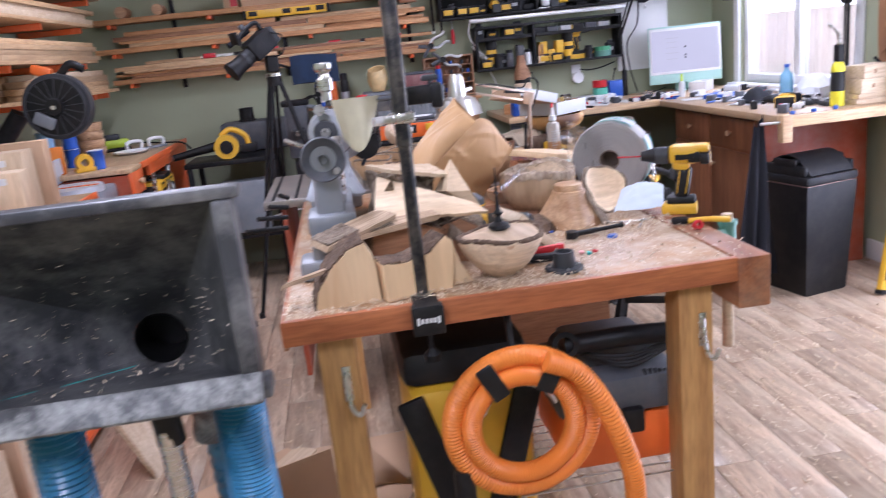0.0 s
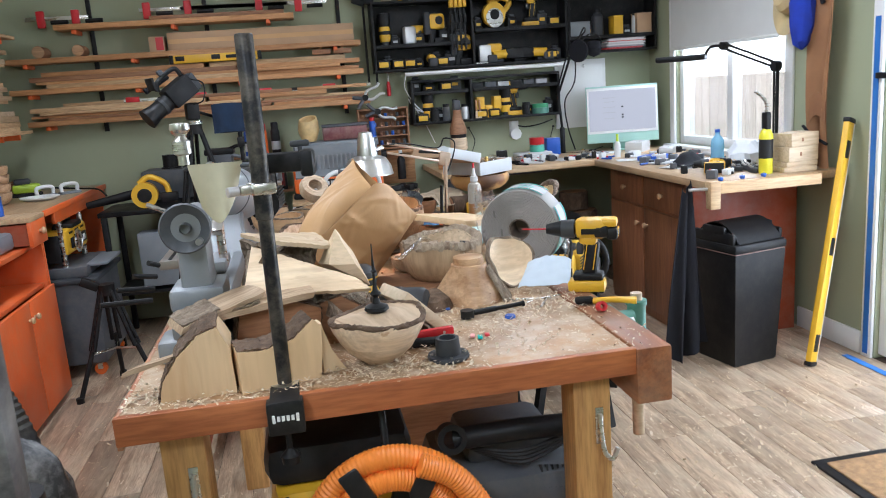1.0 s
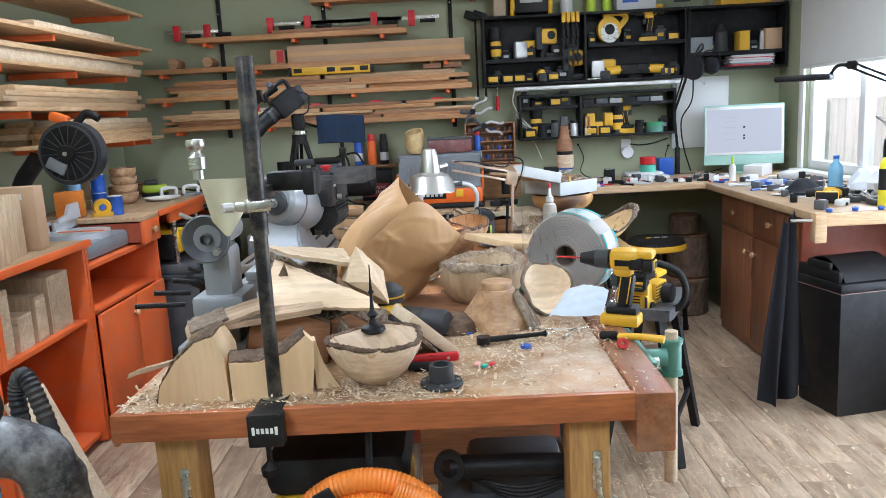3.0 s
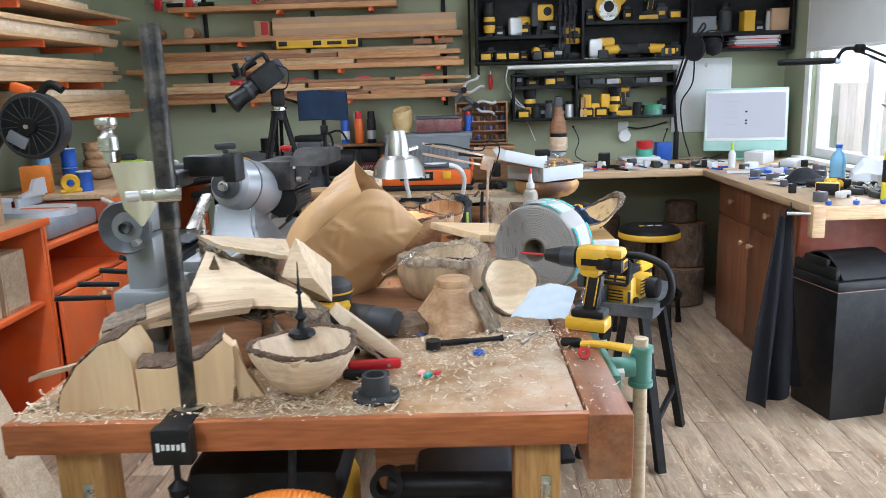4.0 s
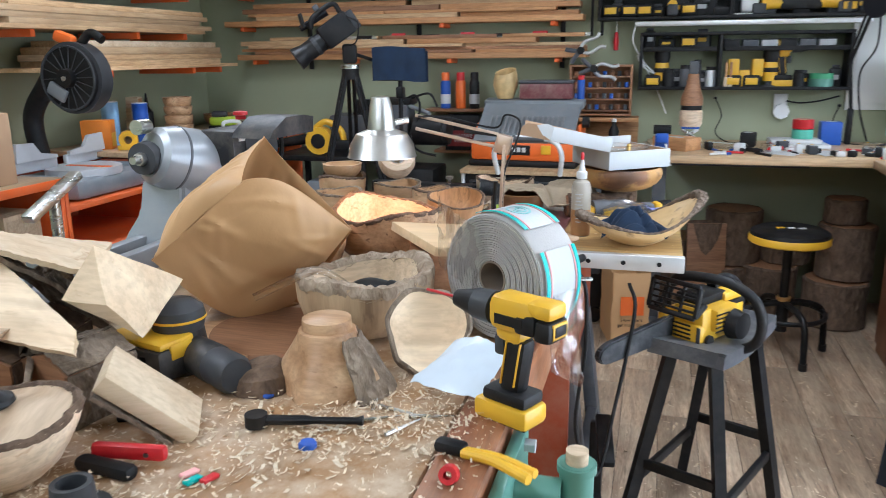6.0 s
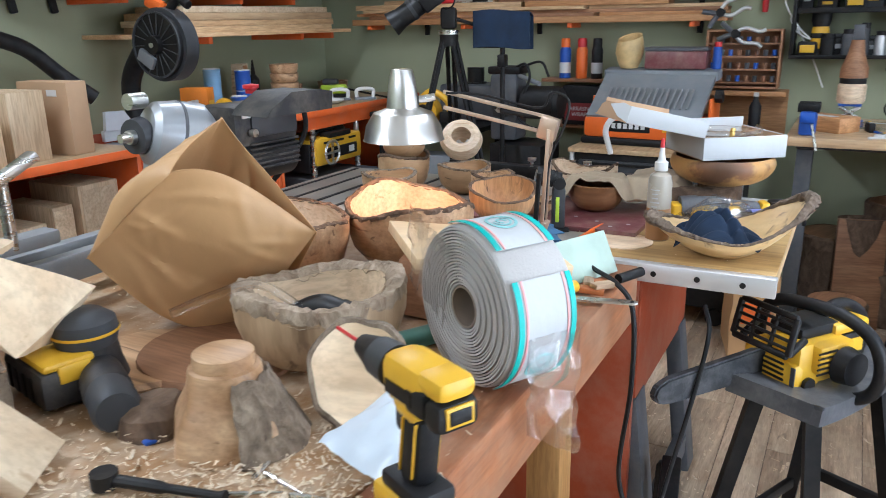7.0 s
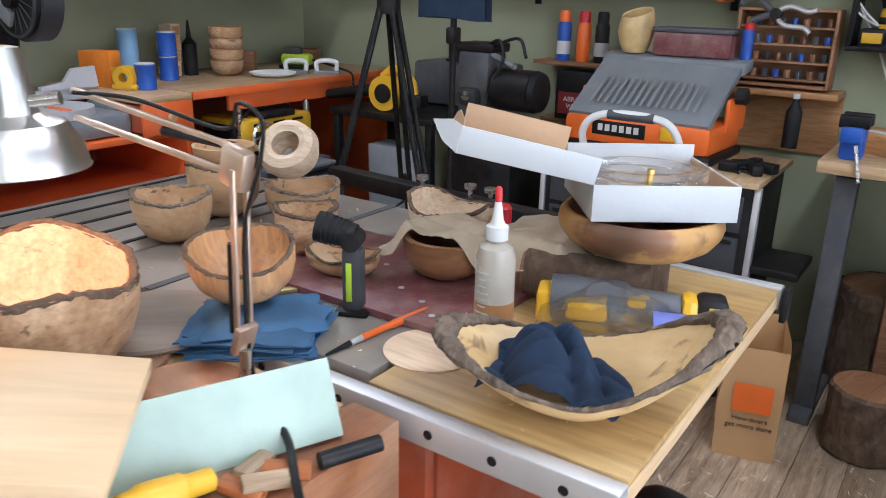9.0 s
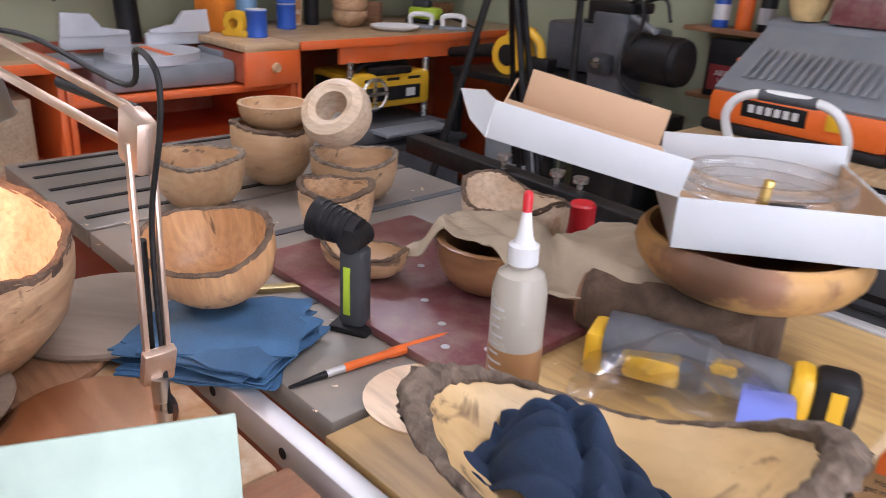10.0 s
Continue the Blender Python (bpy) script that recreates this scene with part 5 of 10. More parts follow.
bmesh.ops.bevel(bm, geom=list(bm.edges), offset=0.010, segments=2, affect="EDGES")
part("headstock_base", bm, HOUSING, lathe, "tapered grey cast pedestal", 50)
part("cover_seam", spin(bmesh.new(), [(0.0865, 0.060), (0.0880, 0.062), (0.0880, 0.066), (0.0870, 0.068)], 40, Matrix.Translation(HA) @ (HB - HA).to_track_quat("Z", "Y").to_matrix().to_4x4()), DARKGREY, hs)
part("cover_screw", C((0.083, 0.85, H - 0.02), (0.089, 0.85, H - 0.021), 0.006, n=10), STEEL, hs)
part("spindle_nose", C((0, 0.775, H), (0, 0.748, H), 0.044, 0.040, 30), CHARCOAL, hs, "dark threaded spindle collar")
part("spindle", C((0, 0.755, H), (0, 0.735, H), 0.018, 0.016, 20), STEEL, hs)
part("spindle_tip", C((0, 0.735, H), (0, 0.712, H), 0.012, 0.010, 16), STEEL, hs)
part("index_knob", C((-0.012, 0.800, H + 0.078), (-0.012, 0.755, H + 0.078), 0.019, n=18), STEEL, hs, "polished index knob")
# motor with its control box behind the headstock
cb = part("control_box", boxes(((0.135, 0.995, H + 0.010), (0.115, 0.205, 0.100), (0, 0, -6), 0.012)), BLACK_DUSTY, lathe, "dusty black motor and control box")
bm = bmesh.new()
prism(bm, [(-0.115, -0.03), (0.100, -0.03), (0.104, 0.012), (0.055, 0.020), (-0.035, 0.020), (-0.100, -0.012)], 0.118, pose(0.193, 0.995, H + 0.072, 90, 0, 84) )
part("sloped_cover", bm, BLACK_DUSTY, cb, "sloped dusty top cover")
part("face_panel", boxes(((0.196, 1.01, H + 0.010), (0.008, 0.15, 0.055), (0, 0, -6), 0.003)), CHARCOAL, cb)
for k in range(6):
    part("cooling_fin", boxes(((0.186, 1.01, H - 0.034 - 0.012 * k), (0.030, 0.16, 0.006), (0, 0, -6), 0.002)), BLACK_DUSTY, cb)
part("motor", C((0.135, 0.92, H - 0.075), (0.152, 1.09, H - 0.075), 0.056, n=30), BLACK, cb)
part("tag", B((0.187, 0.925, H + 0.035), (0.003, 0.032, 0.010), (0, 0, -6)), WHITE_PAINT, cb, "white paper tag")
part("dial", C((0.192, 0.93, H - 0.005), (0.206, 0.93, H - 0.005), 0.010, n=16), STEEL, cb)
part("stop_button", spin(bmesh.new(), [(0.014, 0), (0.014, 0.010), (0.020, 0.012), (0.020, 0.020), (0, 0.023)], 20, pose(0.149, 0.99, H + 0.082)), RED, cb, "red mushroom stop button")
part("cable", tube(bmesh.new(), [(0.15, 1.09, H + 0.06), (0.18, 1.13, H + 0.055), (0.19, 1.14, H - 0.02), (0.17, 1.10, H - 0.09), (0.12, 1.05, H - 0.17)], 0.007, 8), BLACK, cb)
DULLWOOD = wood("dull_grey_brown_wood", (0.36, 0.28, 0.21), (0.27, 0.20, 0.145), "X", 0.5, 0.5, 0.6)
STREAKED = wood("orange_streaked_wood", (0.62, 0.36, 0.17), (0.44, 0.22, 0.09), "Z", 1.0, 0.4, 0.8, (0.13, 0.07, 0.035))

# ---- clamp lamp ----
SPUN = mat("spun_aluminium", (0.70, 0.69, 0.67), 0.30, 1.0, var=0.03, bump=0.0)
PLATE = mat("copper_plate", (0.72, 0.43, 0.28), 0.24, 1.0, var=0.12, stretch=(1, 8, 1), bump=0.05)
lamp = thing("desk_lamp", "swing arm lamp tinted by its own glow, aluminium shade", "lamp", (0.775, 3.19, BT))
EL, HD = Vector((0.012, 0.005, 0.33)), Vector((-0.245, -0.075, 0.395))
part("base_plate", spin(bmesh.new(), [(0, 0.016), (0.085, 0.016), (0.092, 0.011), (0.092, 0), (0, 0)], 44, pose(-0.055, -0.06, 0.0)), PLATE, lamp, "round polished base plate")
part("post", C((0, 0, 0.0), (0, 0, 0.07), 0.009, n=16), STEEL, lamp)
# Bracket and arms carry the bulb's warm tint as colour.
part("bracket", boxes(((0, 0, 0.085), (0.012, 0.035, 0.045), (0, 20, 0), 0.003)), GLOW_METAL, lamp)
for s in (-1, 1):
    part("lower_arm", boxes(((0.006, s * 0.011, 0.20), (0.009, 0.006, 0.25), (0, 3, 0), 0.002)), GLOW_METAL, lamp, "square arm with the bulb's warm tint in its colour")
part("spring", C((-0.02, 0.0, 0.09), (-0.012, 0.0, 0.22), 0.006, n=12), BLACK_METAL, lamp)
part("elbow_plate", boxes(((0.008, 0, 0.325), (0.045, 0.022, 0.055), (0, 15, 0), 0.006)), GLOW_METAL, lamp)
for s in (-1, 1):
    bm = bmesh.new()
    a, b = EL + Vector((0, 0, 0.018 * s)), HD + Vector((0.02, 0.005, 0.018 * s - 0.005))
    box(bm, (a + b) / 2, ((b - a).length, 0.007, 0.009), (0, math.degrees(math.asin(-(b - a).z / (b - a).length)), math.degrees(math.atan2((b - a).y, (b - a).x))), 0.002)
    part("upper_arm", bm, GLOW_METAL, lamp, "square arm with the bulb's warm tint in its colour")
part("spring", C(EL + Vector((-0.01, 0, 0.02)), EL.lerp(HD, 0.42) + Vector((0, 0, 0.006)), 0.006, n=12), BLACK_METAL, lamp)
part("cord", tube(bmesh.new(), [HD + Vector((0.03, 0, 0.01)), EL.lerp(HD, 0.6) + Vector((0, 0.01, 0.03)), EL + Vector((-0.03, 0, 0.04)), EL + Vector((0.0, 0, 0.075)), EL + Vector((0.04, 0, 0.06)), EL + Vector((0.035, 0, 0.01)), Vector((0.012, 0.004, 0.25)), Vector((0.004, 0.004, 0.16)), Vector((0.0, 0.006, 0.09)), Vector((0.01, 0.004, 0.03))], 0.0028, 8), BLACK, lamp)
sh = part("shade", spin(bmesh.new(), [(0.012, 0.118), (0.024, 0.116), (0.030, 0.095), (0.036, 0.050), (0.038, 0.030), (0.070, 0.018), (0.088, -0.012), (0.094, -0.042), (0.096, -0.044), (0.092, -0.042), (0.086, -0.012), (0.068, 0.014), (0.034, 0.026), (0.030, 0.05), (0.0, 0.06)], 48, pose(-0.308, -0.115, 0.343)), SPUN, lamp, "spun aluminium bell shade")
part("knuckle", C(HD, (-0.275, -0.10, 0.39), 0.009, n=12), STEEL, lamp)
part("bulb", spin(bmesh.new(), [(0, -0.03), (0.02, -0.022), (0.028, 0.0), (0.018, 0.025), (0.012, 0.04), (0, 0.04)], 20, pose(-0.310, -0.125, 0.362)), glow("warm_bulb", (1.0, 0.66, 0.36), 6.0), sh)

# ---- things on the saw table ----
ex = thing("power_cord", "black cord running over the bench edge to the floor", "cord", (0.80, 3.19, BT))
part("cable", tube(bmesh.new(), [(0.0, -0.02, 0.012), (0.03, -0.06, 0.05), (0.07, -0.085, 0.075), (0.12, -0.07, 0.03), (0.19, -0.12, 0.018), (0.235, -0.15, -0.03), (0.24, -0.15, -0.20), (0.22, -0.13, -0.45), (0.28, -0.10, -0.60), (0.32, -0.02, -0.42), (0.36, 0.06, -0.16), (0.34, 0.12, -0.09)], 0.0055, 8), BLACK, ex)
for k, (x, y, r, m) in enumerate(((0.50, 3.10, 0.135, CHERRY), (0.49, 3.24, 0.125, DULLWOOD), (0.60, 2.99, 0.10, DULLWOOD))):
    solo("flat_disc", spin(bmesh.new(), [(0, 0), (r, 0), (r + 0.002, 0.005), (r, 0.010), (0, 0.010)], 44), m, "thin round wooden disc lying flat", "disc", (x, y, BT + 0.0105 * k), 40 * k, "flat wooden discs")
solo("flat_disc", spin(bmesh.new(), [(0, 0), (0.075, 0), (0.076, 0.003), (0, 0.004)], 44), TURNED_P, "thin pale round disc by the tray", "disc", (0.90, 3.455, BT), 0, "flat wooden discs")
plate = thing("router_plate", "dusty maroon router plate on the saw table", "plate", (0.67, 3.67, BT))
part("plate", B((0, 0, 0.007), (0.50, 0.34, 0.014), bev=0.002), MAROON, plate)
for x, y in ((0.17, -0.13), (0.21, -0.09), (0.12, -0.09), (-0.05, 0.02), (0.05, -0.06)):
    part("hole", C((x, y, 0.0138), (x, y, 0.0148), 0.006, n=12), GREYPRINT, plate)
solo("brass_ruler", B((0, 0, 0.004), (0.34, 0.018, 0.008), bev=0.001), mat("dull_brass", (0.42, 0.34, 0.16), 0.4, 0.8), "dull brass bar on the saw table", "ruler", (0.55, 3.50, BT), 62)


def towels(at, rz):
    ob = thing("shop_towels", "folded stack of blue shop towels under a bowl", "towels", at, rz)
    r = random.Random(21)
    for k in range(9):
        bm = bmesh.new()
        sx, sy, dz = 0.20 - 0.012 * r.random(), 0.155 + 0.02 * r.random(), 0.0050 * k
        turn, ox, oy = radians(r.uniform(-13, 13)), r.uniform(-0.014, 0.014), r.uniform(-0.012, 0.012)

        def at_uv(u, v, sx=sx, sy=sy, dz=dz, k=k, turn=turn, ox=ox, oy=oy):
            x, y = sx * (u - 0.5) + 0.006 * noise.noise(Vector((v * 5, k, 0))), sy * (v - 0.5) + 0.006 * noise.noise(Vector((u * 5, k, 4)))
            e = max(abs(u - 0.5), abs(v - 0.5)) * 2
            z = 0.001 + dz + 0.004 * (1 + noise.noise(Vector((u * 3 + k, v * 3, k * 2.0)))) - 0.25 * dz * max(0, e - 0.7) / 0.3
            return Vector((x * math.cos(turn) - y * math.sin(turn) + ox, x * math.sin(turn) + y * math.cos(turn) + oy, max(0.001, z)))
        grid_sheet(bm, 20, 18, at_uv, 0.0025)
        part("towel", bm, DENIM, ob)
    return ob


towels((0.645, 3.325, BT), 38)
bowl("live_edge_bowl", 0.088, 0.088, (0.598, 3.350, BT + 0.060), "small streaked live edge bowl on folded towels", STREAKED, BARK_D, 0.4, 0.07, 2, 0.88, 30, 0.007, 0.004, 0.8, STREAKED, tilt=15)
bowl("live_edge_bowl", 0.067, 0.095, (0.435, 3.655, BT + 0.014), "small rounded bowl with bark rim", TURNED, BARK_D, 0.45, 0.06, 2, 0.95, 0, 0.010, 0.007, group="small bowls")
bowl("live_edge_bowl", 0.088, 0.105, (0.120, 3.560, BT), "round streaked bowl with rough rim", TURNED_S, BARK, 0.4, 0.05, 2, 0.95, 0, 0.010, 0.007, group="small bowls")
bowl("live_edge_bowl", 0.088, 0.13, (0.055, 3.76, BT), "taller grey brown bowl with bark rim", TURNED_S, BARK_D, 0.4, 0.05, 2, 0.95, 40, 0.010, 0.008, group="small bowls")
bowl("small_bowl", 0.072, 0.055, (0.055, 3.765, BT + 0.118), "small grey tan bowl stacked on another", TURNED_S, TURNED_S, 0.45, 0.01, 2, 1.0, 0, 0.006, 0.002, group="small bowls")
bowl("live_edge_bowl", 0.090, 0.095, (0.250, 3.83, BT), "round bowl holding a turned ring", TURNED_S, BARK, 0.42, 0.06, 2, 0.95, 10, 0.010, 0.006, group="small bowls")
ring = thing("turned_ring", "pale hollow turned ring form resting on a bowl", "hollow form", (0.268, 3.775, 1.115), 25, rx=48)
part("ring", spin(bmesh.new(), [(0.032, 0.028), (0.045, 0.034), (0.062, 0.026), (0.070, 0.0), (0.062, -0.028), (0.04, -0.038), (0, -0.040), (0, -0.034), (0.03, -0.030), (0.045, -0.015), (0.048, 0.005), (0.032, 0.024), (0.032, 0.028)], 40), TURNED_P, ring)
for k in range(9):
    part("pebble", rough(spin(bmesh.new(), [(0, -0.006), (0.008, -0.002), (0.008, 0.003), (0, 0.006)], 8, pose(0.024 * math.cos(k * 2.4) * (k % 3) / 2, 0.024 * math.sin(k * 2.4) * (k % 3) / 2, -0.024)), 0.003, 60), PAPER, ring)
bowl("live_edge_tray", 0.075, 0.045, (0.585, 3.60, BT + 0.014), "small shallow live edge bowl", TURNED_S, BARK_D, 0.5, 0.18, 2, 0.6, 20, 0.007, 0.004, 1.5)
bowl("live_edge_bowl", 0.11, 0.10, (0.66, 3.86, BT + 0.014), "pale wide bowl with reddish bark rim", TURNED_P, BARK_D, 0.45, 0.14, 2, 0.7, -10, 0.008, 0.005, 1.5)
solo("small_jar", spin(bmesh.new(), [(0, 0.085), (0.02, 0.085), (0.024, 0.08), (0.024, 0), (0, 0)], 24), RED, "red capped small jar", "jar", (0.70, 4.00, BT))

# torch light
tl = thing("flashlight", "black pivoting flashlight standing on its base", "flashlight", (0.705, 3.495, BT), 205)
part("base", B((0, 0, 0.005), (0.06, 0.05, 0.010), bev=0.004), BLACK, tl)
part("body", boxes(((0, 0, 0.065), (0.036, 0.034, 0.115), (0, 0, 0), 0.008)), CHARCOAL, tl)
part("strip_light", B((0.004, 0.0172, 0.062), (0.010, 0.002, 0.07), bev=0.0005), LIME, tl, "yellow green light strip")
part("hinge", C((0, -0.022, 0.135), (0, 0.022, 0.135), 0.017, n=18), BLACK, tl)
part("head", C((-0.005, 0, 0.142), (0.062, 0, 0.155), 0.020, 0.027, 24), BLACK, tl)
part("lens", C((0.062, 0, 0.155), (0.064, 0, 0.1555), 0.021, n=20), STEEL, tl)
for k in range(6):
    part("rib", C((0.008 + 0.008 * k, 0, 0.1445 + 0.0015 * k), (0.011 + 0.008 * k, 0, 0.145 + 0.0015 * k), 0.0235 + 0.0008 * k, n=20), BLACK, tl)

# glue bottle
gb = thing("glue_bottle", "clear squeeze bottle of amber glue with red tip", "bottle", (0.972, 3.522, BT))
BOTTLE = mat("milky_plastic", (0.40, 0.36, 0.30), 0.28, var=0.06)
part("bottle", spin(bmesh.new(), [(0, 0.0), (0.028, 0.0), (0.031, 0.004), (0.031, 0.155), (0.026, 0.172), (0.014, 0.180), (0.014, 0.188), (0, 0.188)], 32), BOTTLE, gb)
part("amber_fill", spin(bmesh.new(), [(0.0314, 0.003), (0.0314, 0.085), (0.0311, 0.086)], 32), mat("amber_glue", (0.30, 0.15, 0.06), 0.3), gb, "amber liquid level")
part("cap", spin(bmesh.new(), [(0.017, 0.184), (0.017, 0.205), (0.012, 0.208), (0.009, 0.215), (0.004, 0.25), (0, 0.25)], 22), PAPER, gb)
part("tip", spin(bmesh.new(), [(0.0055, 0.243), (0.0055, 0.262), (0.003, 0.266), (0, 0.266)], 14), RED, gb, "red tip cap")
for k in range(9):
    bm = bmesh.new()
    z = 0.135 - 0.011 * k
    w = 0.5 if k % 3 else 0.8
    grid_sheet(bm, 8, 1, lambda u, v, z=z, w=w: Vector((0.0318 * math.cos(-1.75 + w * (u - 0.5)), 0.0318 * math.sin(-1.75 + w * (u - 0.5)), z + 0.0028 * v)), 0.0003)
    part("label_line", bm, GREYPRINT, gb)
kn = thing("marking_knife", "orange handled marking brush knife on the saw", "knife", (0.7985, 3.452, BT), 83)
part("handle", tube(bmesh.new(), [(-0.04, 0, 0.008), (0.03, 0, 0.009), (0.12, 0, 0.008)], [0.0055, 0.007, 0.006], 10), REDORANGE, kn)
part("ferrule", C((-0.065, 0, 0.007), (-0.04, 0, 0.008), 0.005, n=10), ALU, kn)
part("tip", C((-0.115, 0, 0.004), (-0.065, 0, 0.007), 0.002, 0.005, 10), BLACK, kn)

# big two tone bowl with an open carton on top
def figured(name, pale, dark):
    """Two tone timber: pale sapwood against dark heartwood with wavy growth lines."""
    m, t, b = nodes_of(name)
    co = t.nodes.new("ShaderNodeTexCoord")
    wv = t.nodes.new("ShaderNodeTexWave")
    wv.inputs["Scale"].default_value, wv.inputs["Distortion"].default_value, wv.inputs["Detail"].default_value = 1.6, 7.0, 3.0
    t.links.new(co.outputs["Object"], wv.inputs["Vector"])
    n = noise_of(t, co, 4.5, 5, 0.6)
    t.links.new(co.outputs["Object"], n.inputs["Vector"])
    split = ramp_of(t, n.outputs[0], [(0.47, (0, 0, 0, 1)), (0.53, (1, 1, 1, 1))])
    ra = ramp_of(t, wv.outputs[0], [(0.05, tint(pale, 0.7)), (0.3, tint(pale, 0.95)), (0.9, tint(pale, 1.1))])
    rb = ramp_of(t, wv.outputs[0], [(0.1, tint(dark, 0.7)), (0.5, tint(dark, 1.2)), (0.95, tint(dark, 1.9))])
    mx = t.nodes.new("ShaderNodeMix")
    mx.data_type = "RGBA"
    t.links.new(split.outputs[0], mx.inputs[0])
    t.links.new(ra.outputs[0], mx.inputs[6])
    t.links.new(rb.outputs[0], mx.inputs[7])
    t.links.new(mx.outputs[2], b.inputs["Base Color"])
    b.inputs["Roughness"].default_value = 0.5
    return m


FIGURED = figured("figured_two_tone_wood", (0.44, 0.24, 0.08), (0.14, 0.065, 0.03))
solo("turning_block", rough(C((0, 0, 0), (0, 0, 0.098), 0.062, n=32), 0.002, 40), BARK_D, "short dark log round under the walnut bowl", "block", (1.075, 3.850, BT))
wbw = thing("walnut_bowl", "large two tone walnut bowl under an open carton", "bowl", (1.075, 3.850, BT + 0.098), 200)
part("outside", spin(bmesh.new(), [(0, 0), (0.066, 0), (0.074, 0.003), (0.104, 0.011), (0.128, 0.026), (0.142, 0.045), (0.146, 0.060), (0.143, 0.073), (0.136, 0.081), (0.130, 0.081)], 56), FIGURED, wbw)
part("inside", spin(bmesh.new(), [(0.130, 0.081), (0.134, 0.064), (0.124, 0.040), (0.10, 0.025), (0.05, 0.015), (0, 0.013)], 48), FIGURED, wbw)
ct = thing("open_carton", "white open carton holding clear hose and brass fitting", "box", (1.072, 3.869, 1.110), 37)
W, D, Z = 0.246, 0.235, 0.062
part("floor", B((0, 0, 0.0015), (W, D, 0.003)), CARDBOARD, ct)
for c, s in (((0, -D / 2, Z / 2), (W, 0.003, Z)), ((0, D / 2, Z / 2 + 0.012), (W, 0.003, Z + 0.024)), ((W / 2 - 0.0015, 0, Z / 2), (0.003, D, Z)), ((-W / 2 + 0.0015, 0, Z / 2), (0.003, D, Z))):
    part("side", B(c, s, bev=0.0008), WHITEBOARD, ct)
for c, s in (((0, -D / 2 + 0.0025, Z / 2), (W - 0.01, 0.001, Z - 0.004)), ((W / 2 - 0.0040, 0, Z / 2), (0.001, D - 0.01, Z - 0.004))):
    part("inner_face", B(c, s), CARDBOARD, ct)
LM = pose(-W / 2, 0, Z + 0.001, 0, 12.5, 0)
LL_ = 0.233


def in_lid(bm):
    bm.transform(LM)
    return bm


lid = part("lid", in_lid(boxes(((-LL_ / 2, 0.0, 0.0), (LL_, D, 0.003)))), CARDBOARD, ct, "opened lid with brown inside")
part("lid_edge", in_lid(boxes(((-LL_ / 2, -D / 2 - 0.004, 0.022), (LL_, 0.003, 0.046), (6, 0, 0), 0.001))), WHITEBOARD, lid, "white outer edge")
part("lid_edge", in_lid(boxes(((-LL_ / 2 + 0.01, D / 2, 0.026), (LL_ - 0.03, 0.003, 0.052), (-8, 0, 0), 0.001))), CARDBOARD, lid)
bm = bmesh.new()
prism(bm, [(-D / 2 + 0.03, 0), (-D / 2 + 0.045, 0.034), (-D / 2 + 0.07, 0.044), (D / 2 - 0.05, 0.044), (D / 2 - 0.02, 0.032), (D / 2 - 0.01, 0)], 0.0025, pose(-LL_, 0, 0.0, 90, 0, 90) @ pose(0, 0, 0, 12, 0, 0))
part("tuck_flap", in_lid(bm), CARDBOARD, lid)
bm = bmesh.new()
prism(bm, [(0, 0), (0.0, 0.044), (-0.020, 0.050), (-0.055, 0.040), (-0.03, 0.012)], 0.0025, pose(-LL_ + 0.002, -D / 2 - 0.004, 0.0, 90, 0, -34))
part("tuck_flap", in_lid(bm), WHITEBOARD, lid)
hz = thing("clear_hose_coil", "coil of clear braided hose with a brass fitting", "hose", (1.072, 3.869, 1.114), 37)
pts = [(0.098 * math.cos(a * 0.5), 0.09 * math.sin(a * 0.5), 0.036 + 0.0012 * a) for a in range(26)]
part("hose", tube(bmesh.new(), pts, 0.0085, 10, 4), CLEAR, hz)
part("fitting", boxes(((-0.02, -0.075, 0.052), (0.012, 0.012, 0.05), (0, 8, 0), 0.003)), mat("brass", (0.62, 0.42, 0.13), 0.3, 0.9), hz, "brass fitting")
part("valve", boxes(((0.01, -0.075, 0.036), (0.045, 0.022, 0.022), (0, 0, 5), 0.004)), BLACK, hz)

# oscillating tool and zip bag
ot = thing("oscillating_tool", "grey and yellow oscillating tool with battery", "power tool", (1.10, 3.715, BT + 0.004), 22)
part("body", tube(bmesh.new(), [(-0.11, 0, 0.042), (-0.06, 0, 0.044), (0.02, 0, 0.042), (0.10, 0, 0.038)], [0.040, 0.038, 0.030, 0.026], 16), DARKGREY, ot)
part("yellow_panel", boxes(((-0.05, -0.030, 0.036), (0.07, 0.022, 0.034), (0, 0, 0), 0.008)), YELLOW, ot)
part("yellow_panel", boxes(((0.02, -0.022, 0.054), (0.05, 0.018, 0.012), (0, 0, 0), 0.004)), YELLOW, ot)
part("head", boxes(((-0.12, 0, 0.034), (0.03, 0.062, 0.058), (0, 0, 0), 0.008)), YELLOW, ot)
part("collar", boxes(((0.115, 0, 0.04), (0.028, 0.055, 0.06), (0, 0, 0), 0.012)), YELLOW, ot)
part("battery", boxes(((0.150, 0, 0.04), (0.05, 0.05, 0.066), (0, 0, 0), 0.012)), BLACK, ot)
part("battery_label", B((0.152, -0.0262, 0.035), (0.016, 0.002, 0.05)), YELLOW, ot)
bm = bmesh.new()
grid_sheet(bm, 20, 14, lambda u, v: Vector((-0.12 + 0.24 * u, -0.06 + 0.12 * v, 0.012 + 0.05 * math.sin(math.pi * u) * (0.35 + 0.65 * v) + 0.012 * noise.noise(Vector((u * 6, v * 6, 2))))), 0.0006)
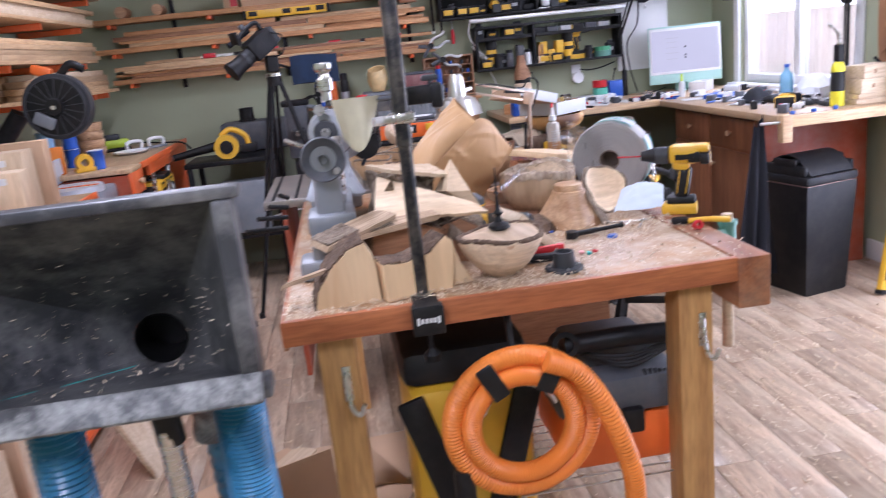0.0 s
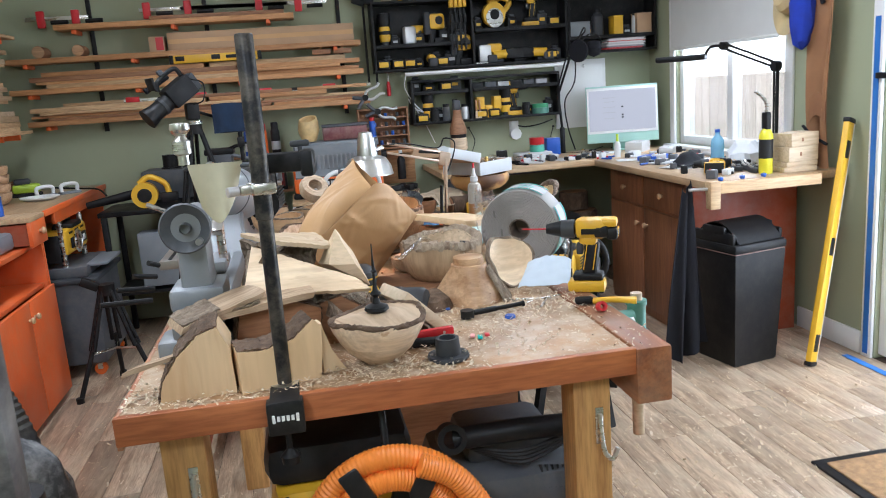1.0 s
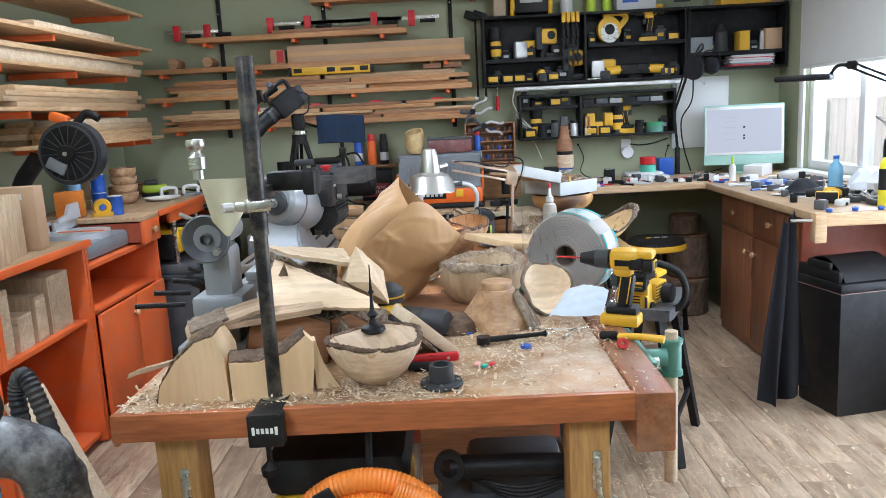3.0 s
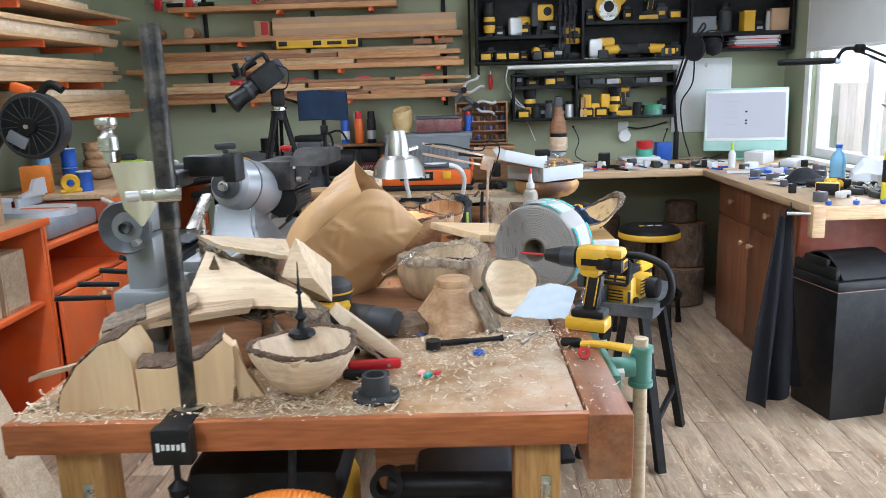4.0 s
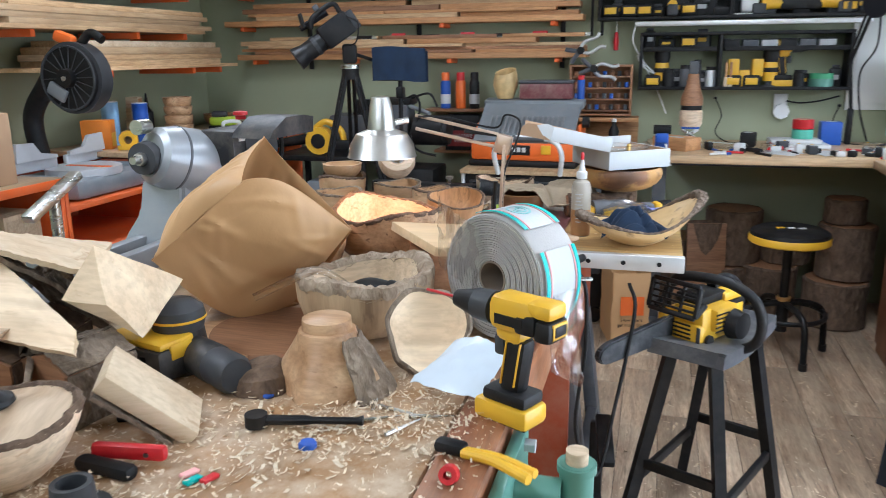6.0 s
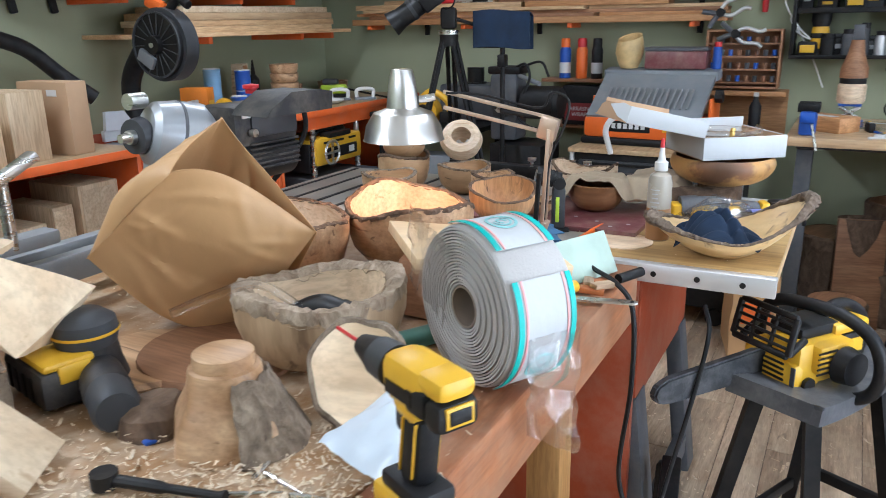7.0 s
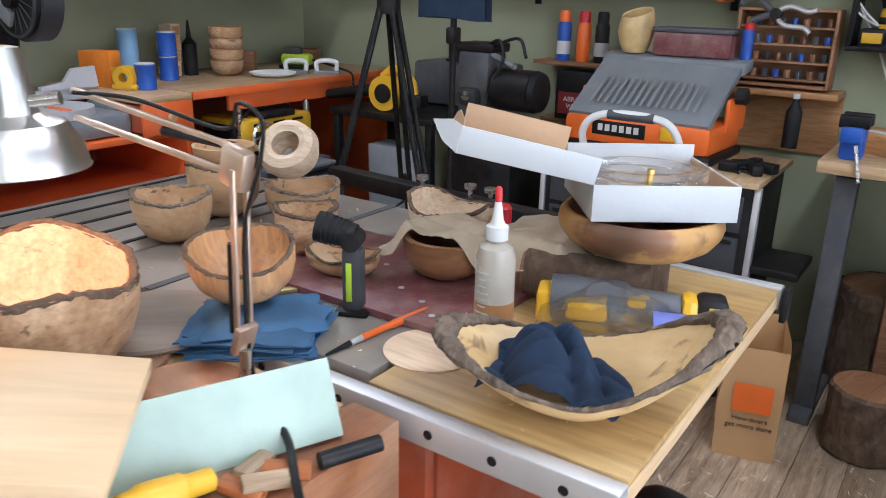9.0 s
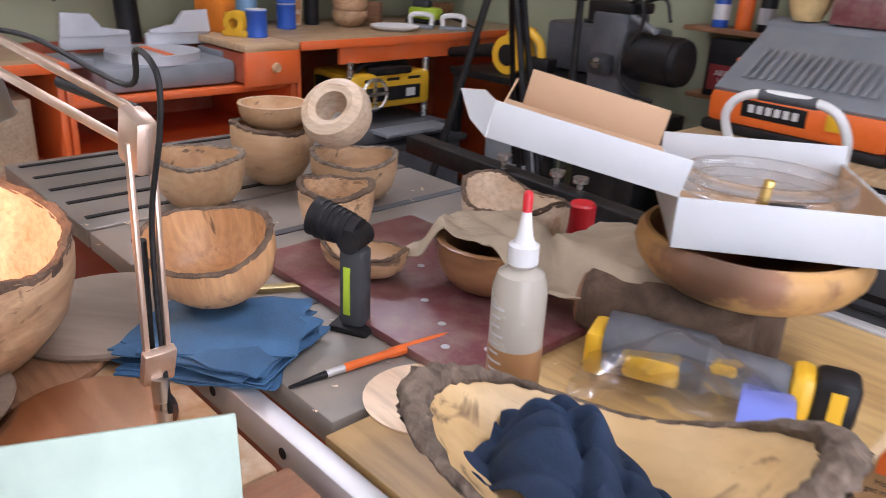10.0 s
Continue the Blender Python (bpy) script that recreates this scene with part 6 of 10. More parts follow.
zb = solo("zip_bag", bm, CLEAR, "clear zip bag lying over a tool", "bag", (1.125, 3.635, BT + 0.03), 22)
bm = bmesh.new()
grid_sheet(bm, 8, 10, lambda u, v: Vector((0.06 + 0.055 * u, -0.055 + 0.11 * v, 0.030 + 0.012 * math.sin(v * 4))), 0.0008)
part("zip_strip", bm, mat("violet_blue_film", (0.16, 0.20, 0.55), 0.3), zb, "blue violet zip strip")

# live edge tray
tray = thing("live_edge_platter", "oval yellow wood tray with thick bark edge", "tray", (1.160, 3.435, BT), 22)


def tray_at(rr, a, under=0.0):
    x, y = 0.182 * rr * math.cos(a), 0.106 * rr * math.sin(a)
    end = abs(math.cos(a)) ** 1.6 * (1.0 if math.cos(a) > 0 else 0.45)
    z = 0.012 + (0.048 + 0.088 * end) * rr ** 2.0 - under
    return Vector((x, y, max(0.0, z)))


for nm, un, m in (("inside", 0.0, CATALPA), ("outside", 0.014, CATALPA)):
    bm = bmesh.new()
    grid_sheet(bm, 16, 64, lambda u, v, un=un: tray_at(0.02 + 0.98 * u, 2 * math.pi * v, un if u < 0.97 else 0))
    bmesh.ops.remove_doubles(bm, verts=bm.verts, dist=0.0003)
    part(nm, bm, m, tray)
bm = bmesh.new()


def tray_rim(u, v):
    a, w = 2 * math.pi * u, 2 * math.pi * v
    p = tray_at(1.015, a)
    k = 0.007 * (0.5 + 1.5 * abs(math.cos(a)) ** 3) * (1 + 0.5 * noise.noise(Vector((14 * math.cos(a), 14 * math.sin(a), v * 4))))
    return p + Vector((math.cos(a) * k * math.cos(w) * 1.3, math.sin(a) * k * math.cos(w), k * math.sin(w) - 0.004))


grid_sheet(bm, 110, 8, tray_rim)
bmesh.ops.remove_doubles(bm, verts=bm.verts, dist=0.0002)
part("bark_rim", bm, bark("tray_bark", (0.07, 0.045, 0.03), (0.27, 0.20, 0.145), 40), tray, "thick grey bark rim", 60)
cloth = bmesh.new()


def rag_at(u, v):
    x, y = -0.095 + 0.19 * u + 0.015 * math.sin(v * 4), -0.060 + 0.125 * v * (1 - 0.3 * abs(u - 0.45))
    d = 2.4 * (u - 0.42) ** 2 + 2.0 * (v - 0.55) ** 2
    ridge = math.sin(9 * u + 5 * v + 2.2 * noise.noise(Vector((u * 2, v * 2, 3)))) * 0.5 + 0.5
    return Vector((x, y, 0.030 + 0.055 * math.exp(-d * 3) + 0.030 * abs(ridge - 0.5) * 2 * math.exp(-d * 0.8) + 0.016 * abs(math.sin(15 * v - 6 * u)) * math.exp(-d) + 0.012 * noise.noise(Vector((u * 5, v * 5, 1)))))


grid_sheet(cloth, 56, 46, rag_at, 0.002)
solo("navy_rag", cloth, NAVY, "crumpled navy cotton rag lying in the tray", "rag", (1.135, 3.42, BT), 8, sharp=80)

# linen over a bowl
bowl("round_bowl", 0.084, 0.082, (0.745, 3.72, BT + 0.014), "brown round bowl under a linen cloth", WALNUT, WALNUT, 0.45, 0.01, 2, 1.0, 0, 0.01, 0.003)
cl2 = bmesh.new()


def linen_at(u, v):
    x, y = -0.125 + 0.36 * u + 0.010 * math.sin(v * 7), -0.112 + 0.14 * u ** 1.5 + 0.27 * v * (1 - 0.25 * u) + 0.006 * math.sin(u * 9)
    d = math.hypot(x + 0.015, y + 0.015)
    over_bowl = 0.108 - 2.0 * max(0, d - 0.080)
    over_log = 0.104 - 1.6 * max(0, 0.06 - x) - 1.5 * max(0, abs(y - 0.10) - 0.06) - 0.9 * max(0, x - 0.20)
    fold = abs(noise.noise(Vector((u * 3.2 + v * 1.5, v * 2.6 - u, 3)))) * 0.036 + abs(noise.noise(Vector((u * 7 - v * 3, v * 6, 6)))) * 0.010
    return Vector((x, y, max(over_bowl, over_log, 0.050) + fold))


grid_sheet(cl2, 64, 48, linen_at, 0.002)
solo("linen_cloth", cl2, LINEN, "rumpled beige linen cloth draped over a bowl", "cloth", (0.760, 3.735, BT), -2, sharp=80)
log = thing("log_offcut", "dark bark log offcut lying on the saw", "log", (1.005, 3.785, BT), 14)
part("bark", rough(C((-0.105, 0, 0.046), (0.12, 0, 0.046), 0.046, n=28), 0.005, 26), BARK_D, log)
part("end_grain", C((-0.112, 0, 0.046), (-0.105, 0, 0.046), 0.040, n=22), CHERRY, log)
fence_b = thing("saw_fence", "black fence rail with clamps behind the saw", "fence", (0.42, 4.16, BT))
part("rail", B((0, 0, 0.02), (0.80, 0.05, 0.045), (0, 0, -4), 0.004), BLACK_METAL, fence_b)
for x in (-0.05, 0.10, 0.16):
    part("knob", spin(bmesh.new(), [(0.006, 0.04), (0.006, 0.06), (0.016, 0.064), (0.016, 0.075), (0, 0.078)], 14, pose(x, -0.01, 0)), STEEL, fence_b)

# ---- north wall lumber shelves ----
rngl = random.Random(11)
SY0, SY1 = 5.86, 6.045


def wall_shelf(z, x0, x1, label="fir shelf board on steel brackets with orange arms"):
    ob = thing("lumber_shelf", label, "shelf", (0, 0, z), group="lumber shelves")
    part("board", B(((x0 + x1) / 2, (SY0 + SY1) / 2, -0.018), (x1 - x0, SY1 - SY0, 0.036), bev=0.003), FIR, ob)
    n = max(2, int((x1 - x0) / 0.75) + 1)
    for k in range(n):
        x = x0 + 0.12 + (x1 - x0 - 0.3) * k / (n - 1)
        part("bracket", B((x, SY0 + 0.10, -0.050), (0.028, 0.17, 0.028), (0, 0, 0), 0.003), ORANGE, ob, "orange wooden bracket")
    return ob


SHELVES = [(2.125, -1.30, 0.28), (1.915, -1.64, 0.73), (1.715, -1.64, 0.735), (1.500, -1.56, 0.765), (2.36, -0.40, 0.95)]
for z, x0, x1 in SHELVES:
    wall_shelf(z, x0, x1)
for x in (-1.1, -0.33, 0.60):
    up = thing("shelf_standard", "black steel shelf upright on the wall", "upright", (x, 6.045, 1.40), group="shelf uprights")
    part("rail", B((0, -0.008, 0.52), (0.03, 0.014, 1.04), bev=0.002), BLACK_METAL, up)
    part("pin", C((0, -0.018, 0.9), (0, -0.03, 0.9), 0.006, n=8), STEEL, up)


def board(x0, x1, y, z, w, h, m=None, rz=0.0, label="planed board stacked on a lumber shelf"):
    m = m or rngl.choice([FIR, PINE, FIR, CHERRY, FIR, CHERRY])
    return solo("lumber_board", B((0, 0, h / 2), (x1 - x0, w, h), bev=0.0015), m, label, "board", ((x0 + x1) / 2, y, z), rz, "stacked lumber")


for z, xa, xb, rows in ((1.715, -1.62, 0.73, 4), (1.500, -1.54, 0.765, 5), (2.125, -0.75, 0.24, 1), (2.36, -0.35, 0.9, 2)):
    zz = z
    for r in range(rows):
        h = rngl.choice((0.018, 0.022, 0.03, 0.026))
        xs = xa + rngl.random() * 0.25
        while xs < xb - 0.35:
            ln = rngl.uniform(0.6, 1.5)
            xe = min(xs + ln, xb - rngl.random() * 0.04)
            board(xs, xe, 5.955 + rngl.uniform(-0.028, 0.012), zz, rngl.uniform(0.13, 0.165), h)
            xs = xe + rngl.uniform(0.01, 0.04)
        zz += h + 0.0008
lv = thing("spirit_level", "yellow box level lying on the lumber", "level", (-0.28, 5.875, 1.825), 0)
part("beam", B((0, 0, 0.03), (0.62, 0.026, 0.06), bev=0.005), YELLOW, lv)
for x in (-0.24, 0.0, 0.24):
    part("vial", boxes(((x, -0.0125, 0.032), (0.06, 0.004, 0.032), (0, 0, 0), 0.008)), BLACK, lv)
part("nameplate", B((0.12, -0.0138, 0.03), (0.10, 0.002, 0.022)), BLACKPRINT, lv)
for x in (-0.297, 0.297):
    part("end_cap", B((x, 0, 0.03), (0.028, 0.03, 0.064), bev=0.005), BLACK, lv)
cbx = thing("long_carton", "long brown cardboard carton on a shelf", "box", (0.05, 5.95, 1.915))
part("carton", B((0, 0, 0.06), (1.28, 0.13, 0.12), bev=0.003), CARDBOARD, cbx)
part("tape", B((0, -0.0658, 0.06), (1.27, 0.0012, 0.03)), KRAFT, cbx)
for x, r in ((-1.42, 0.04), (-1.17, 0.038)):
    lg = thing("short_log", "short round log end on the shelf", "log", (x, 5.93, 1.915 + r), group="short logs")
    part("log", C((0, -0.06, 0), (0, 0.09, 0), r, n=22), CHERRY, lg)
    part("end_grain", C((0, -0.0615, 0), (0, -0.060, 0), r * 0.95, n=22), TURNED, lg)
sbc = thing("small_carton", "small red and white carton on the shelf", "box", (-0.66, 5.92, 1.915))
part("carton", B((0, 0, 0.05), (0.10, 0.10, 0.10), bev=0.002), CARDBOARD, sbc)
part("print", B((0.02, -0.0508, 0.05), (0.05, 0.0012, 0.085)), RED, sbc)
for k, x in enumerate((-0.25, 0.02, -1.28)):
    bcx = thing("bar_clamp", "red bar clamp lying on the upper shelf", "clamp", (x, 5.91, 2.125 + (0.024 if k < 2 else 0)), 0, "bar clamps")
    part("bar", B((0, 0, 0.045), (1.0 if k < 2 else 0.4, 0.008, 0.025), bev=0.001), STEEL, bcx)
    for sx in ((-0.45, 0.30) if k < 2 else (-0.1, 0.12)):
        part("jaw", B((sx, 0, 0.04), (0.05, 0.03, 0.11), bev=0.006), RED, bcx)
        part("handle", C((sx + 0.06, 0, 0.02), (sx + 0.17, 0, 0.02), 0.014, n=12), BLACK, bcx)
for k in range(4):
    bcx = thing("bar_clamp", "red clamp tucked between lumber boards", "clamp", (-0.75 + 0.45 * k, 5.885, 1.585), 0, "bar clamps")
    part("bar", B((0, 0, 0.014), (0.36, 0.008, 0.02)), STEEL, bcx)
    part("jaw", B((-0.12, 0, 0.02), (0.09, 0.025, 0.035), bev=0.005), RED, bcx)
    part("handle", C((0.05, 0, 0.016), (0.15, 0, 0.016), 0.011, n=10), BLACK, bcx)
for x, z in ((0.45, 1.83), (0.60, 1.83)):
    hp = thing("hand_plane", "small dark wood hand plane on lumber", "plane", (x, 5.92, z), 0)
    part("body", B((0, 0, 0.018), (0.13, 0.05, 0.036), bev=0.005), CHERRY, hp)
    part("wedge", B((0.0, 0, 0.05), (0.02, 0.035, 0.05), (0, 25, 0), 0.003), FIR, hp)

# ---- west wall shelves ----
WSX = -1.50


def west_shelf(z, y0, y1):
    ob = thing("lumber_shelf", "pale side shelf on orange brackets holding boards", "shelf", (0, 0, z), group="side lumber shelves")
    part("board", B(((WX0 + WSX) / 2, (y0 + y1) / 2, -0.010), (WSX - WX0 - 0.006, y1 - y0, 0.020), bev=0.002), PINE_Y, ob)
    for y in (y0 + 0.45, y0 + 1.2, y1 - 0.16):
        part("bracket", B(((WX0 + WSX) / 2 - 0.01, y, -0.038), (WSX - WX0 - 0.05, 0.03, 0.035), bev=0.003), ORANGE, ob, "orange wooden bracket")
    return ob


for z, y0, y1, rows, ya, yb in ((2.27, 3.2, 5.62, 0, 0, 0), (2.05, 3.2, 5.72, 1, 4.1, 5.3), (1.865, 3.4, 5.45, 3, 3.6, 5.55), (1.645, 3.6, 5.40, 4, 3.8, 5.50), (1.45, 4.1, 5.76, 4, 4.2, 5.62)):
    west_shelf(z, y0, y1)
    zz = z
    for r in range(rows):
        h = rngl.choice((0.030, 0.036, 0.026))
        s = ya + rngl.random() * 0.2
        e = yb - rngl.random() * 0.2
        for xc in (-1.60, -1.78):
            solo("lumber_board", B((0, 0, h / 2), (0.16, e - s, h), bev=0.0015), rngl.choice([PINE_Y, PINE_Y, CREAM, COUNTER_Y]), "pale board stacked on a side shelf", "board", (xc + rngl.uniform(-0.01, 0.015), (s + e) / 2, zz), 0, "stacked lumber")
        zz += h + 0.0008
rack = thing("ceiling_rack", "black padded pipe rack hung over the shelves", "rack", (-0.95, 4.9, 2.33))
for x in (-0.25, 0.22):
    part("pad", C((x - 0.14, 0, 0), (x + 0.14, 0, 0), 0.022, n=16), BLACK, rack)
    part("hook", tube(bmesh.new(), [(x + 0.15, 0, 0), (x + 0.19, 0, 0.02), (x + 0.19, 0, 0.15), (x + 0.19, 0, 0.39)], 0.010, 10), STEEL, rack)
solo("rough_plank", B((0, 0, 0.012), (0.62, 0.25, 0.024), bev=0.002), PINE, "pale plank stored on the ceiling rack", "board", (-0.95, 4.98, 2.353), 12)

# ---- black tool shelves ----
BY = 5.86


def tool_rack(name, x0, x1, z0, z1, dividers, shelves, label, closed=False):
    ob = thing(name, label, "shelf", (0, 0, 0))
    d, yc = 6.045 - BY, (6.045 + BY) / 2
    for z in (z0 + 0.009, z1 - 0.009):
        part("deck", B(((x0 + x1) / 2, yc, z), (x1 - x0, d, 0.018), bev=0.002), BLACK_METAL, ob)
    for x in (x0 + 0.009, x1 - 0.009, *dividers):
        part("upright", B((x, yc, (z0 + z1) / 2), (0.018, d - 0.004, z1 - z0 - 0.038), bev=0.002), BLACK_METAL, ob)
    if closed:
        part("back_panel", B(((x0 + x1) / 2, 6.038, (z0 + z1) / 2), (x1 - x0 - 0.04, 0.010, z1 - z0 - 0.04)), BLACK_METAL, ob)
    for xa, xb, z in shelves:
        part("shelf", B(((xa + xb) / 2, yc, z), (xb - xa - 0.022, d - 0.006, 0.015), bev=0.002), BLACK_METAL, ob)
        part("lip", B(((xa + xb) / 2, BY + 0.006, z + 0.012), (xb - xa - 0.024, 0.008, 0.012)), BLACK_METAL, ob)
    return ob


tool_rack("tool_rack", 0.82, 2.29, 1.672, 2.165, (1.56,), ((0.83, 1.55, 1.845), (1.57, 2.28, 1.925)), "black wall rack full of yellow power tools", True)
tool_rack("tool_rack", 2.295, 3.005, 1.715, 2.165, (), ((2.30, 3.0, 1.825),), "black wall rack with books and bottles", True)
tool_rack("tool_rack", 1.07, 2.21, 1.275, 1.60, (1.52,), ((1.08, 1.51, 1.50), (1.53, 2.20, 1.50)), "lower black wall rack with tools and tape")
strip = thing("strip_light", "slim white strip light fitting under the rack", "light", (1.66, BY + 0.01, 1.648))
part("housing", B((0, 0, 0), (1.25, 0.035, 0.028), bev=0.006), ALU, strip)
part("cord", tube(bmesh.new(), [(-0.62, 0, 0), (-0.63, 0.02, -0.10), (-0.56, 0.05, -0.22), (-0.50, 0.06, -0.28), (-0.57, 0.06, -0.24), (-0.60, 0.08, -0.18), (-0.50, 0.09, -0.34), (-0.42, 0.10, -0.52)], 0.004, 8), WHITE_PAINT, strip)


def tool(kind, at, rz=0.0, s=1.0):
    """Small yellow workshop tools on the racks."""
    if kind == "drill":
        return drill("cordless_drill", at, rz, "yellow cordless drill on the black rack", "tools on the racks", bit=False, s=s)
    lab = {"saw": "yellow circular saw on the black rack", "router": "yellow trim router with black base", "battery": "black and yellow battery pack", "sander": "yellow detail sander on the rack", "jig": "silver and yellow jigsaw on the rack", "nailer": "yellow nailer standing on the rack"}[kind]
    ob = thing({"saw": "circular_saw", "router": "trim_router", "battery": "battery_pack", "sander": "detail_sander", "jig": "jigsaw", "nailer": "nail_gun"}[kind], lab, "power tool", at, rz, "tools on the racks")
    if kind == "saw":
        part("shoe", B((0, 0, 0.006), (0.22, 0.11, 0.006), bev=0.001), STEEL, ob)
        part("guard", C((0, -0.03, 0.085), (0, 0.01, 0.085), 0.072, n=26), YELLOW, ob)
        part("hub", C((0, -0.036, 0.085), (0, -0.030, 0.085), 0.030, n=20), BLACK, ob)
        part("lower_guard", C((0, -0.034, 0.066), (0, -0.028, 0.066), 0.056, n=24), STEEL, ob)
        part("motor", C((0.02, 0.01, 0.09), (0.02, 0.075, 0.09), 0.042, n=20), BLACK, ob)
        part("handle", tube(bmesh.new(), [(0.05, 0, 0.08), (0.11, 0, 0.15), (0.06, 0, 0.18), (-0.03, 0, 0.155)], 0.017, 10), YELLOW, ob)
    elif kind == "router":
        part("base", spin(bmesh.new(), [(0, 0), (0.045, 0), (0.045, 0.008), (0.02, 0.014), (0.02, 0.03)], 22), CHARCOAL, ob)
        part("motor", spin(bmesh.new(), [(0.03, 0.03), (0.034, 0.06), (0.034, 0.10), (0.03, 0.115), (0, 0.12)], 22), YELLOW, ob)
        part("band", spin(bmesh.new(), [(0.0345, 0.07), (0.0355, 0.072), (0.0355, 0.088), (0.0345, 0.09)], 22), BLACK, ob)
        part("cap", spin(bmesh.new(), [(0.032, 0.115), (0.038, 0.14), (0.036, 0.19), (0, 0.195)], 20), BLACK, ob)
    elif kind == "battery":
        part("case", B((0, 0, 0.03), (0.075, 0.10, 0.055), bev=0.010), BLACK, ob)
        part("label", boxes(((0, -0.0505, 0.03), (0.055, 0.004, 0.03), (0, 0, 0), 0.001)), YELLOW, ob)
    elif kind == "sander":
        part("body", tube(bmesh.new(), [(-0.09, 0, 0.045), (0, 0, 0.05), (0.09, 0, 0.045)], [0.026, 0.03, 0.024], 14), YELLOW, ob)
        part("grip", boxes(((0.05, 0, 0.05), (0.12, 0.062, 0.062), (0, 0, 0), 0.014)), BLACK, ob)
        part("head", B((-0.10, 0, 0.025), (0.06, 0.06, 0.048), bev=0.008), CHARCOAL, ob)
    elif kind == "jig":
        part("shoe", B((0, 0, 0.005), (0.13, 0.06, 0.006)), STEEL, ob)
        part("body", boxes(((0, 0, 0.06), (0.08, 0.055, 0.10), (0, 0, 0), 0.014)), ALU, ob)
        part("handle", boxes(((0.06, 0, 0.09), (0.10, 0.04, 0.05), (0, 0, 0), 0.016)), YELLOW, ob)
    else:
        part("magazine", B((0.0, 0, 0.05), (0.035, 0.03, 0.10), (0, 12, 0), 0.005), BLACK, ob)
        part("body", boxes(((0.03, 0, 0.13), (0.10, 0.06, 0.09), (0, 0, 0), 0.018)), YELLOW, ob)
        part("head", boxes(((-0.03, 0, 0.12), (0.04, 0.05, 0.13), (0, 0, 0), 0.012)), CHARCOAL, ob)
        part("foot", B((0.05, 0, 0.02), (0.09, 0.06, 0.036), bev=0.008), BLACK, ob)
        part("side_cap", C((0.04, -0.034, 0.135), (0.04, -0.030, 0.135), 0.024, n=16), BLACK, ob)
    return ob


RY = 5.945
for kind, x, z, rz in (("router", 0.92, 1.853, 0), ("jig", 1.10, 1.853, 20), ("nailer", 1.27, 1.853, 10), ("battery", 0.89, 1.69, 0), ("battery", 0.99, 1.69, 10), ("battery", 1.09, 1.69, -6), ("sander", 1.24, 1.69, 90), ("battery", 1.33, 1.69, 0), ("nailer", 1.46, 1.69, 0),
                       ("saw", 1.74, 1.933, 8), ("drill", 2.02, 1.933, 170), ("battery", 2.20, 1.933, 0), ("jig", 1.66, 1.69, 0), ("sander", 1.83, 1.69, 5), ("sander", 2.03, 1.69, 170), ("battery", 2.17, 1.69, 0),
                       ("battery", 1.60, 1.285, 0), ("battery", 1.70, 1.285, 0), ("drill", 1.88, 1.285, 0), ("router", 1.80, 1.285, 0), ("battery", 1.15, 1.285, 0), ("router", 1.20, 1.285, 0), ("battery", 1.34, 1.508, 0)):
    tool(kind, (x, RY, z), rz).scale = (1.22, 1.0, 1.25)
for k, x in enumerate((1.73, 1.60, 1.66)):
    bx = thing("tool_case", "yellow plastic case on the lower rack", "case", (x, RY + 0.01, 1.285 + (0.063 if k < 2 else 0.0)), 0, "yellow cases")
    part("case", B((0, 0, 0.05), (0.06, 0.09, 0.10), bev=0.006), YELLOW, bx)
for k in range(4):
    qc = thing("quick_clamp", "black clamp with yellow head hung on the rack", "clamp", (1.40 + 0.033 * k, BY - 0.012, 1.80), 0, "hanging clamps")
    part("bar", B((0, 0, 0.18), (0.012, 0.010, 0.36)), BLACK_METAL, qc)
    part("head", B((0, -0.012, 0.33), (0.026, 0.05, 0.07), bev=0.006), YELLOW, qc)
    part("grip", B((0, -0.01, 0.22), (0.022, 0.035, 0.06), bev=0.006), BLACK, qc)
gt = thing("tape_roll", "roll of green masking tape on the lower rack", "tape", (2.07, 5.93, 1.285))
part("roll", spin(bmesh.new(), [(0.038, 0), (0.065, 0), (0.065, 0.05), (0.038, 0.05), (0.038, 0)], 28), GREEN, gt)
part("roll", spin(bmesh.new(), [(0.038, 0.051), (0.062, 0.051), (0.062, 0.08), (0.038, 0.08), (0.038, 0.051)], 28), mat("green_tape", (0.06, 0.30, 0.14), 0.6), gt)
for k, (x, m) in enumerate(((1.56, FIR), (1.585, CHERRY))):
    br = thing("paint_brush", "paint brush standing on the lower rack", "brush", (x, 5.90, 1.285), 0)
    part("bristles", B((0, 0, 0.03), (0.022, 0.012, 0.06)), CREAM, br)
    part("handle", B((0, 0, 0.10), (0.014, 0.010, 0.09), bev=0.004), m, br)
for k in range(6):
    bx = thing("small_parts_box", "dark parts box on the upper shelf", "box", (1.58 + 0.10 * k, 5.95, 1.508), 0, "small parts boxes")
    part("box", B((0, 0, 0.022), (0.085, 0.10, 0.044), bev=0.004), (BLACK, DARKGREY, GREYPRINT)[k % 3], bx)
    part("lid", B((0, 0, 0.047), (0.088, 0.103, 0.006), bev=0.002), BLACK, bx)
for k in range(14):
    mg = thing("magazine", "thin magazine in a flat stack", "magazine", (2.76 + rngl.uniform(-0.02, 0.02), 5.95, 1.728 + 0.006 * k), rngl.uniform(-3, 3), "stack of magazines")
    part("page_block", B((0, 0, 0.0027), (0.30, 0.15, 0.0052)), rngl.choice([PAPER, RED, GREYPRINT, PINK, MIDGREY, PAPER]), mg)
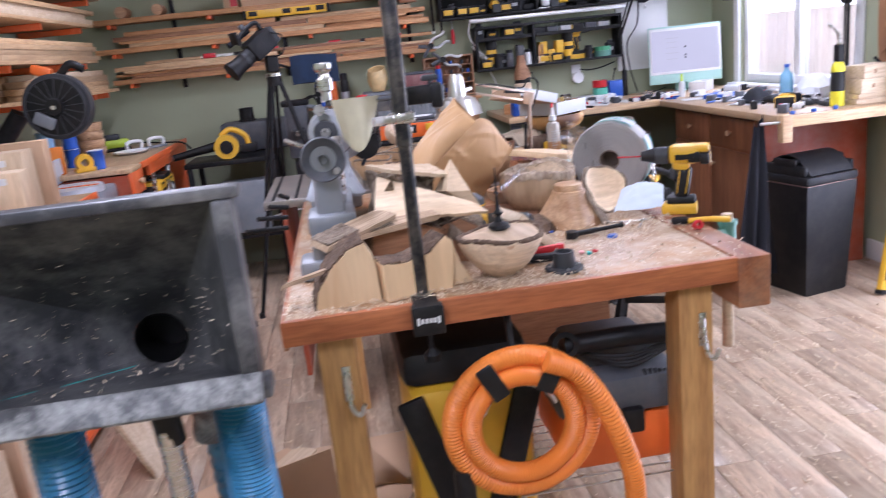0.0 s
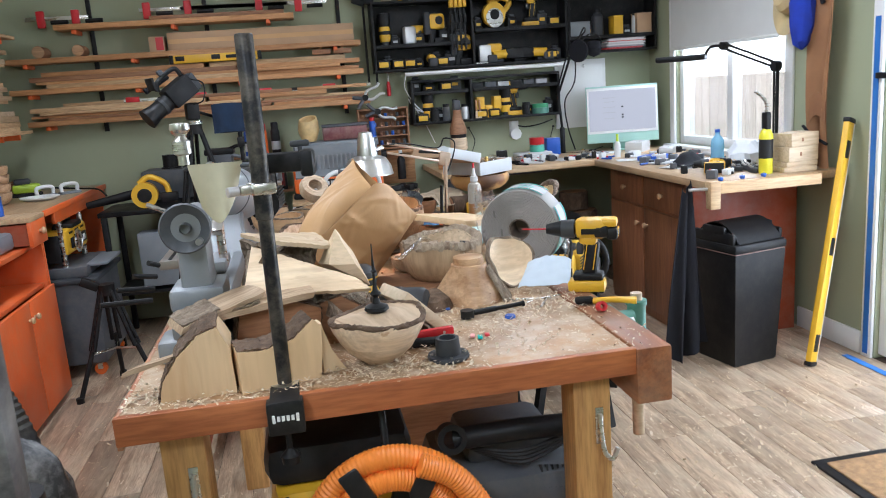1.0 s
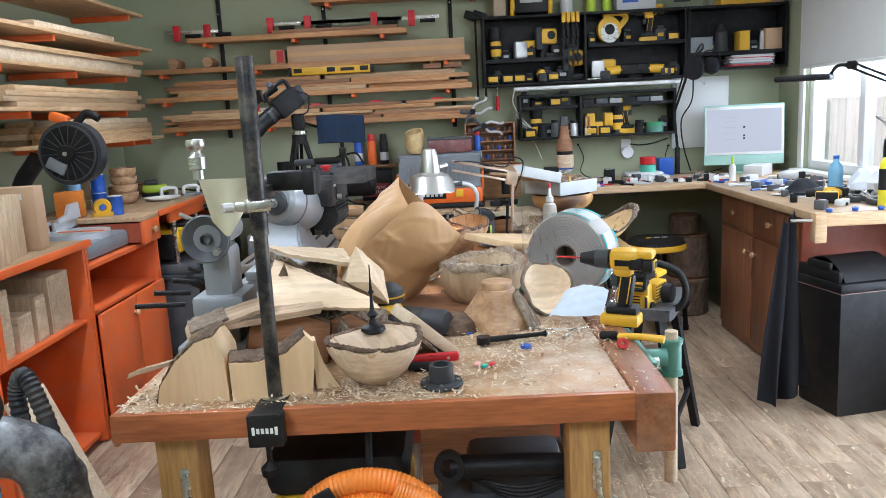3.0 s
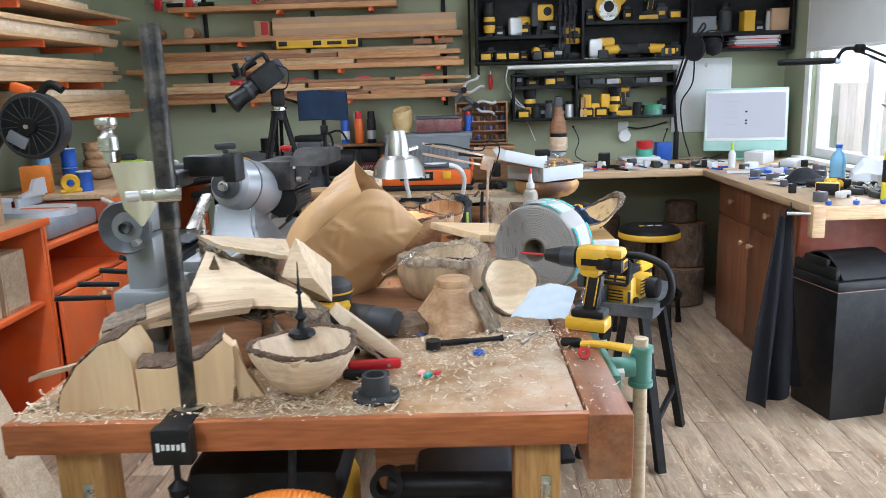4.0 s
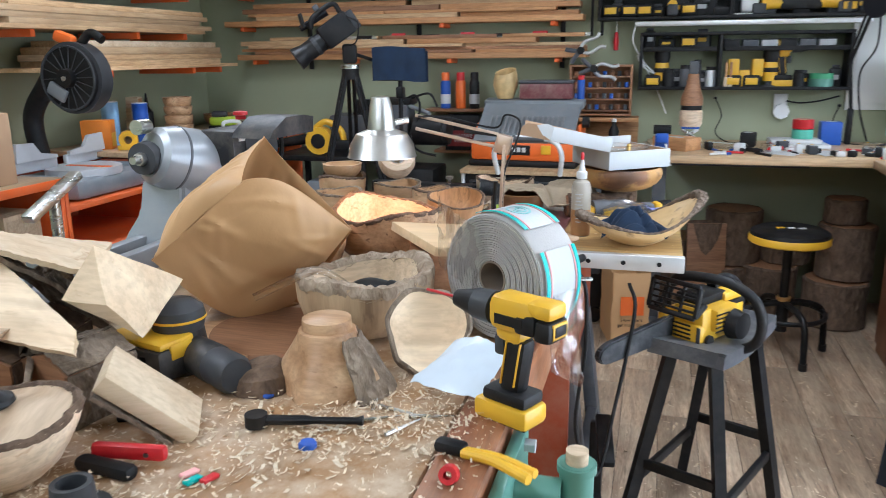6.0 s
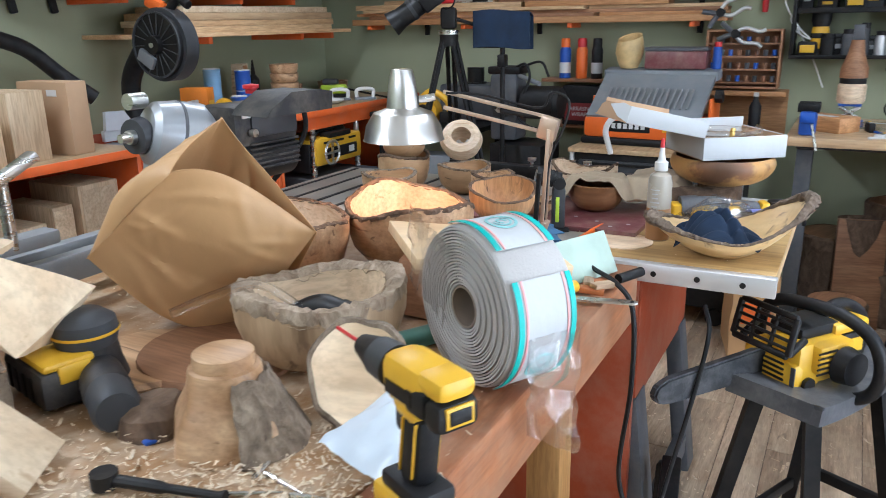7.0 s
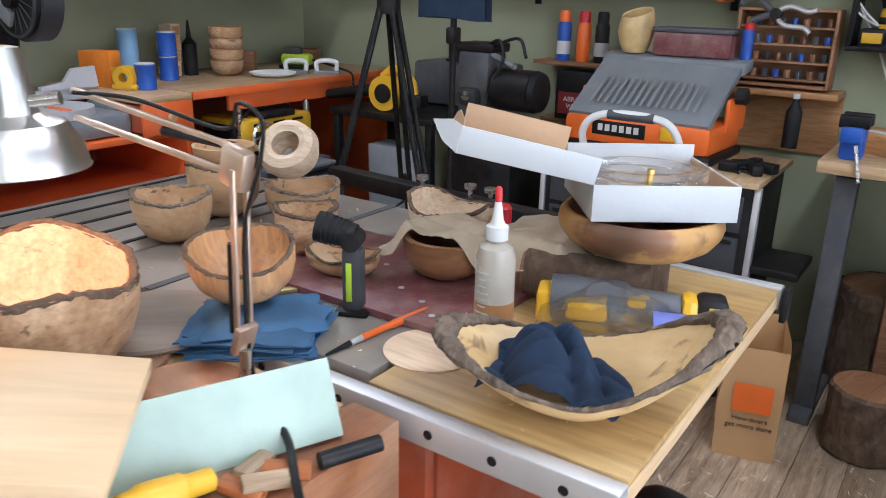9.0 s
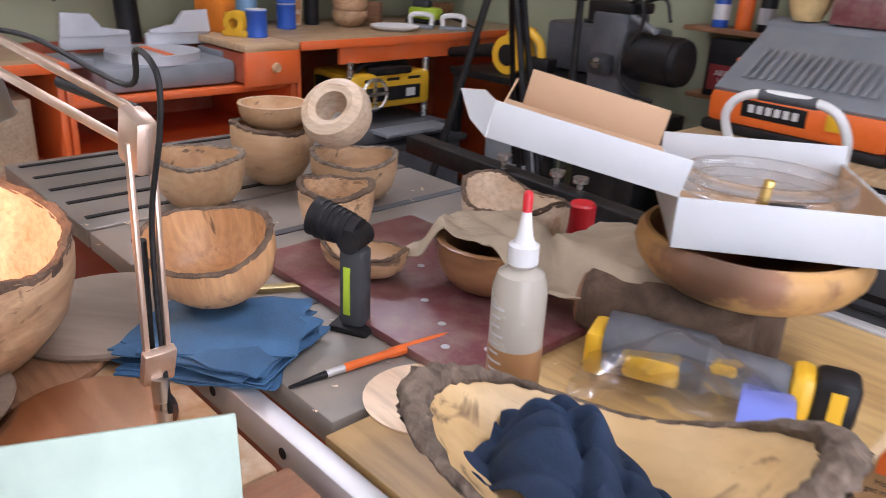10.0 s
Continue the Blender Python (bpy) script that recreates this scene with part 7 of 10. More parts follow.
for x, r, h, m, lab in ((2.56, 0.045, 0.20, CHARCOAL, "dark thermos bottle on the rack"), (2.86, 0.02, 0.16, PAPER, "white plastic bottle on the rack")):
    bt = thing("bottle", lab, "bottle", (x, 5.95, 1.833))
    part("body", spin(bmesh.new(), [(0, 0), (r, 0), (r, h * 0.75), (r * 0.6, h * 0.86), (r * 0.6, h), (0, h)], 20), m, bt)
    part("cap", spin(bmesh.new(), [(r * 0.66, h * 0.9), (r * 0.66, h * 1.02), (0, h * 1.02)], 16), BLACK, bt)
for x, w, h, m, lab in ((2.71, 0.075, 0.14, YELLOW, "yellow tin on the rack"), (2.92, 0.12, 0.15, CARDBOARD, "brown cardboard box on the rack"), (2.40, 0.16, 0.11, MIDGREY, "grey parts organiser on the rack")):
    bt = thing("storage_box", lab, "box", (x, 5.95, 1.833))
    part("body", B((0, 0, h / 2), (w, 0.11, h), bev=0.004), m, bt)
    part("lid", B((0, 0, h + 0.004), (w + 0.004, 0.114, 0.008), bev=0.002), m, bt)
# on top of the rack
rd = thing("site_radio", "black and yellow site radio on the rack", "radio", (1.18, 5.95, 2.165))
part("body", B((0, 0, 0.10), (0.30, 0.14, 0.17), bev=0.02), BLACK, rd)
part("face", B((0, -0.0705, 0.11), (0.16, 0.004, 0.05), bev=0.001), GREYPRINT, rd)
for sx in (-0.135, 0.135):
    part("bumper", tube(bmesh.new(), [(sx, -0.05, 0.0), (sx, -0.08, 0.10), (sx, -0.05, 0.20)], 0.016, 10), YELLOW, rd)
for x, w, h, m, lab, nm in ((1.62, 0.07, 0.16, LIME, "lime green bottle on the rack", "bottle"), (1.73, 0.06, 0.15, LIME, "lime green spray bottle on the rack", "bottle"), (1.93, 0.28, 0.17, WHITEBOARD, "white retail carton with blue print", "carton"), (2.30, 0.30, 0.12, CLEAR, "clear lidded storage tub", "storage_tub"), (2.72, 0.38, 0.15, YELLOW, "yellow tool case on the rack", "tool_case"), (1.44, 0.09, 0.14, PAPER, "white bottle on the rack", "bottle"), (2.93, 0.10, 0.15, CARDBOARD, "brown carton on the rack", "carton")):
    bt = thing(nm, lab, nm.split("_")[-1], (x, 5.95, 2.165))
    if nm == "bottle":
        part("body", spin(bmesh.new(), [(0, 0), (w / 2, 0), (w / 2, h * 0.7), (w / 4, h * 0.85), (w / 5, h), (0, h)], 18), m, bt)
        part("cap", spin(bmesh.new(), [(w / 4, h), (w / 4, h + 0.03), (0, h + 0.03)], 14), BLACK, bt)
    else:
        part("body", B((0, 0, h / 2), (w, 0.13, h), bev=0.006), m, bt)
        part("lid", B((0, 0, h + 0.006), (w + 0.006, 0.136, 0.012), bev=0.003), BLACK if m == YELLOW else m, bt)
        part("print", B((-w * 0.15, -0.0662, h * 0.5), (w * 0.4, 0.002, h * 0.4)), BLUE if m == WHITEBOARD else BLACKPRINT, bt)
gl = thing("work_glove", "pale work glove propped on the rack", "glove", (0.96, 5.95, 2.165))
part("palm", B((0, 0, 0.07), (0.10, 0.05, 0.13), bev=0.02), LINEN, gl)
for k in range(4):
    part("finger", C((-0.035 + 0.024 * k, 0, 0.13), (-0.04 + 0.026 * k, 0, 0.19), 0.011, n=10), LINEN, gl)
for x, rzz in ((0.78, -60), (0.84, -30)):
    qh = thing("quick_clamp", "black bar clamp hung beside the rack", "clamp", (x, 5.98, 1.62), 0, "hanging clamps")
    part("bar", B((0, 0, 0.28), (0.016, 0.012, 0.62)), BLACK_METAL, qh)
    part("jaw", B((-0.03, -0.01, 0.57), (0.10, 0.03, 0.06), (0, 20, 0), 0.012), BLACK, qh)
for x, z, rr in ((0.72, 1.50, -25), (0.80, 1.40, 10)):
    sc = thing("spring_clamp", "silver and black spring clamp hanging on the wall", "clamp", (x, 5.86, z), 0, rx=0, ry=rr)
    for s in (-1, 1):
        part("arm", tube(bmesh.new(), [(0, 0, 0), (0.05, 0, 0.035 * s), (0.12, 0, 0.03 * s), (0.15, 0, 0.045 * s)], 0.010, 10), ALU, sc)
        part("grip", tube(bmesh.new(), [(0, 0, 0), (-0.05, 0, 0.03 * s), (-0.07, 0, 0.045 * s)], 0.013, 10), DARKGREY, sc)
    part("pivot", C((0.01, -0.018, 0), (0.01, 0.018, 0), 0.022, n=16), BLACK, sc)
sd = thing("screwdriver", "red handled screwdriver hung on the wall", "screwdriver", (0.925, 6.01, 1.50))
part("handle", spin(bmesh.new(), [(0, 0), (0.014, 0.004), (0.016, 0.05), (0.012, 0.10), (0.007, 0.11)], 16), RED, sd)
part("shaft", C((0, 0, 0.11), (0, 0, 0.20), 0.004, n=8), STEEL, sd)
og = thing("drawer_organiser", "dark wall organiser with rows of small drawers", "organiser", (0.85, 5.93, 1.12))
part("frame", boxes(((0, 0.05, 0.15), (0.37, 0.012, 0.30), (0, 0, 0), 0), ((-0.18, 0, 0.15), (0.012, 0.11, 0.30), (0, 0, 0), 0.002), ((0.18, 0, 0.15), (0.012, 0.11, 0.30), (0, 0, 0), 0.002), ((0, 0, 0.006), (0.348, 0.11, 0.012), (0, 0, 0), 0.002), ((0, 0, 0.294), (0.348, 0.11, 0.012), (0, 0, 0), 0.002)), CHERRY, og)
for r in range(4):
    part("shelf", B((0, -0.01, 0.03 + 0.066 * r), (0.344, 0.08, 0.008)), CHERRY, og)
    for c in range(8):
        part("bottle", C((-0.15 + 0.043 * c, -0.015, 0.0345 + 0.066 * r), (-0.15 + 0.043 * c, -0.015, 0.065 + 0.066 * r), 0.012, n=8), (CHARCOAL, BROWN_CAB, DARKGREY, BLUE, CHERRY)[(r * 3 + c) % 5], og)
ws = thing("wall_ledge", "plywood wall ledge under the organiser", "shelf", (0.86, 5.95, 1.085))
part("ledge", B((0, 0, 0.012), (0.44, 0.18, 0.024), bev=0.002), FIR, ws)
part("back", B((0, 0.085, -0.12), (0.44, 0.012, 0.24)), FIR, ws)
blb = thing("bottle", "black bottle on the lower ledge", "bottle", (0.945, 5.80, 0.90))
part("body", spin(bmesh.new(), [(0, 0), (0.03, 0), (0.03, 0.14), (0.012, 0.175), (0.012, 0.19), (0, 0.19)], 20), BLACK, blb)
part("cap", C((0, 0, 0.19), (0, 0, 0.21), 0.013, n=14), PAPER, blb)
sl2 = thing("wall_ledge", "narrow ledge carrying spray cans", "shelf", (-0.05, 5.95, 1.135))
part("ledge", B((0, 0, 0.009), (0.40, 0.16, 0.018), bev=0.002), CHERRY, sl2)
for x, c1, c2 in ((-0.13, BLUE, REDORANGE), (-0.03, REDORANGE, RED), (0.06, BLACK, BLACK)):
    sp = thing("spray_can", "spray can standing on the narrow ledge", "spray can", (x, 5.94, 1.153), 0, "spray cans")
    part("can", spin(bmesh.new(), [(0, 0), (0.031, 0), (0.032, 0.004), (0.032, 0.16), (0.026, 0.175)], 22), c1, sp)
    part("cap", spin(bmesh.new(), [(0.026, 0.172), (0.026, 0.215), (0.022, 0.225), (0, 0.225)], 18), c2, sp)
    part("label", spin(bmesh.new(), [(0.0325, 0.03), (0.0325, 0.09)], 22), (PAPER, REDORANGE, GREYPRINT)[int(x > -0.1) + int(x > 0)], sp)
aw = thing("abrasive_carton", "black and maroon abrasive wraps carton", "carton", (0.0, 5.90, 0.895), 0)
part("carton", B((0, 0, 0.11), (0.22, 0.10, 0.22), bev=0.003), BLACK, aw)
part("print", B((0, -0.0508, 0.075), (0.19, 0.0012, 0.10)), mat("maroon_print", (0.20, 0.02, 0.02), 0.6), aw)
text_mesh("ABRASIVE", 0.032, PAPER, aw, (0, -0.0520, 0.092), (90, 0, 0))
text_mesh("WRAPS", 0.032, PAPER, aw, (0, -0.0520, 0.060), (90, 0, 0))
low = thing("wall_ledge", "low ledge under the abrasive carton", "shelf", (-0.02, 5.95, 0.875))
part("ledge", B((0, 0, 0.009), (0.34, 0.18, 0.018), bev=0.002), CHERRY, low)

# panel, outlet, monitor
pn = tagged(thing("breaker_panel", "white painted electrical panel door on the wall", "panel", (2.44, 6.04, 1.165)), kind="structure")
part("frame", B((0, 0, 0.25), (0.42, 0.016, 0.52), bev=0.003), WHITE_PAINT, pn)
part("door", B((0.0, -0.012, 0.25), (0.36, 0.012, 0.44), bev=0.003), WHITE_PAINT, pn)
part("latch", C((0.02, -0.018, 0.46), (0.02, -0.028, 0.46), 0.012, n=14), STEEL, pn)
ou = tagged(thing("wall_outlet", "white wall outlet with a round plug-in device", "outlet", (1.885, 6.044, 1.165)), kind="structure")
part("plate", B((0, 0, 0.02), (0.075, 0.008, 0.12), bev=0.003), WHITE_PAINT, ou)
part("plug_device", C((0.005, -0.005, -0.02), (0.005, -0.04, -0.02), 0.045, n=8), WHITE_PAINT, ou)
part("cable", tube(bmesh.new(), [(0.03, -0.01, 0.04), (0.10, -0.02, 0.03), (0.20, -0.02, 0.04), (0.31, -0.02, 0.07)], 0.005, 8), BLACK, ou)
mon = thing("computer", "mint green all-in-one computer on the counter", "computer", (2.68, 5.80, KZ), -12)
part("housing", B((0, 0, 0.275), (0.547, 0.012, 0.43), (-4, 0, 0), 0.005), MINT, mon)
part("bezel", B((0, -0.0085, 0.305), (0.535, 0.004, 0.345), (-4, 0, 0), 0.001), WHITE_PAINT, mon)
scr = part("screen", B((0, -0.0115, 0.305), (0.505, 0.002, 0.305), (-4, 0, 0)), SCREEN, mon, "lit white screen")
for z, w in ((0.40, 0.10), (0.37, 0.08), (0.33, 0.09), (0.29, 0.10), (0.245, 0.08)):
    part("text_bar", B((-0.10, -0.0134 + (z - 0.305) * 0.07, z), (w, 0.001, 0.004), (-4, 0, 0)), GREYPRINT, scr)
for z in (0.33, 0.27, 0.25):
    part("icon", B((0.0, -0.0134 + (z - 0.305) * 0.07, z), (0.014, 0.001, 0.012), (-4, 0, 0)), BLACKPRINT, scr)
part("stand", boxes(((0, 0.04, 0.07), (0.13, 0.006, 0.14), (20, 0, 0), 0.001), ((0, 0.03, 0.003), (0.13, 0.13, 0.006), (0, 0, 0), 0.001)), MINT, mon)

# ---- things on the east counter ----
jack = thing("turned_stand", "turned wood and copper piece on a blue lift stand", "stand", (1.375, 5.74, KZ))
part("lift_plate", boxes(((0, 0, 0.012), (0.13, 0.10, 0.024), (0, 0, 0), 0.003)), BLUE, jack)
part("lift_plate", boxes(((0, 0, 0.10), (0.10, 0.09, 0.010), (0, 0, 0), 0.002)), BLUE, jack)
for s in (-1, 1):
    part("lift_arm", boxes(((0, 0.03 * s, 0.06), (0.11, 0.008, 0.014), (0, 35, 0), 0.002), ((0, 0.03 * s, 0.06), (0.11, 0.008, 0.014), (0, -35, 0), 0.002)), STEEL, jack)
part("wood_band", spin(bmesh.new(), [(0, 0.106), (0.055, 0.106), (0.063, 0.12), (0.063, 0.19), (0.055, 0.20), (0, 0.20)], 28), TURNED_P, jack)
part("black_band", spin(bmesh.new(), [(0.058, 0.20), (0.058, 0.225), (0, 0.225)], 24), BLACK, jack)
part("funnel", spin(bmesh.new(), [(0.062, 0.226), (0.060, 0.27), (0.036, 0.34), (0.028, 0.40), (0, 0.40)], 26), CHERRY, jack, "brown wood funnel")
part("cap", B((0, 0, 0.435), (0.05, 0.05, 0.07), bev=0.006), DARKGREY, jack)
bv = thing("bench_vise", "small blue bench vise on the counter edge", "vise", (1.22, 5.34, KZ))
part("body", boxes(((0, 0, 0.05), (0.07, 0.08, 0.10), (0, 0, 0), 0.012), ((0, -0.06, 0.085), (0.065, 0.04, 0.05), (0, 0, 0), 0.008)), BLUE, bv)
part("jaw", boxes(((0, 0.03, 0.125), (0.09, 0.03, 0.04), (0, 0, 0), 0.005), ((0, -0.045, 0.125), (0.09, 0.03, 0.04), (0, 0, 0), 0.005)), BLACK_METAL, bv)
part("handle", C((0.02, -0.10, 0.06), (0.05, -0.13, -0.05), 0.006, n=10), STEEL, bv)
for x, y, w, d, h, m, nm, lab in ((2.14, 5.90, 0.11, 0.09, 0.13, BLUE, "blue_carton", "blue retail carton standing on the counter"), (1.69, 5.72, 0.08, 0.08, 0.08, BLACK, "black_box", "small black box on the counter"), (1.30, 5.52, 0.22, 0.14, 0.07, FIR, "wood_box", "shallow wood box on the counter"),
                              (1.95, 5.72, 0.30, 0.18, 0.025, PAPER, "paper_stack", "stack of white padded packets"), (1.93, 5.73, 0.26, 0.16, 0.022, PAPER, "paper_stack", "white packet on the stack"), (1.55, 5.62, 0.24, 0.10, 0.03, CLEAR, "blister_pack", "clear blister pack of tools"), (2.70, 5.58, 0.20, 0.13, 0.075, PAPER, "white_device", "white device box on the counter"), (2.40, 5.60, 0.26, 0.16, 0.012, PAPER, "paper_stack", "loose papers on the counter"),
                              (2.78, 5.25, 0.18, 0.10, 0.05, ALU, "silver_device", "low silver device on the counter"), (2.52, 4.95, 0.20, 0.13, 0.03, BLUE, "blue_case", "flat blue plastic case"), (2.50, 4.72, 0.26, 0.12, 0.012, GREYPRINT, "notebook", "grey notebook on the counter"), (2.68, 4.62, 0.16, 0.24, 0.014, DARKGREY, "cutting_mat", "dark mat on the counter")):
    zz = KZ + (0.026 if lab.startswith("white packet") else 0)
    ob = thing(nm, lab, nm.split("_")[-1], (x, y, zz), 0 if nm == "blue_carton" else 60 * (x - 1.9))
    part("body", B((0, 0, h / 2), (w, d, h), bev=min(0.006, h * 0.3)), m, ob)
    part("mark", B((0, -d * 0.2, h + 0.0004), (w * 0.5, d * 0.3, 0.0012)), GREYPRINT if m == PAPER else PAPER, ob)
for z, m, lab in ((0.022, mat("green_print_tape", (0.10, 0.42, 0.30), 0.5), "green roll of tape"), (0.077, RED, "red roll of tape on another roll")):
    tp = thing("tape_roll", lab, "tape", (1.97, 5.74, KZ + 0.026 + z), 0)
    part("roll", spin(bmesh.new(), [(0.03, 0), (0.055, 0), (0.055, 0.05), (0.03, 0.05), (0.03, 0)], 28), m, tp)
    part("core", spin(bmesh.new(), [(0.027, 0.001), (0.0295, 0.001), (0.0295, 0.049), (0.027, 0.049), (0.027, 0.001)], 28), CARDBOARD, tp)
for x, y, m, lab in ((1.62, 5.47, BLACK, "black handled tool on the counter"), (1.80, 5.50, RED, "red and black marker on the counter"), (1.70, 5.42, BLACK, "black tool on the counter edge"), (2.62, 4.42, RED, "red handled tool on the counter"), (2.55, 4.30, BLACK, "black handled tool on the counter"), (2.80, 4.50, BLACK, "black tool on the counter"), (2.86, 4.85, ALU, "silver tool on the counter")):
    tt = thing("hand_tool", lab, "tool", (x, y, KZ), 360 * ((x * 7.3 + y) % 1), "tools on the counter")
    part("handle", tube(bmesh.new(), [(-0.07, 0, 0.013), (0, 0, 0.015), (0.05, 0, 0.013)], [0.012, 0.014, 0.010], 10), m, tt)
    part("blade", B((0.09, 0, 0.010), (0.09, 0.016, 0.004), bev=0.001), STEEL, tt)
gbt = thing("spray_bottle", "small clear bottle with green cap", "bottle", (2.42, 5.30, KZ))
part("body", spin(bmesh.new(), [(0, 0), (0.022, 0), (0.022, 0.09), (0.01, 0.11), (0, 0.11)], 18), PAPER, gbt)
part("cap", C((0, 0, 0.11), (0, 0, 0.16), 0.009, n=12), LIME, gbt)
wb = thing("water_bottle", "clear blue water bottle among clutter", "bottle", (2.58, 4.25, KZ))
WATER = mat("blue_clear_plastic", (0.20, 0.42, 0.60), 0.15, var=0.1)
part("body", spin(bmesh.new(), [(0, 0), (0.036, 0), (0.038, 0.06), (0.035, 0.09), (0.038, 0.12), (0.034, 0.16), (0.013, 0.19), (0.013, 0.205)], 24), WATER, wb)
part("cap", C((0, 0, 0.202), (0, 0, 0.22), 0.015, n=16), BLUE, wb)
drill("cordless_drill", (2.40, 3.98, KZ + 0.034), 150, "yellow and black drill lying on the counter", "", 88, 0, False)
for k in range(16):
    a = rngl.random() * 6.28
    x, y = 2.66 + 0.16 * math.cos(a) * rngl.random(), 4.02 + 0.16 * math.sin(a) * rngl.random()
    ob = thing("tool_attachment", "dark plastic tool attachment in a heap", "attachment", (x, y, KZ), rngl.random() * 180, "heap of attachments")
    part("body", boxes(((0, 0, 0.016), (rngl.uniform(0.05, 0.09), 0.03, 0.03), (rngl.uniform(-10, 10), rngl.uniform(-15, 0), 0), 0.008)), rngl.choice([BLACK, CHARCOAL, DARKGREY]), ob)
    part("pin", C((0, 0, 0.025), (0.02, 0.02, 0.045), 0.006, n=8), STEEL, ob)
bm = spin(bmesh.new(), [(0, 0.13), (0.05, 0.12), (0.10, 0.07), (0.11, 0.02), (0.08, 0.0), (0, 0)], 22)
solo("plastic_bag", rough(bm, 0.035, 14), mat("white_film", (0.72, 0.72, 0.73), 0.3, var=0.05), "crumpled white plastic bag on the counter", "bag", (2.78, 4.30, KZ), sharp=20)
bm = bmesh.new()
grid_sheet(bm, 12, 10, lambda u, v: Vector((-0.14 + 0.28 * u, -0.07 + 0.14 * v, 0.02 + 0.07 * math.sin(u * 3.1) * math.sin(v * 3.1) + 0.01 * noise.noise(Vector((u * 5, v * 5, 8))))), 0.002)
solo("leather_glove", bm, BLACKCLOTH, "dark crumpled glove on the counter", "glove", (2.50, 4.45, KZ), 40)
gtch = thing("gas_torch", "yellow gas cylinder torch standing on the counter", "torch", (2.62, 3.84, KZ))
part("cylinder", spin(bmesh.new(), [(0, 0), (0.033, 0), (0.035, 0.006), (0.035, 0.20), (0.025, 0.225), (0.012, 0.235)], 24), mat("safety_yellow", (0.75, 0.68, 0.03), 0.35), gtch)
part("label", spin(bmesh.new(), [(0.0355, 0.08), (0.0355, 0.18)], 24), BLACKPRINT, gtch, "black label band")
part("head", B((0, 0, 0.275), (0.03, 0.05, 0.09), bev=0.008), BLACK, gtch)
part("tube", tube(bmesh.new(), [(0, 0, 0.31), (0, 0, 0.36), (-0.02, 0.01, 0.40), (-0.05, 0.03, 0.43)], 0.008, 10), STEEL, gtch)
for k in range(4):
    wbx = thing("wooden_box", "small plain maple box in a stack", "box", (2.78 + 0.004 * k, 3.84, KZ + (0, 0.028, 0.056, 0.132)[k]), 4 * k, "stacked maple boxes")
    h = (0.027, 0.027, 0.075, 0.07)[k]
    part("box", B((0, 0, h / 2), (0.19, 0.13, h), bev=0.003), CREAM, wbx)
    if k > 1:
        part("catch", B((-0.02, -0.0658, h / 2), (0.012, 0.003, 0.02), bev=0.001), CHERRY, wbx)
ml = thing("magnifier_lamp", "black swing arm magnifier lamp clamped to the counter", "lamp", (2.92, 4.20, KZ))
J = Vector((-0.12, 0.36, 0.69))
part("clamp", B((0, 0, 0.03), (0.05, 0.06, 0.06), bev=0.008), BLACK_METAL, ml)
part("post", C((0, 0, 0.05), (0, 0, 0.54), 0.010, n=12), BLACK_METAL, ml)
part("post", C((0.0, 0.03, 0.05), (0, 0.03, 0.54), 0.006, n=10), BLACK_METAL, ml)
part("joint", C((-0.02, 0.015, 0.55), (0.02, 0.015, 0.55), 0.03, n=18), BLACK_METAL, ml)
for dz in (0, 0.03):
    part("arm", C((0, 0.015, 0.54 + dz), J + Vector((0, 0, dz - 0.015)), 0.007, n=10), BLACK_METAL, ml)
part("joint", C(J + Vector((-0.02, 0, 0)), J + Vector((0.02, 0, 0)), 0.024, n=16), BLACK_METAL, ml)
part("neck", tube(bmesh.new(), [J, J + Vector((-0.05, 0.06, 0.0)), J + Vector((-0.07, 0.10, -0.05))], 0.010, 10), BLACK_METAL, ml)
part("head", B(J + Vector((-0.17, 0.20, -0.055)), (0.30, 0.17, 0.035), (0, 0, -35), 0.012), BLACK_METAL, ml, "black rectangular lamp head")
mc = thing("microphone", "black foam microphone on a folding arm", "microphone", (2.24, 5.93, KZ))
part("arm", C((0, 0, 0.20), (-0.04, -0.05, 0.45), 0.010, n=10), BLACK_METAL, mc)
part("arm", C((-0.04, -0.05, 0.45), (0.02, -0.28, 0.82), 0.009, n=10), BLACK_METAL, mc)
part("arm", C((-0.05, -0.03, 0.45), (0.0, -0.26, 0.84), 0.006, n=10), BLACK_METAL, mc)
part("bracket", B((0, 0.0, 0.10), (0.03, 0.04, 0.20), bev=0.005), BLACK_METAL, mc)
part("pop_filter", C((-0.07, -0.58, 0.745), (-0.055, -0.57, 0.745), 0.075, n=28), BLACKCLOTH, mc)
part("foam_ball", spin(bmesh.new(), [(0, -0.06), (0.04, -0.045), (0.055, 0), (0.04, 0.045), (0, 0.06)], 22, pose(0.07, -0.52, 0.76)), BLACKCLOTH, mc)
part("gooseneck", tube(bmesh.new(), [(0.02, -0.28, 0.82), (0.05, -0.40, 0.88), (0.0, -0.52, 0.90), (-0.06, -0.56, 0.82)], 0.006, 8), BLACK, mc)
part("shock_mount", tube(bmesh.new(), [(0.07 + 0.07 * math.cos(k * 0.9), -0.50 + 0.02 * (k % 2), 0.80 + 0.06 * math.sin(k * 0.9)) for k in range(15)], 0.004, 8), BLACK, mc)
part("cable", tube(bmesh.new(), [(0.02, -0.28, 0.82), (0.06, -0.15, 0.55), (0.02, -0.03, 0.40), (0.04, -0.02, 0.20), (0.10, 0.0, 0.02)], 0.005, 8), BLACK, mc)

# ---- small clutter of the racks and the east counter ----
rc = random.Random(77)


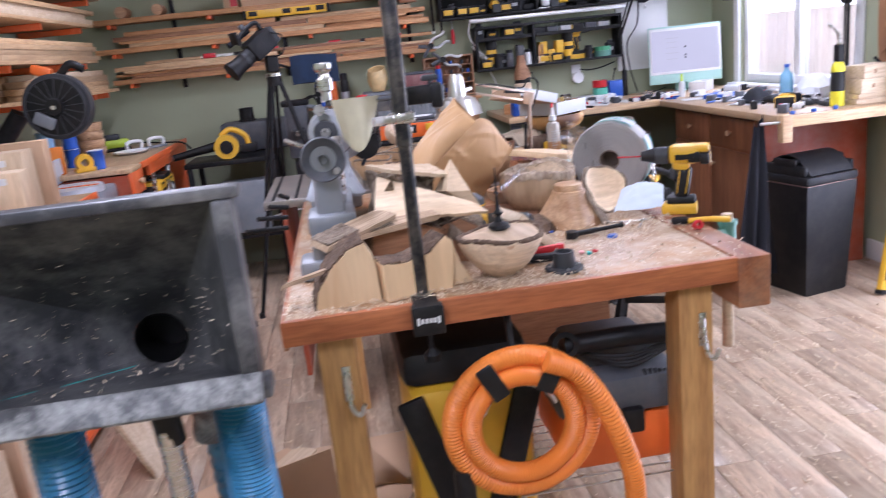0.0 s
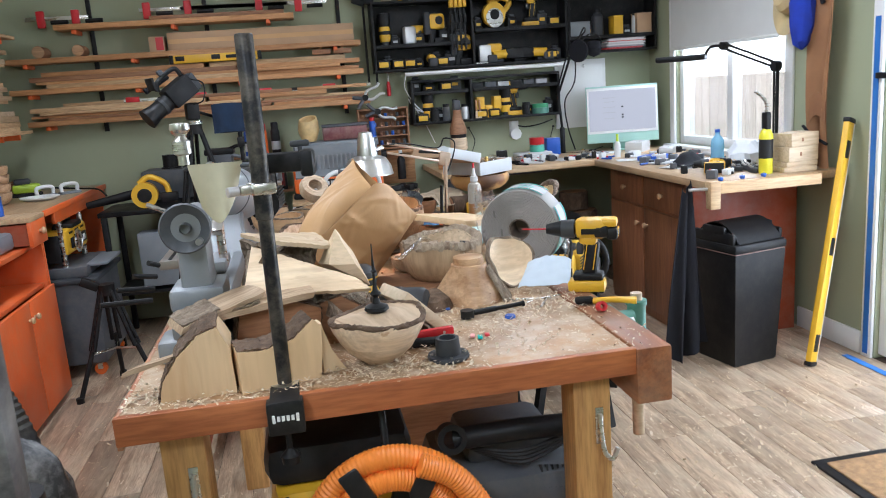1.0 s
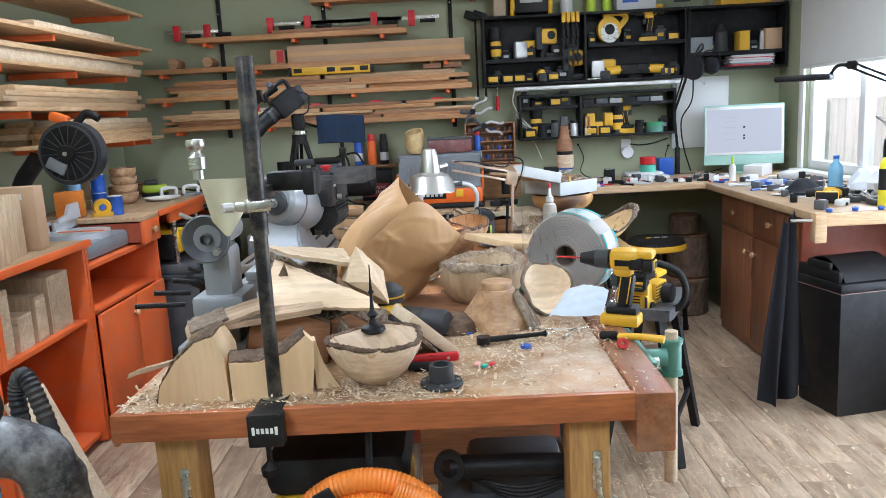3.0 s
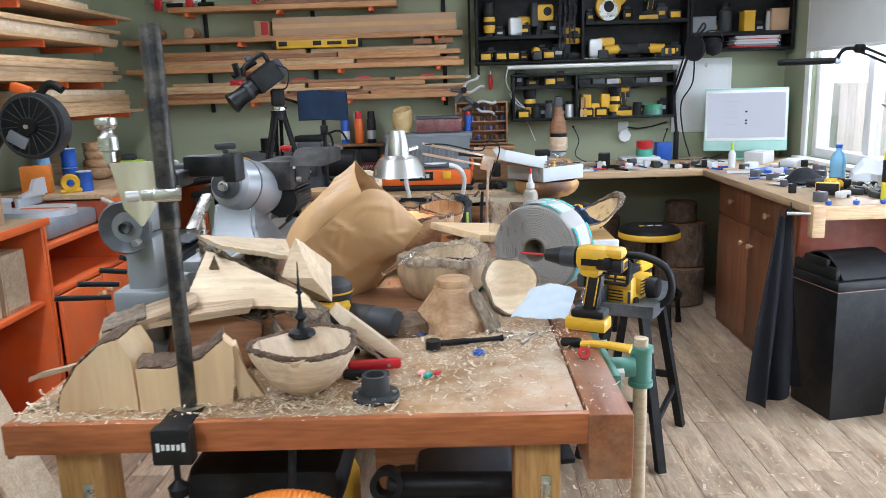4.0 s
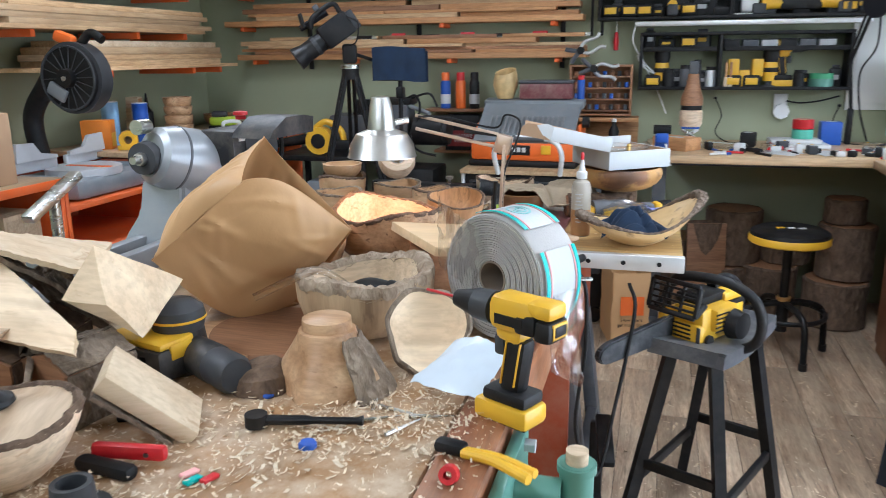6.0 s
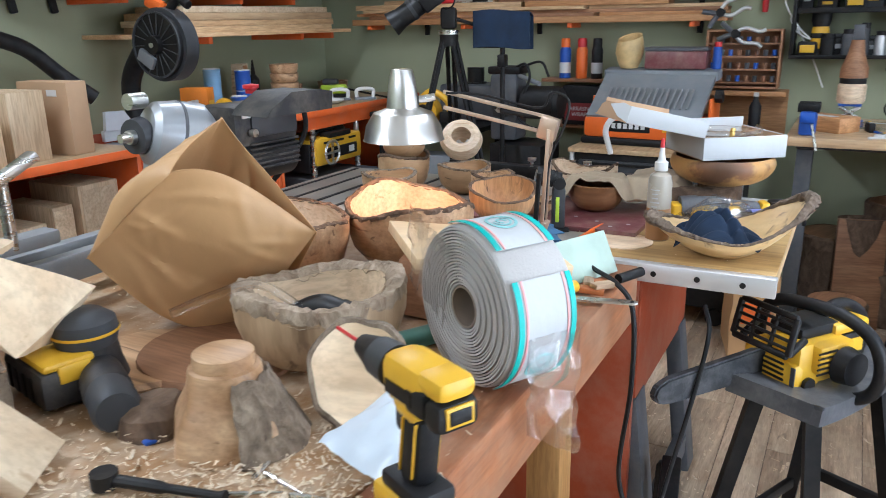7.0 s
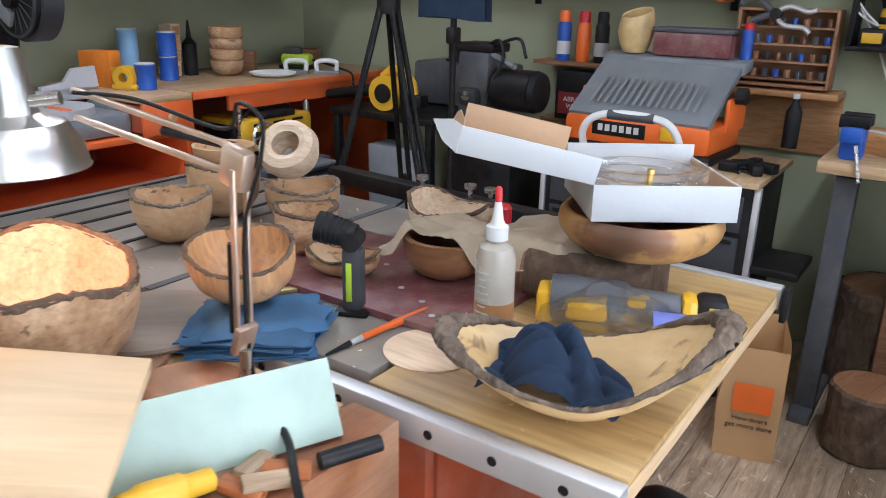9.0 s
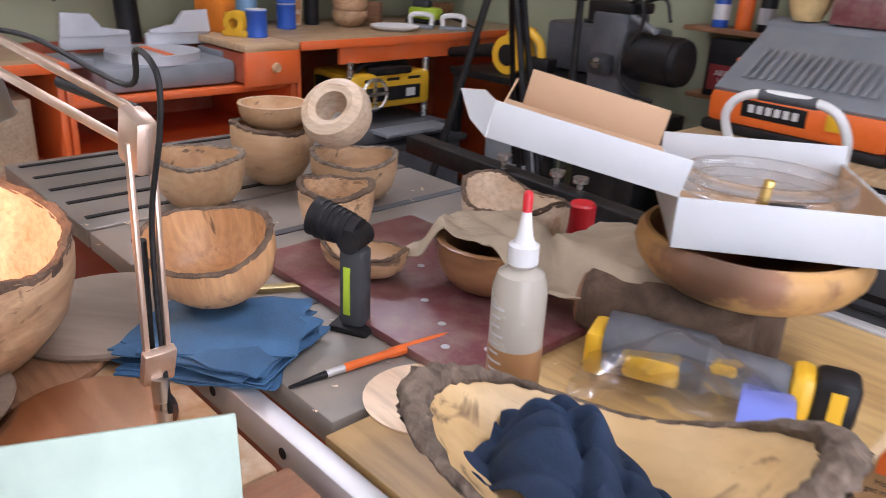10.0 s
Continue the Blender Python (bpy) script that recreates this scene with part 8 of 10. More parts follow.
def charger(x, z):
    ob = thing("battery_charger", "black battery charger pushed back on the rack", "charger", (x, 5.985, z), rc.uniform(-6, 6), "dark gear on the racks")
    w, h = rc.uniform(0.06, 0.10), rc.uniform(0.05, 0.11)
    part("case", B((0, 0, h / 2), (w, 0.09, h), bev=0.010), rc.choice([BLACK, CHARCOAL, BLACK]), ob)
    part("dock", B((0, -0.01, h + 0.010), (w * 0.6, 0.05, 0.018), bev=0.005), CHARCOAL, ob)
    part("label", B((0, -0.0465, h * 0.55), (w * 0.5, 0.002, h * 0.25)), rc.choice([YELLOW, GREYPRINT, YELLOW]), ob)


for x, z in ((0.99, 1.853), (1.17, 1.853), (1.36, 1.853), (1.48, 1.853), (0.93, 1.69), (1.16, 1.69), (1.29, 1.69), (1.40, 1.69), (1.62, 1.933), (1.88, 1.933), (2.12, 1.933), (1.76, 1.69), (1.93, 1.69), (2.10, 1.69), (2.22, 1.69), (1.28, 1.285), (1.44, 1.285), (1.98, 1.285), (2.15, 1.285), (1.12, 1.508), (1.22, 1.508), (1.42, 1.508), (2.36, 1.833), (2.48, 1.833), (2.80, 1.833)):
    charger(x, z)
for x, z, r, h, m, lab in ((1.33, 1.285, 0.028, 0.13, DARKGREY, "dark grey jar on the lower rack"), (1.40, 1.285, 0.022, 0.16, CHARCOAL, "slim dark bottle on the lower rack"), (1.475, 1.285, 0.030, 0.12, ALU, "silver tin on the lower rack"), (1.95, 1.285, 0.030, 0.10, BLACK, "black jar on the lower rack"), (1.24, 1.285, 0.034, 0.11, BLACK, "black tub on the lower rack")):
    jr = thing("jar", lab, "jar", (x, 5.91, z), 0, "jars on the lower rack")
    part("body", spin(bmesh.new(), [(0, 0), (r, 0), (r, h * 0.78), (r * 0.85, h * 0.84), (0, h * 0.84)], 20), m, jr)
    part("lid", spin(bmesh.new(), [(r * 0.9, h * 0.84), (r * 0.9, h), (0, h)], 20), BLACK, jr)


def pen(x, y, rz, m):
    ob = thing("marker_pen", "marker pen lying on the counter", "pen", (x, y, KZ + 0.006), rz, "pens on the counter")
    part("barrel", C((-0.055, 0, 0), (0.035, 0, 0), 0.006, n=10), m, ob)
    part("cap", C((0.035, 0, 0), (0.062, 0, 0), 0.0068, n=10), rc.choice([BLACK, RED, BLUE]), ob)


def sheet(x, y, rz):
    ob = thing("paper_sheet", "loose sheet of white paper on the counter", "paper", (x, y, KZ), rz, "papers on the counter")
    bm = bmesh.new()
    k = rc.random() * 9
    grid_sheet(bm, 8, 8, lambda u, v: Vector((-0.07 + 0.14 * u, -0.10 + 0.20 * v, 0.002 + 0.010 * abs(noise.noise(Vector((u * 2, v * 2, k)))))), 0.0006)
    part("page", bm, PAPER, ob)
    for j in range(4):
        part("text_bar", B((0, -0.05 + 0.03 * j, 0.0125), (0.09, 0.004, 0.0006)), GREYPRINT, ob)


def gadget(x, y, rz, m):
    ob = thing("small_gadget", "small boxy shop gadget on the counter", "gadget", (x, y, KZ), rz, "gadgets on the counter")
    w, d, h = rc.uniform(0.03, 0.09), rc.uniform(0.025, 0.05), rc.uniform(0.015, 0.05)
    part("case", B((0, 0, h / 2), (w, d, h), bev=0.006), m, ob)
    part("button", C((w * 0.2, 0, h), (w * 0.2, 0, h + 0.004), 0.006, n=10), rc.choice([RED, PAPER, YELLOW]), ob)
    part("plate", B((-w * 0.1, 0, h + 0.0006), (w * 0.4, d * 0.5, 0.0016)), rc.choice([PAPER, GREYPRINT, BLACK]), ob)


def cable_run(pts, label):
    ob = thing("cable", label, "cable", pts[0], 0, "loose cables")
    o = Vector(pts[0])
    part("lead", tube(bmesh.new(), [Vector(p) - o for p in pts], 0.0035, 7), BLACK, ob)
    part("plug", B((0, 0, 0), (0.018, 0.014, 0.014), bev=0.003), BLACK, ob)


for k in range(30):
    x, y = rc.uniform(1.45, 2.35), rc.uniform(5.30, 5.62)
    (gadget(x, y, rc.uniform(0, 180), rc.choice([BLACK, PAPER, ALU, CHARCOAL, PAPER, BLACK, CLEAR])) if k % 3 else pen(x, y, rc.uniform(0, 180), rc.choice([PAPER, BLACK, RED, BLUE])))
for k in range(44):
    x, y = rc.uniform(2.28, 2.92), rc.uniform(3.80, 5.35)
    if k % 4 == 0:
        pen(x, y, rc.uniform(0, 180), rc.choice([PAPER, BLACK, STEEL, BLUE]))
    else:
        gadget(x, y, rc.uniform(0, 180), rc.choice([BLACK, DARKGREY, ALU, CHARCOAL, PAPER, PAPER, DARKGREY]))
for x, y, rz in ((1.82, 5.42, 60), (2.05, 5.45, 20), (2.30, 5.50, -15), (2.55, 5.20, 40), (2.40, 5.02, 75), (2.45, 4.80, 10), (2.72, 4.95, -30), (2.80, 4.62, 15), (2.42, 4.40, 30), (2.62, 4.12, 80)):
    sheet(x, y, rz)
cable_run([(1.52, 6.03, 1.22), (1.56, 6.02, 1.12), (1.53, 5.98, 1.02), (1.60, 5.85, KZ + 0.006), (1.70, 5.75, KZ + 0.03)], "black lead hanging down the wall to a charger")
cable_run([(2.20, 6.03, 1.18), (2.17, 6.0, 1.08), (2.22, 5.95, KZ + 0.01), (2.40, 5.85, KZ + 0.006), (2.55, 5.88, KZ + 0.03)], "black lead tangled below the monitor")
cable_run([(2.88, 6.02, 1.15), (2.84, 5.98, 1.05), (2.80, 5.93, KZ + 0.008), (2.66, 5.90, KZ + 0.006), (2.60, 5.84, KZ + 0.02)], "black lead behind the monitor stand")
cable_run([(2.30, 5.62, KZ + 0.005), (2.38, 5.70, KZ + 0.03), (2.48, 5.62, KZ + 0.005), (2.42, 5.52, KZ + 0.02), (2.33, 5.56, KZ + 0.006)], "coiled black lead on the counter")
for x in (2.30, 2.42, 2.54):
    knb = thing("edge_clamp", "blue edge clamp on the counter rail", "clamp", (x, 3.735, KZ), 0, "blue clamps")
    part("knob", spin(bmesh.new(), [(0, 0.018), (0.013, 0.017), (0.015, 0.010), (0.011, 0.0), (0, 0)], 14), BLUE, knb)
    part("stud", C((0, 0, 0.018), (0, 0, 0.024), 0.004, n=8), STEEL, knb)

# ---- east wall: apron, hat, level, cloth, bin, mat ----
ap = thing("leather_apron", "tan leather apron hung with a blue duster", "apron", (2.985, 3.87, 0.92))
bm = bmesh.new()
grid_sheet(bm, 12, 24, lambda u, v: Vector((-0.03 - 0.025 * math.sin(u * 6.5 + v * 2), -0.09 + 0.20 * u * (0.7 + 0.3 * v) + 0.02 * math.sin(v * 5), 0.95 * v)), 0.004)
part("leather_panel", bm, mat("apron_leather", (0.30, 0.145, 0.065), 0.6, var=0.15), ap)
bm = bmesh.new()
grid_sheet(bm, 8, 14, lambda u, v: Vector((-0.055, -0.075 + 0.13 * u, 0.28 + 0.05 * math.sin(u * 3) - 0.02 * v * 0 + 0.12 * v)), 0.003)
part("tie", tube(bmesh.new(), [(-0.06, -0.10, 0.18), (-0.07, 0.0, 0.22), (-0.06, 0.10, 0.27)], 0.008, 8), BLACKCLOTH, ap)
part("pocket", bm, mat("apron_pocket", (0.26, 0.12, 0.055), 0.6), ap)
bm = spin(bmesh.new(), [(0, -0.16), (0.045, -0.13), (0.065, -0.04), (0.065, 0.08), (0.04, 0.15), (0, 0.16)], 22, pose(-0.085, 0.09, 0.84))
part("duster", rough(bm, 0.022, 30), mat("royal_blue_fluff", (0.012, 0.035, 0.33), 0.95, var=0.3, fine=200, bump=0.6), ap, "fluffy royal blue duster")
part("strap", tube(bmesh.new(), [(-0.03, 0.0, 0.9), (-0.045, 0.03, 1.0), (-0.02, 0.06, 1.08)], 0.012, 8), BLACKCLOTH, ap)
part("hook", B((-0.012, 0.04, 1.08), (0.03, 0.03, 0.05), bev=0.004), BLACK_METAL, ap)
hat = thing("straw_hat", "woven straw sun hat hung on the wall", "hat", (2.985, 4.14, 1.87), 0, rx=0, ry=-72)
part("brim", spin(bmesh.new(), [(0.09, 0.0), (0.15, 0.012), (0.20, 0.0), (0.20, 0.004), (0.15, 0.016), (0.09, 0.005)], 44, wob=lambda i, a, r, z: (r * math.cos(a), r * math.sin(a), z + 0.02 * math.sin(2 * a))), mat("straw", (0.55, 0.42, 0.22), 0.8, var=0.15, fine=150, bump=0.5), hat)
part("crown", spin(bmesh.new(), [(0.09, 0.0), (0.085, 0.07), (0.06, 0.10), (0, 0.105)], 36), mat("straw_crown", (0.55, 0.42, 0.22), 0.8, var=0.15, fine=150, bump=0.5), hat)
ll = thing("long_level", "long yellow spirit level leaning on the wall", "level", (2.675, 3.515, 0.002))
a, b = Vector((0, 0, 0.0)), Vector((0.305, 0.16, 1.235))
q = (b - a).to_track_quat("Z", "Y").to_euler()
ll.rotation_euler = q
part("beam", B((0, 0, 0.64), (0.030, 0.062, 1.24), bev=0.004), YELLOW, ll)
part("rail", B((0.0, -0.034, 0.64), (0.032, 0.008, 1.24), bev=0.002), ALU, ll)
for z in (0.12, 0.62, 1.12):
    part("vial", B((-0.014, 0, z), (0.006, 0.04, 0.09), bev=0.002), BLACK, ll)
for z in (0.012, 1.268):
    part("end_cap", B((0, 0, z), (0.036, 0.068, 0.024), bev=0.004), BLACK, ll)
bn = thing("swing_lid_bin", "black plastic swing lid waste bin", "bin", (2.425, 3.785, 0.0), 12)
part("body", spin(bmesh.new(), [(0, 0.0), (0.185, 0.0), (0.195, 0.01), (0.232, 0.60), (0.232, 0.605), (0, 0.605)], 4, pose(0, 0, 0, 0, 0, 45) @ Matrix.Diagonal((1.0, 1.0, 1, 1))), BLACK, bn)
part("bag_rim", B((0, 0, 0.603), (0.325, 0.325, 0.010), bev=0.003), mat("pink_bag_edge", (0.50, 0.28, 0.24), 0.5), bn)
part("collar", B((0, 0, 0.632), (0.345, 0.345, 0.05), bev=0.016), BLACK, bn)
bm = bmesh.new()
grid_sheet(bm, 16, 8, lambda u, v: Vector((-0.14 + 0.28 * v, -0.155 + 0.31 * u, 0.657 + 0.095 * math.sin(math.pi * u) ** 0.8)), 0.006)
part("flap", bm, BLACK, bn)
for s in (-1, 1):
    part("end_cheek", boxes(((s * 0.152, 0, 0.680), (0.026, 0.29, 0.06), (0, 0, 0), 0.014), ((s * 0.152, 0, 0.715), (0.026, 0.16, 0.05), (0, 0, 0), 0.014)), BLACK, bn)
hc = bmesh.new()


def hang(u, v):
    w = 0.06 + 0.20 * v ** 0.8
    return Vector((w * (u - 0.5) * 1.1 + 0.012 * math.sin(u * 19) * v, 0.03 * math.sin(u * 14 + v * 2.2) * (0.25 + v), -0.88 * v - 0.03 * math.sin(u * 5)))


grid_sheet(hc, 40, 40, hang, 0.003)
solo("hanging_cloth", hc, BLACKCLOTH, "long black cloth hung from a counter hook", "cloth", (2.115, 3.735, 0.955), 24, sharp=80)
hk = thing("counter_hook", "steel hook bar under the counter edge", "hook", (2.17, 3.69, 0.93))
part("bar", C((-0.06, 0.02, 0.012), (0.07, -0.02, 0.012), 0.008, n=12), STEEL, hk)
part("screw", C((0.06, -0.01, 0.012), (0.06, -0.01, 0.03), 0.006, n=8), STEEL, hk)
dm = thing("door_mat", "brown coir mat with dark border on the floor", "mat", (2.52, 2.34, 0.0), 0)
part("border", B((0.0, -0.02, 0.006), (0.96, 0.62, 0.011), bev=0.003), BLACK, dm)
part("coir", B((0.0, -0.02, 0.013), (0.88, 0.54, 0.010), bev=0.003), mat("coir", (0.38, 0.22, 0.10), 0.95, var=0.3, scale=30, fine=300, bump=1.0), dm)

# ---- stools, chainsaw, logs, paper bag ----
st = thing("saddle_stool", "black wooden saddle seat stool carrying a chainsaw", "stool", (1.40, 3.47, 0.0), 65)
bm = bmesh.new()
grid_sheet(bm, 16, 10, lambda u, v: Vector((-0.225 + 0.45 * u, -0.115 + 0.23 * v, 0.606 + 0.022 * (2 * u - 1) ** 2)), -0.045)
# Grey gloss reflection is put into the lighter base and pale patches.
part("seat", bm, mat("sheen_black_paint", (0.075, 0.078, 0.085), 0.30, var=0.3, scale=6, dust=0.4, dusty=(0.30, 0.29, 0.28)), st, "black saddle seat with its grey sheen in the colour")
for sx in (-1, 1):
    for sy in (-1, 1):
        bm = bmesh.new()
        a, b = Vector((sx * 0.160, sy * 0.068, 0.618)), Vector((sx * 0.235, sy * 0.165, 0.0))
        tube(bm, [a, b], 0.024, 4, 1, False)
        part("leg", bm, BLACK, st)
for sy in (-1, 1):
    part("stretcher", B((0, sy * 0.135, 0.19), (0.42, 0.018, 0.032), bev=0.003), BLACK, st)
for sx in (-1, 1):
    part("stretcher", B((sx * 0.205, 0, 0.25), (0.018, 0.24, 0.032), bev=0.003), BLACK, st)
cs = thing("chainsaw", "yellow and black cordless chainsaw on the stool", "chainsaw", (1.345, 3.44, 0.622), 233)
part("body", boxes(((0.0, 0.015, 0.085), (0.16, 0.115, 0.115), (0, 0, 0), 0.022), ((0.045, 0.02, 0.055), (0.09, 0.10, 0.075), (0, 0, 0), 0.014), ((-0.02, 0.05, 0.10), (0.12, 0.09, 0.075), (0, 0, 0), 0.016)), YELLOW, cs, "yellow motor body")
part("base", boxes(((-0.02, 0.01, 0.012), (0.24, 0.12, 0.024), (0, 0, 0), 0.010)), BLACK, cs)
part("sprocket_cover", boxes(((0.035, -0.058, 0.07), (0.14, 0.030, 0.095), (0, 0, 0), 0.012)), YELLOW, cs)
for k in range(5):
    part("vent", B((0.0925, 0.012 - 0.001 * k, 0.034 + 0.013 * k), (0.004, 0.060, 0.0045)), BLACK, cs)
for k in range(5):
    part("vent", B((0.02, 0.0965, 0.072 + 0.013 * k), (0.06, 0.003, 0.004)), BLACK, cs)
part("oil_window", B((0.0915, 0.066, 0.062), (0.004, 0.012, 0.05), bev=0.001), CHARCOAL, cs)
part("top_cover", boxes(((-0.01, 0.0, 0.152), (0.13, 0.10, 0.035), (0, 0, 0), 0.012)), BLACK, cs)
part("motor_cap", C((-0.03, 0.10, 0.085), (-0.03, 0.135, 0.085), 0.046, 0.040, 24), BLACK, cs)
part("oil_cap", C((0.05, 0.072, 0.040), (0.05, 0.082, 0.040), 0.018, n=18), BLACK, cs)
bt = part("battery", boxes(((-0.125, 0.01, 0.095), (0.085, 0.09, 0.075), (0, 0, 0), 0.012)), BLACK, cs)
part("battery_label", B((-0.125, 0.0560, 0.10), (0.05, 0.003, 0.035)), YELLOW, bt)
part("battery_housing", boxes(((-0.105, 0.01, 0.150), (0.12, 0.10, 0.030), (0, 0, 0), 0.010)), YELLOW, cs)
part("rear_handle", tube(bmesh.new(), [(-0.06, 0.0, 0.172), (-0.13, 0.0, 0.185), (-0.20, 0.0, 0.15), (-0.225, 0.0, 0.085), (-0.19, 0.0, 0.025), (-0.10, 0, 0.012)], 0.017, 12), BLACK, cs)
part("front_handle", tube(bmesh.new(), [(0.035, -0.085, 0.06), (0.035, -0.090, 0.15), (0.030, -0.055, 0.205), (0.015, 0.02, 0.218), (-0.005, 0.10, 0.212), (-0.025, 0.165, 0.175), (-0.035, 0.190, 0.11), (-0.035, 0.178, 0.045), (-0.025, 0.13, 0.012), (-0.01, 0.06, 0.010)], 0.0155, 14), BLACK, cs, "black wrap-around front handle")
gm = pose(0.112, -0.01, 0.168, 0, -14, 0)
for c, d in (((0, 0, -0.046), (0.014, 0.165, 0.016)), ((0, 0, 0.046), (0.014, 0.165, 0.016)), ((0, -0.082, 0), (0.014, 0.016, 0.092)), ((0, 0.082, 0), (0.014, 0.016, 0.092))):
    bm = B(c, d, bev=0.006)
    bm.transform(gm)
    part("guard_frame", bm, BLACK, cs)
for k in range(4):
    bm = B((0, 0, -0.029 + 0.019 * k), (0.009, 0.15, 0.007), bev=0.002)
    bm.transform(gm)
    part("guard_rib", bm, BLACK, cs)
for k in range(2):
    bm = B((0, -0.028 + 0.056 * k, 0), (0.008, 0.007, 0.09))
    bm.transform(gm)
    part("guard_rib", bm, BLACK, cs)
for sy in (-0.07, 0.07):
    part("guard_arm", boxes(((0.08, sy - 0.01, 0.135), (0.06, 0.014, 0.016), (0, 30, 0), 0.004)), BLACK, cs)
SCAB = mat("scuffed_bar_cover", (0.030, 0.032, 0.036), 0.42, var=0.35, scale=8, dust=0.35, dusty=(0.26, 0.26, 0.26))
bm = bmesh.new()
prism(bm, [(0.07, -0.038), (0.37, -0.030), (0.40, -0.020), (0.412, 0.0), (0.40, 0.022), (0.37, 0.034), (0.07, 0.042)], 0.024, pose(0, -0.030, 0.060, 90, 0, 0) @ pose(0, 0, 0, 0, 0, -2.5))
bmesh.ops.bevel(bm, geom=list(bm.edges), offset=0.005, segments=2, affect="EDGES")
part("bar_scabbard", bm, SCAB, cs, "scuffed black bar cover")
rs = thing("swivel_stool", "round black shop stool with yellow rim", "stool", (1.85, 5.07, 0.0))
part("cushion", spin(bmesh.new(), [(0, 0.655), (0.15, 0.65), (0.18, 0.635), (0.185, 0.615), (0, 0.61)], 40), BLACK, rs)
part("rim", spin(bmesh.new(), [(0.185, 0.618), (0.19, 0.61), (0.19, 0.585), (0.18, 0.578), (0, 0.578)], 40), YELLOW, rs, "yellow seat rim")
for k in range(3):
    part("badge", B((-0.05 + 0.05 * k, -0.02, 0.6548), (0.035, 0.02, 0.004), (0, 0, 20)), YELLOW if k == 0 else PAPER, rs)
part("column", C((0, 0, 0.25), (0, 0, 0.58), 0.022, n=18), BLACK_METAL, rs)
part("column_collar", C((0, 0, 0.28), (0, 0, 0.30), 0.034, n=18), mat("brass_collar", (0.45, 0.28, 0.10), 0.4, 0.6), rs)
part("screw", C((0, 0, 0.12), (0, 0, 0.28), 0.030, n=18), BLACK_METAL, rs)
part("foot_ring", tube(bmesh.new(), [(0.20 * math.cos(k * 0.4488), 0.20 * math.sin(k * 0.4488), 0.22) for k in range(15)], 0.012, 10, 4), BLACK_METAL, rs)
for k in range(4):
    a = radians(20 + 90 * k)
    part("leg", tube(bmesh.new(), [(0.02 * math.cos(a), 0.02 * math.sin(a), 0.27), (0.15 * math.cos(a), 0.15 * math.sin(a), 0.255), (0.215 * math.cos(a), 0.215 * math.sin(a), 0.20), (0.235 * math.cos(a), 0.235 * math.sin(a), 0.02)], 0.016, 10), BLACK_METAL, rs)
    part("rubber_foot", C((0.235 * math.cos(a), 0.235 * math.sin(a), 0), (0.235 * math.cos(a), 0.235 * math.sin(a), 0.035), 0.02, n=12), BLACK, rs)
for x, y, z, r, h in ((2.20, 5.62, 0, 0.17, 0.26), (2.24, 5.66, 0.262, 0.15, 0.30), (1.86, 5.72, 0, 0.16, 0.30), (1.62, 5.75, 0, 0.15, 0.28), (1.95, 5.80, 0.30, 0.14, 0.20), (1.66, 5.80, 0.282, 0.16, 0.32), (1.43, 5.26, 0, 0.13, 0.24), (1.38, 5.80, 0, 0.17, 0.42), (2.22, 5.68, 0.564, 0.11, 0.14)):
    lg = thing("log_section", "upright log section with bark stored under the counter", "log", (x, y, z), 50 * x, "stored logs")
    part("bark", rough(spin(bmesh.new(), [(r * 0.9, 0), (r, 0.01), (r * 0.98, h * 0.5), (r, h - 0.01), (r * 0.92, h)], 26), 0.006, 18, x), BARK_D, lg)
    part("end_grain", spin(bmesh.new(), [(r * 0.93, h - 0.002), (r * 0.5, h + 0.001), (0, h + 0.001)], 26), CHERRY, lg)
half = thing("half_log", "split half log slab leaning by the counter leg", "log", (1.50, 5.62, 0.0), 12)
part("split_face", B((0, -0.02, 0.27), (0.22, 0.03, 0.54), (-6, 0, 0), 0.004), CHERRY, half)
part("bark", rough(spin(bmesh.new(), [(0.11, 0), (0.11, 0.54)], 20, pose(0, 0.03, 0) @ Matrix.Diagonal((1, 0.5, 1, 1))), 0.004, 20), BARK_D, half)
pb = thing("shopping_bag", "brown paper shopping bag with orange print", "paper bag", (1.075, 5.11, 0.0), 14)
bm = bmesh.new()


def bag_wall(u, v):
    p = u * 4
    i, f = int(p) % 4, p - int(p)
    cs_ = [(-0.095, -0.16), (0.095, -0.16), (0.095, 0.16), (-0.095, 0.16)]
    a_, b_ = cs_[i], cs_[(i + 1) % 4]
    n = noise.noise_vector(Vector((p * 1.5, v * 3, 6))) * 0.010 * min(1, v * 2 + 0.2)
    return Vector((a_[0] + (b_[0] - a_[0]) * f, a_[1] + (b_[1] - a_[1]) * f, 0.002 + 0.40 * v)) + n


grid_sheet(bm, 40, 16, bag_wall, 0.001)
part("paper_wall", bm, KRAFT, pb, sharp=30)
part("bottom", B((0, 0, 0.003), (0.186, 0.316, 0.003)), KRAFT, pb)
part("print_block", boxes(((0.005, -0.170, 0.23), (0.12, 0.0015, 0.10), (0, 0, 0))), REDORANGE, pb, "orange printed square")
text_mesh("How doers", 0.024, BLACKPRINT, pb, (0.005, -0.172, 0.155), (90, 0, 0))
text_mesh("get more done", 0.024, BLACKPRINT, pb, (0.005, -0.172, 0.128), (90, 0, 0))
desk_leg = thing("desk_trestle", "grey steel leg of the back counter", "frame", (1.22, 5.40, 0.0))
part("leg", B((0, 0, 0.45), (0.07, 0.06, 0.90), bev=0.004), DARKGREY, desk_leg)
part("top_beam", B((0.35, 0, 0.915), (0.78, 0.06, 0.026), bev=0.004), DARKGREY, desk_leg)
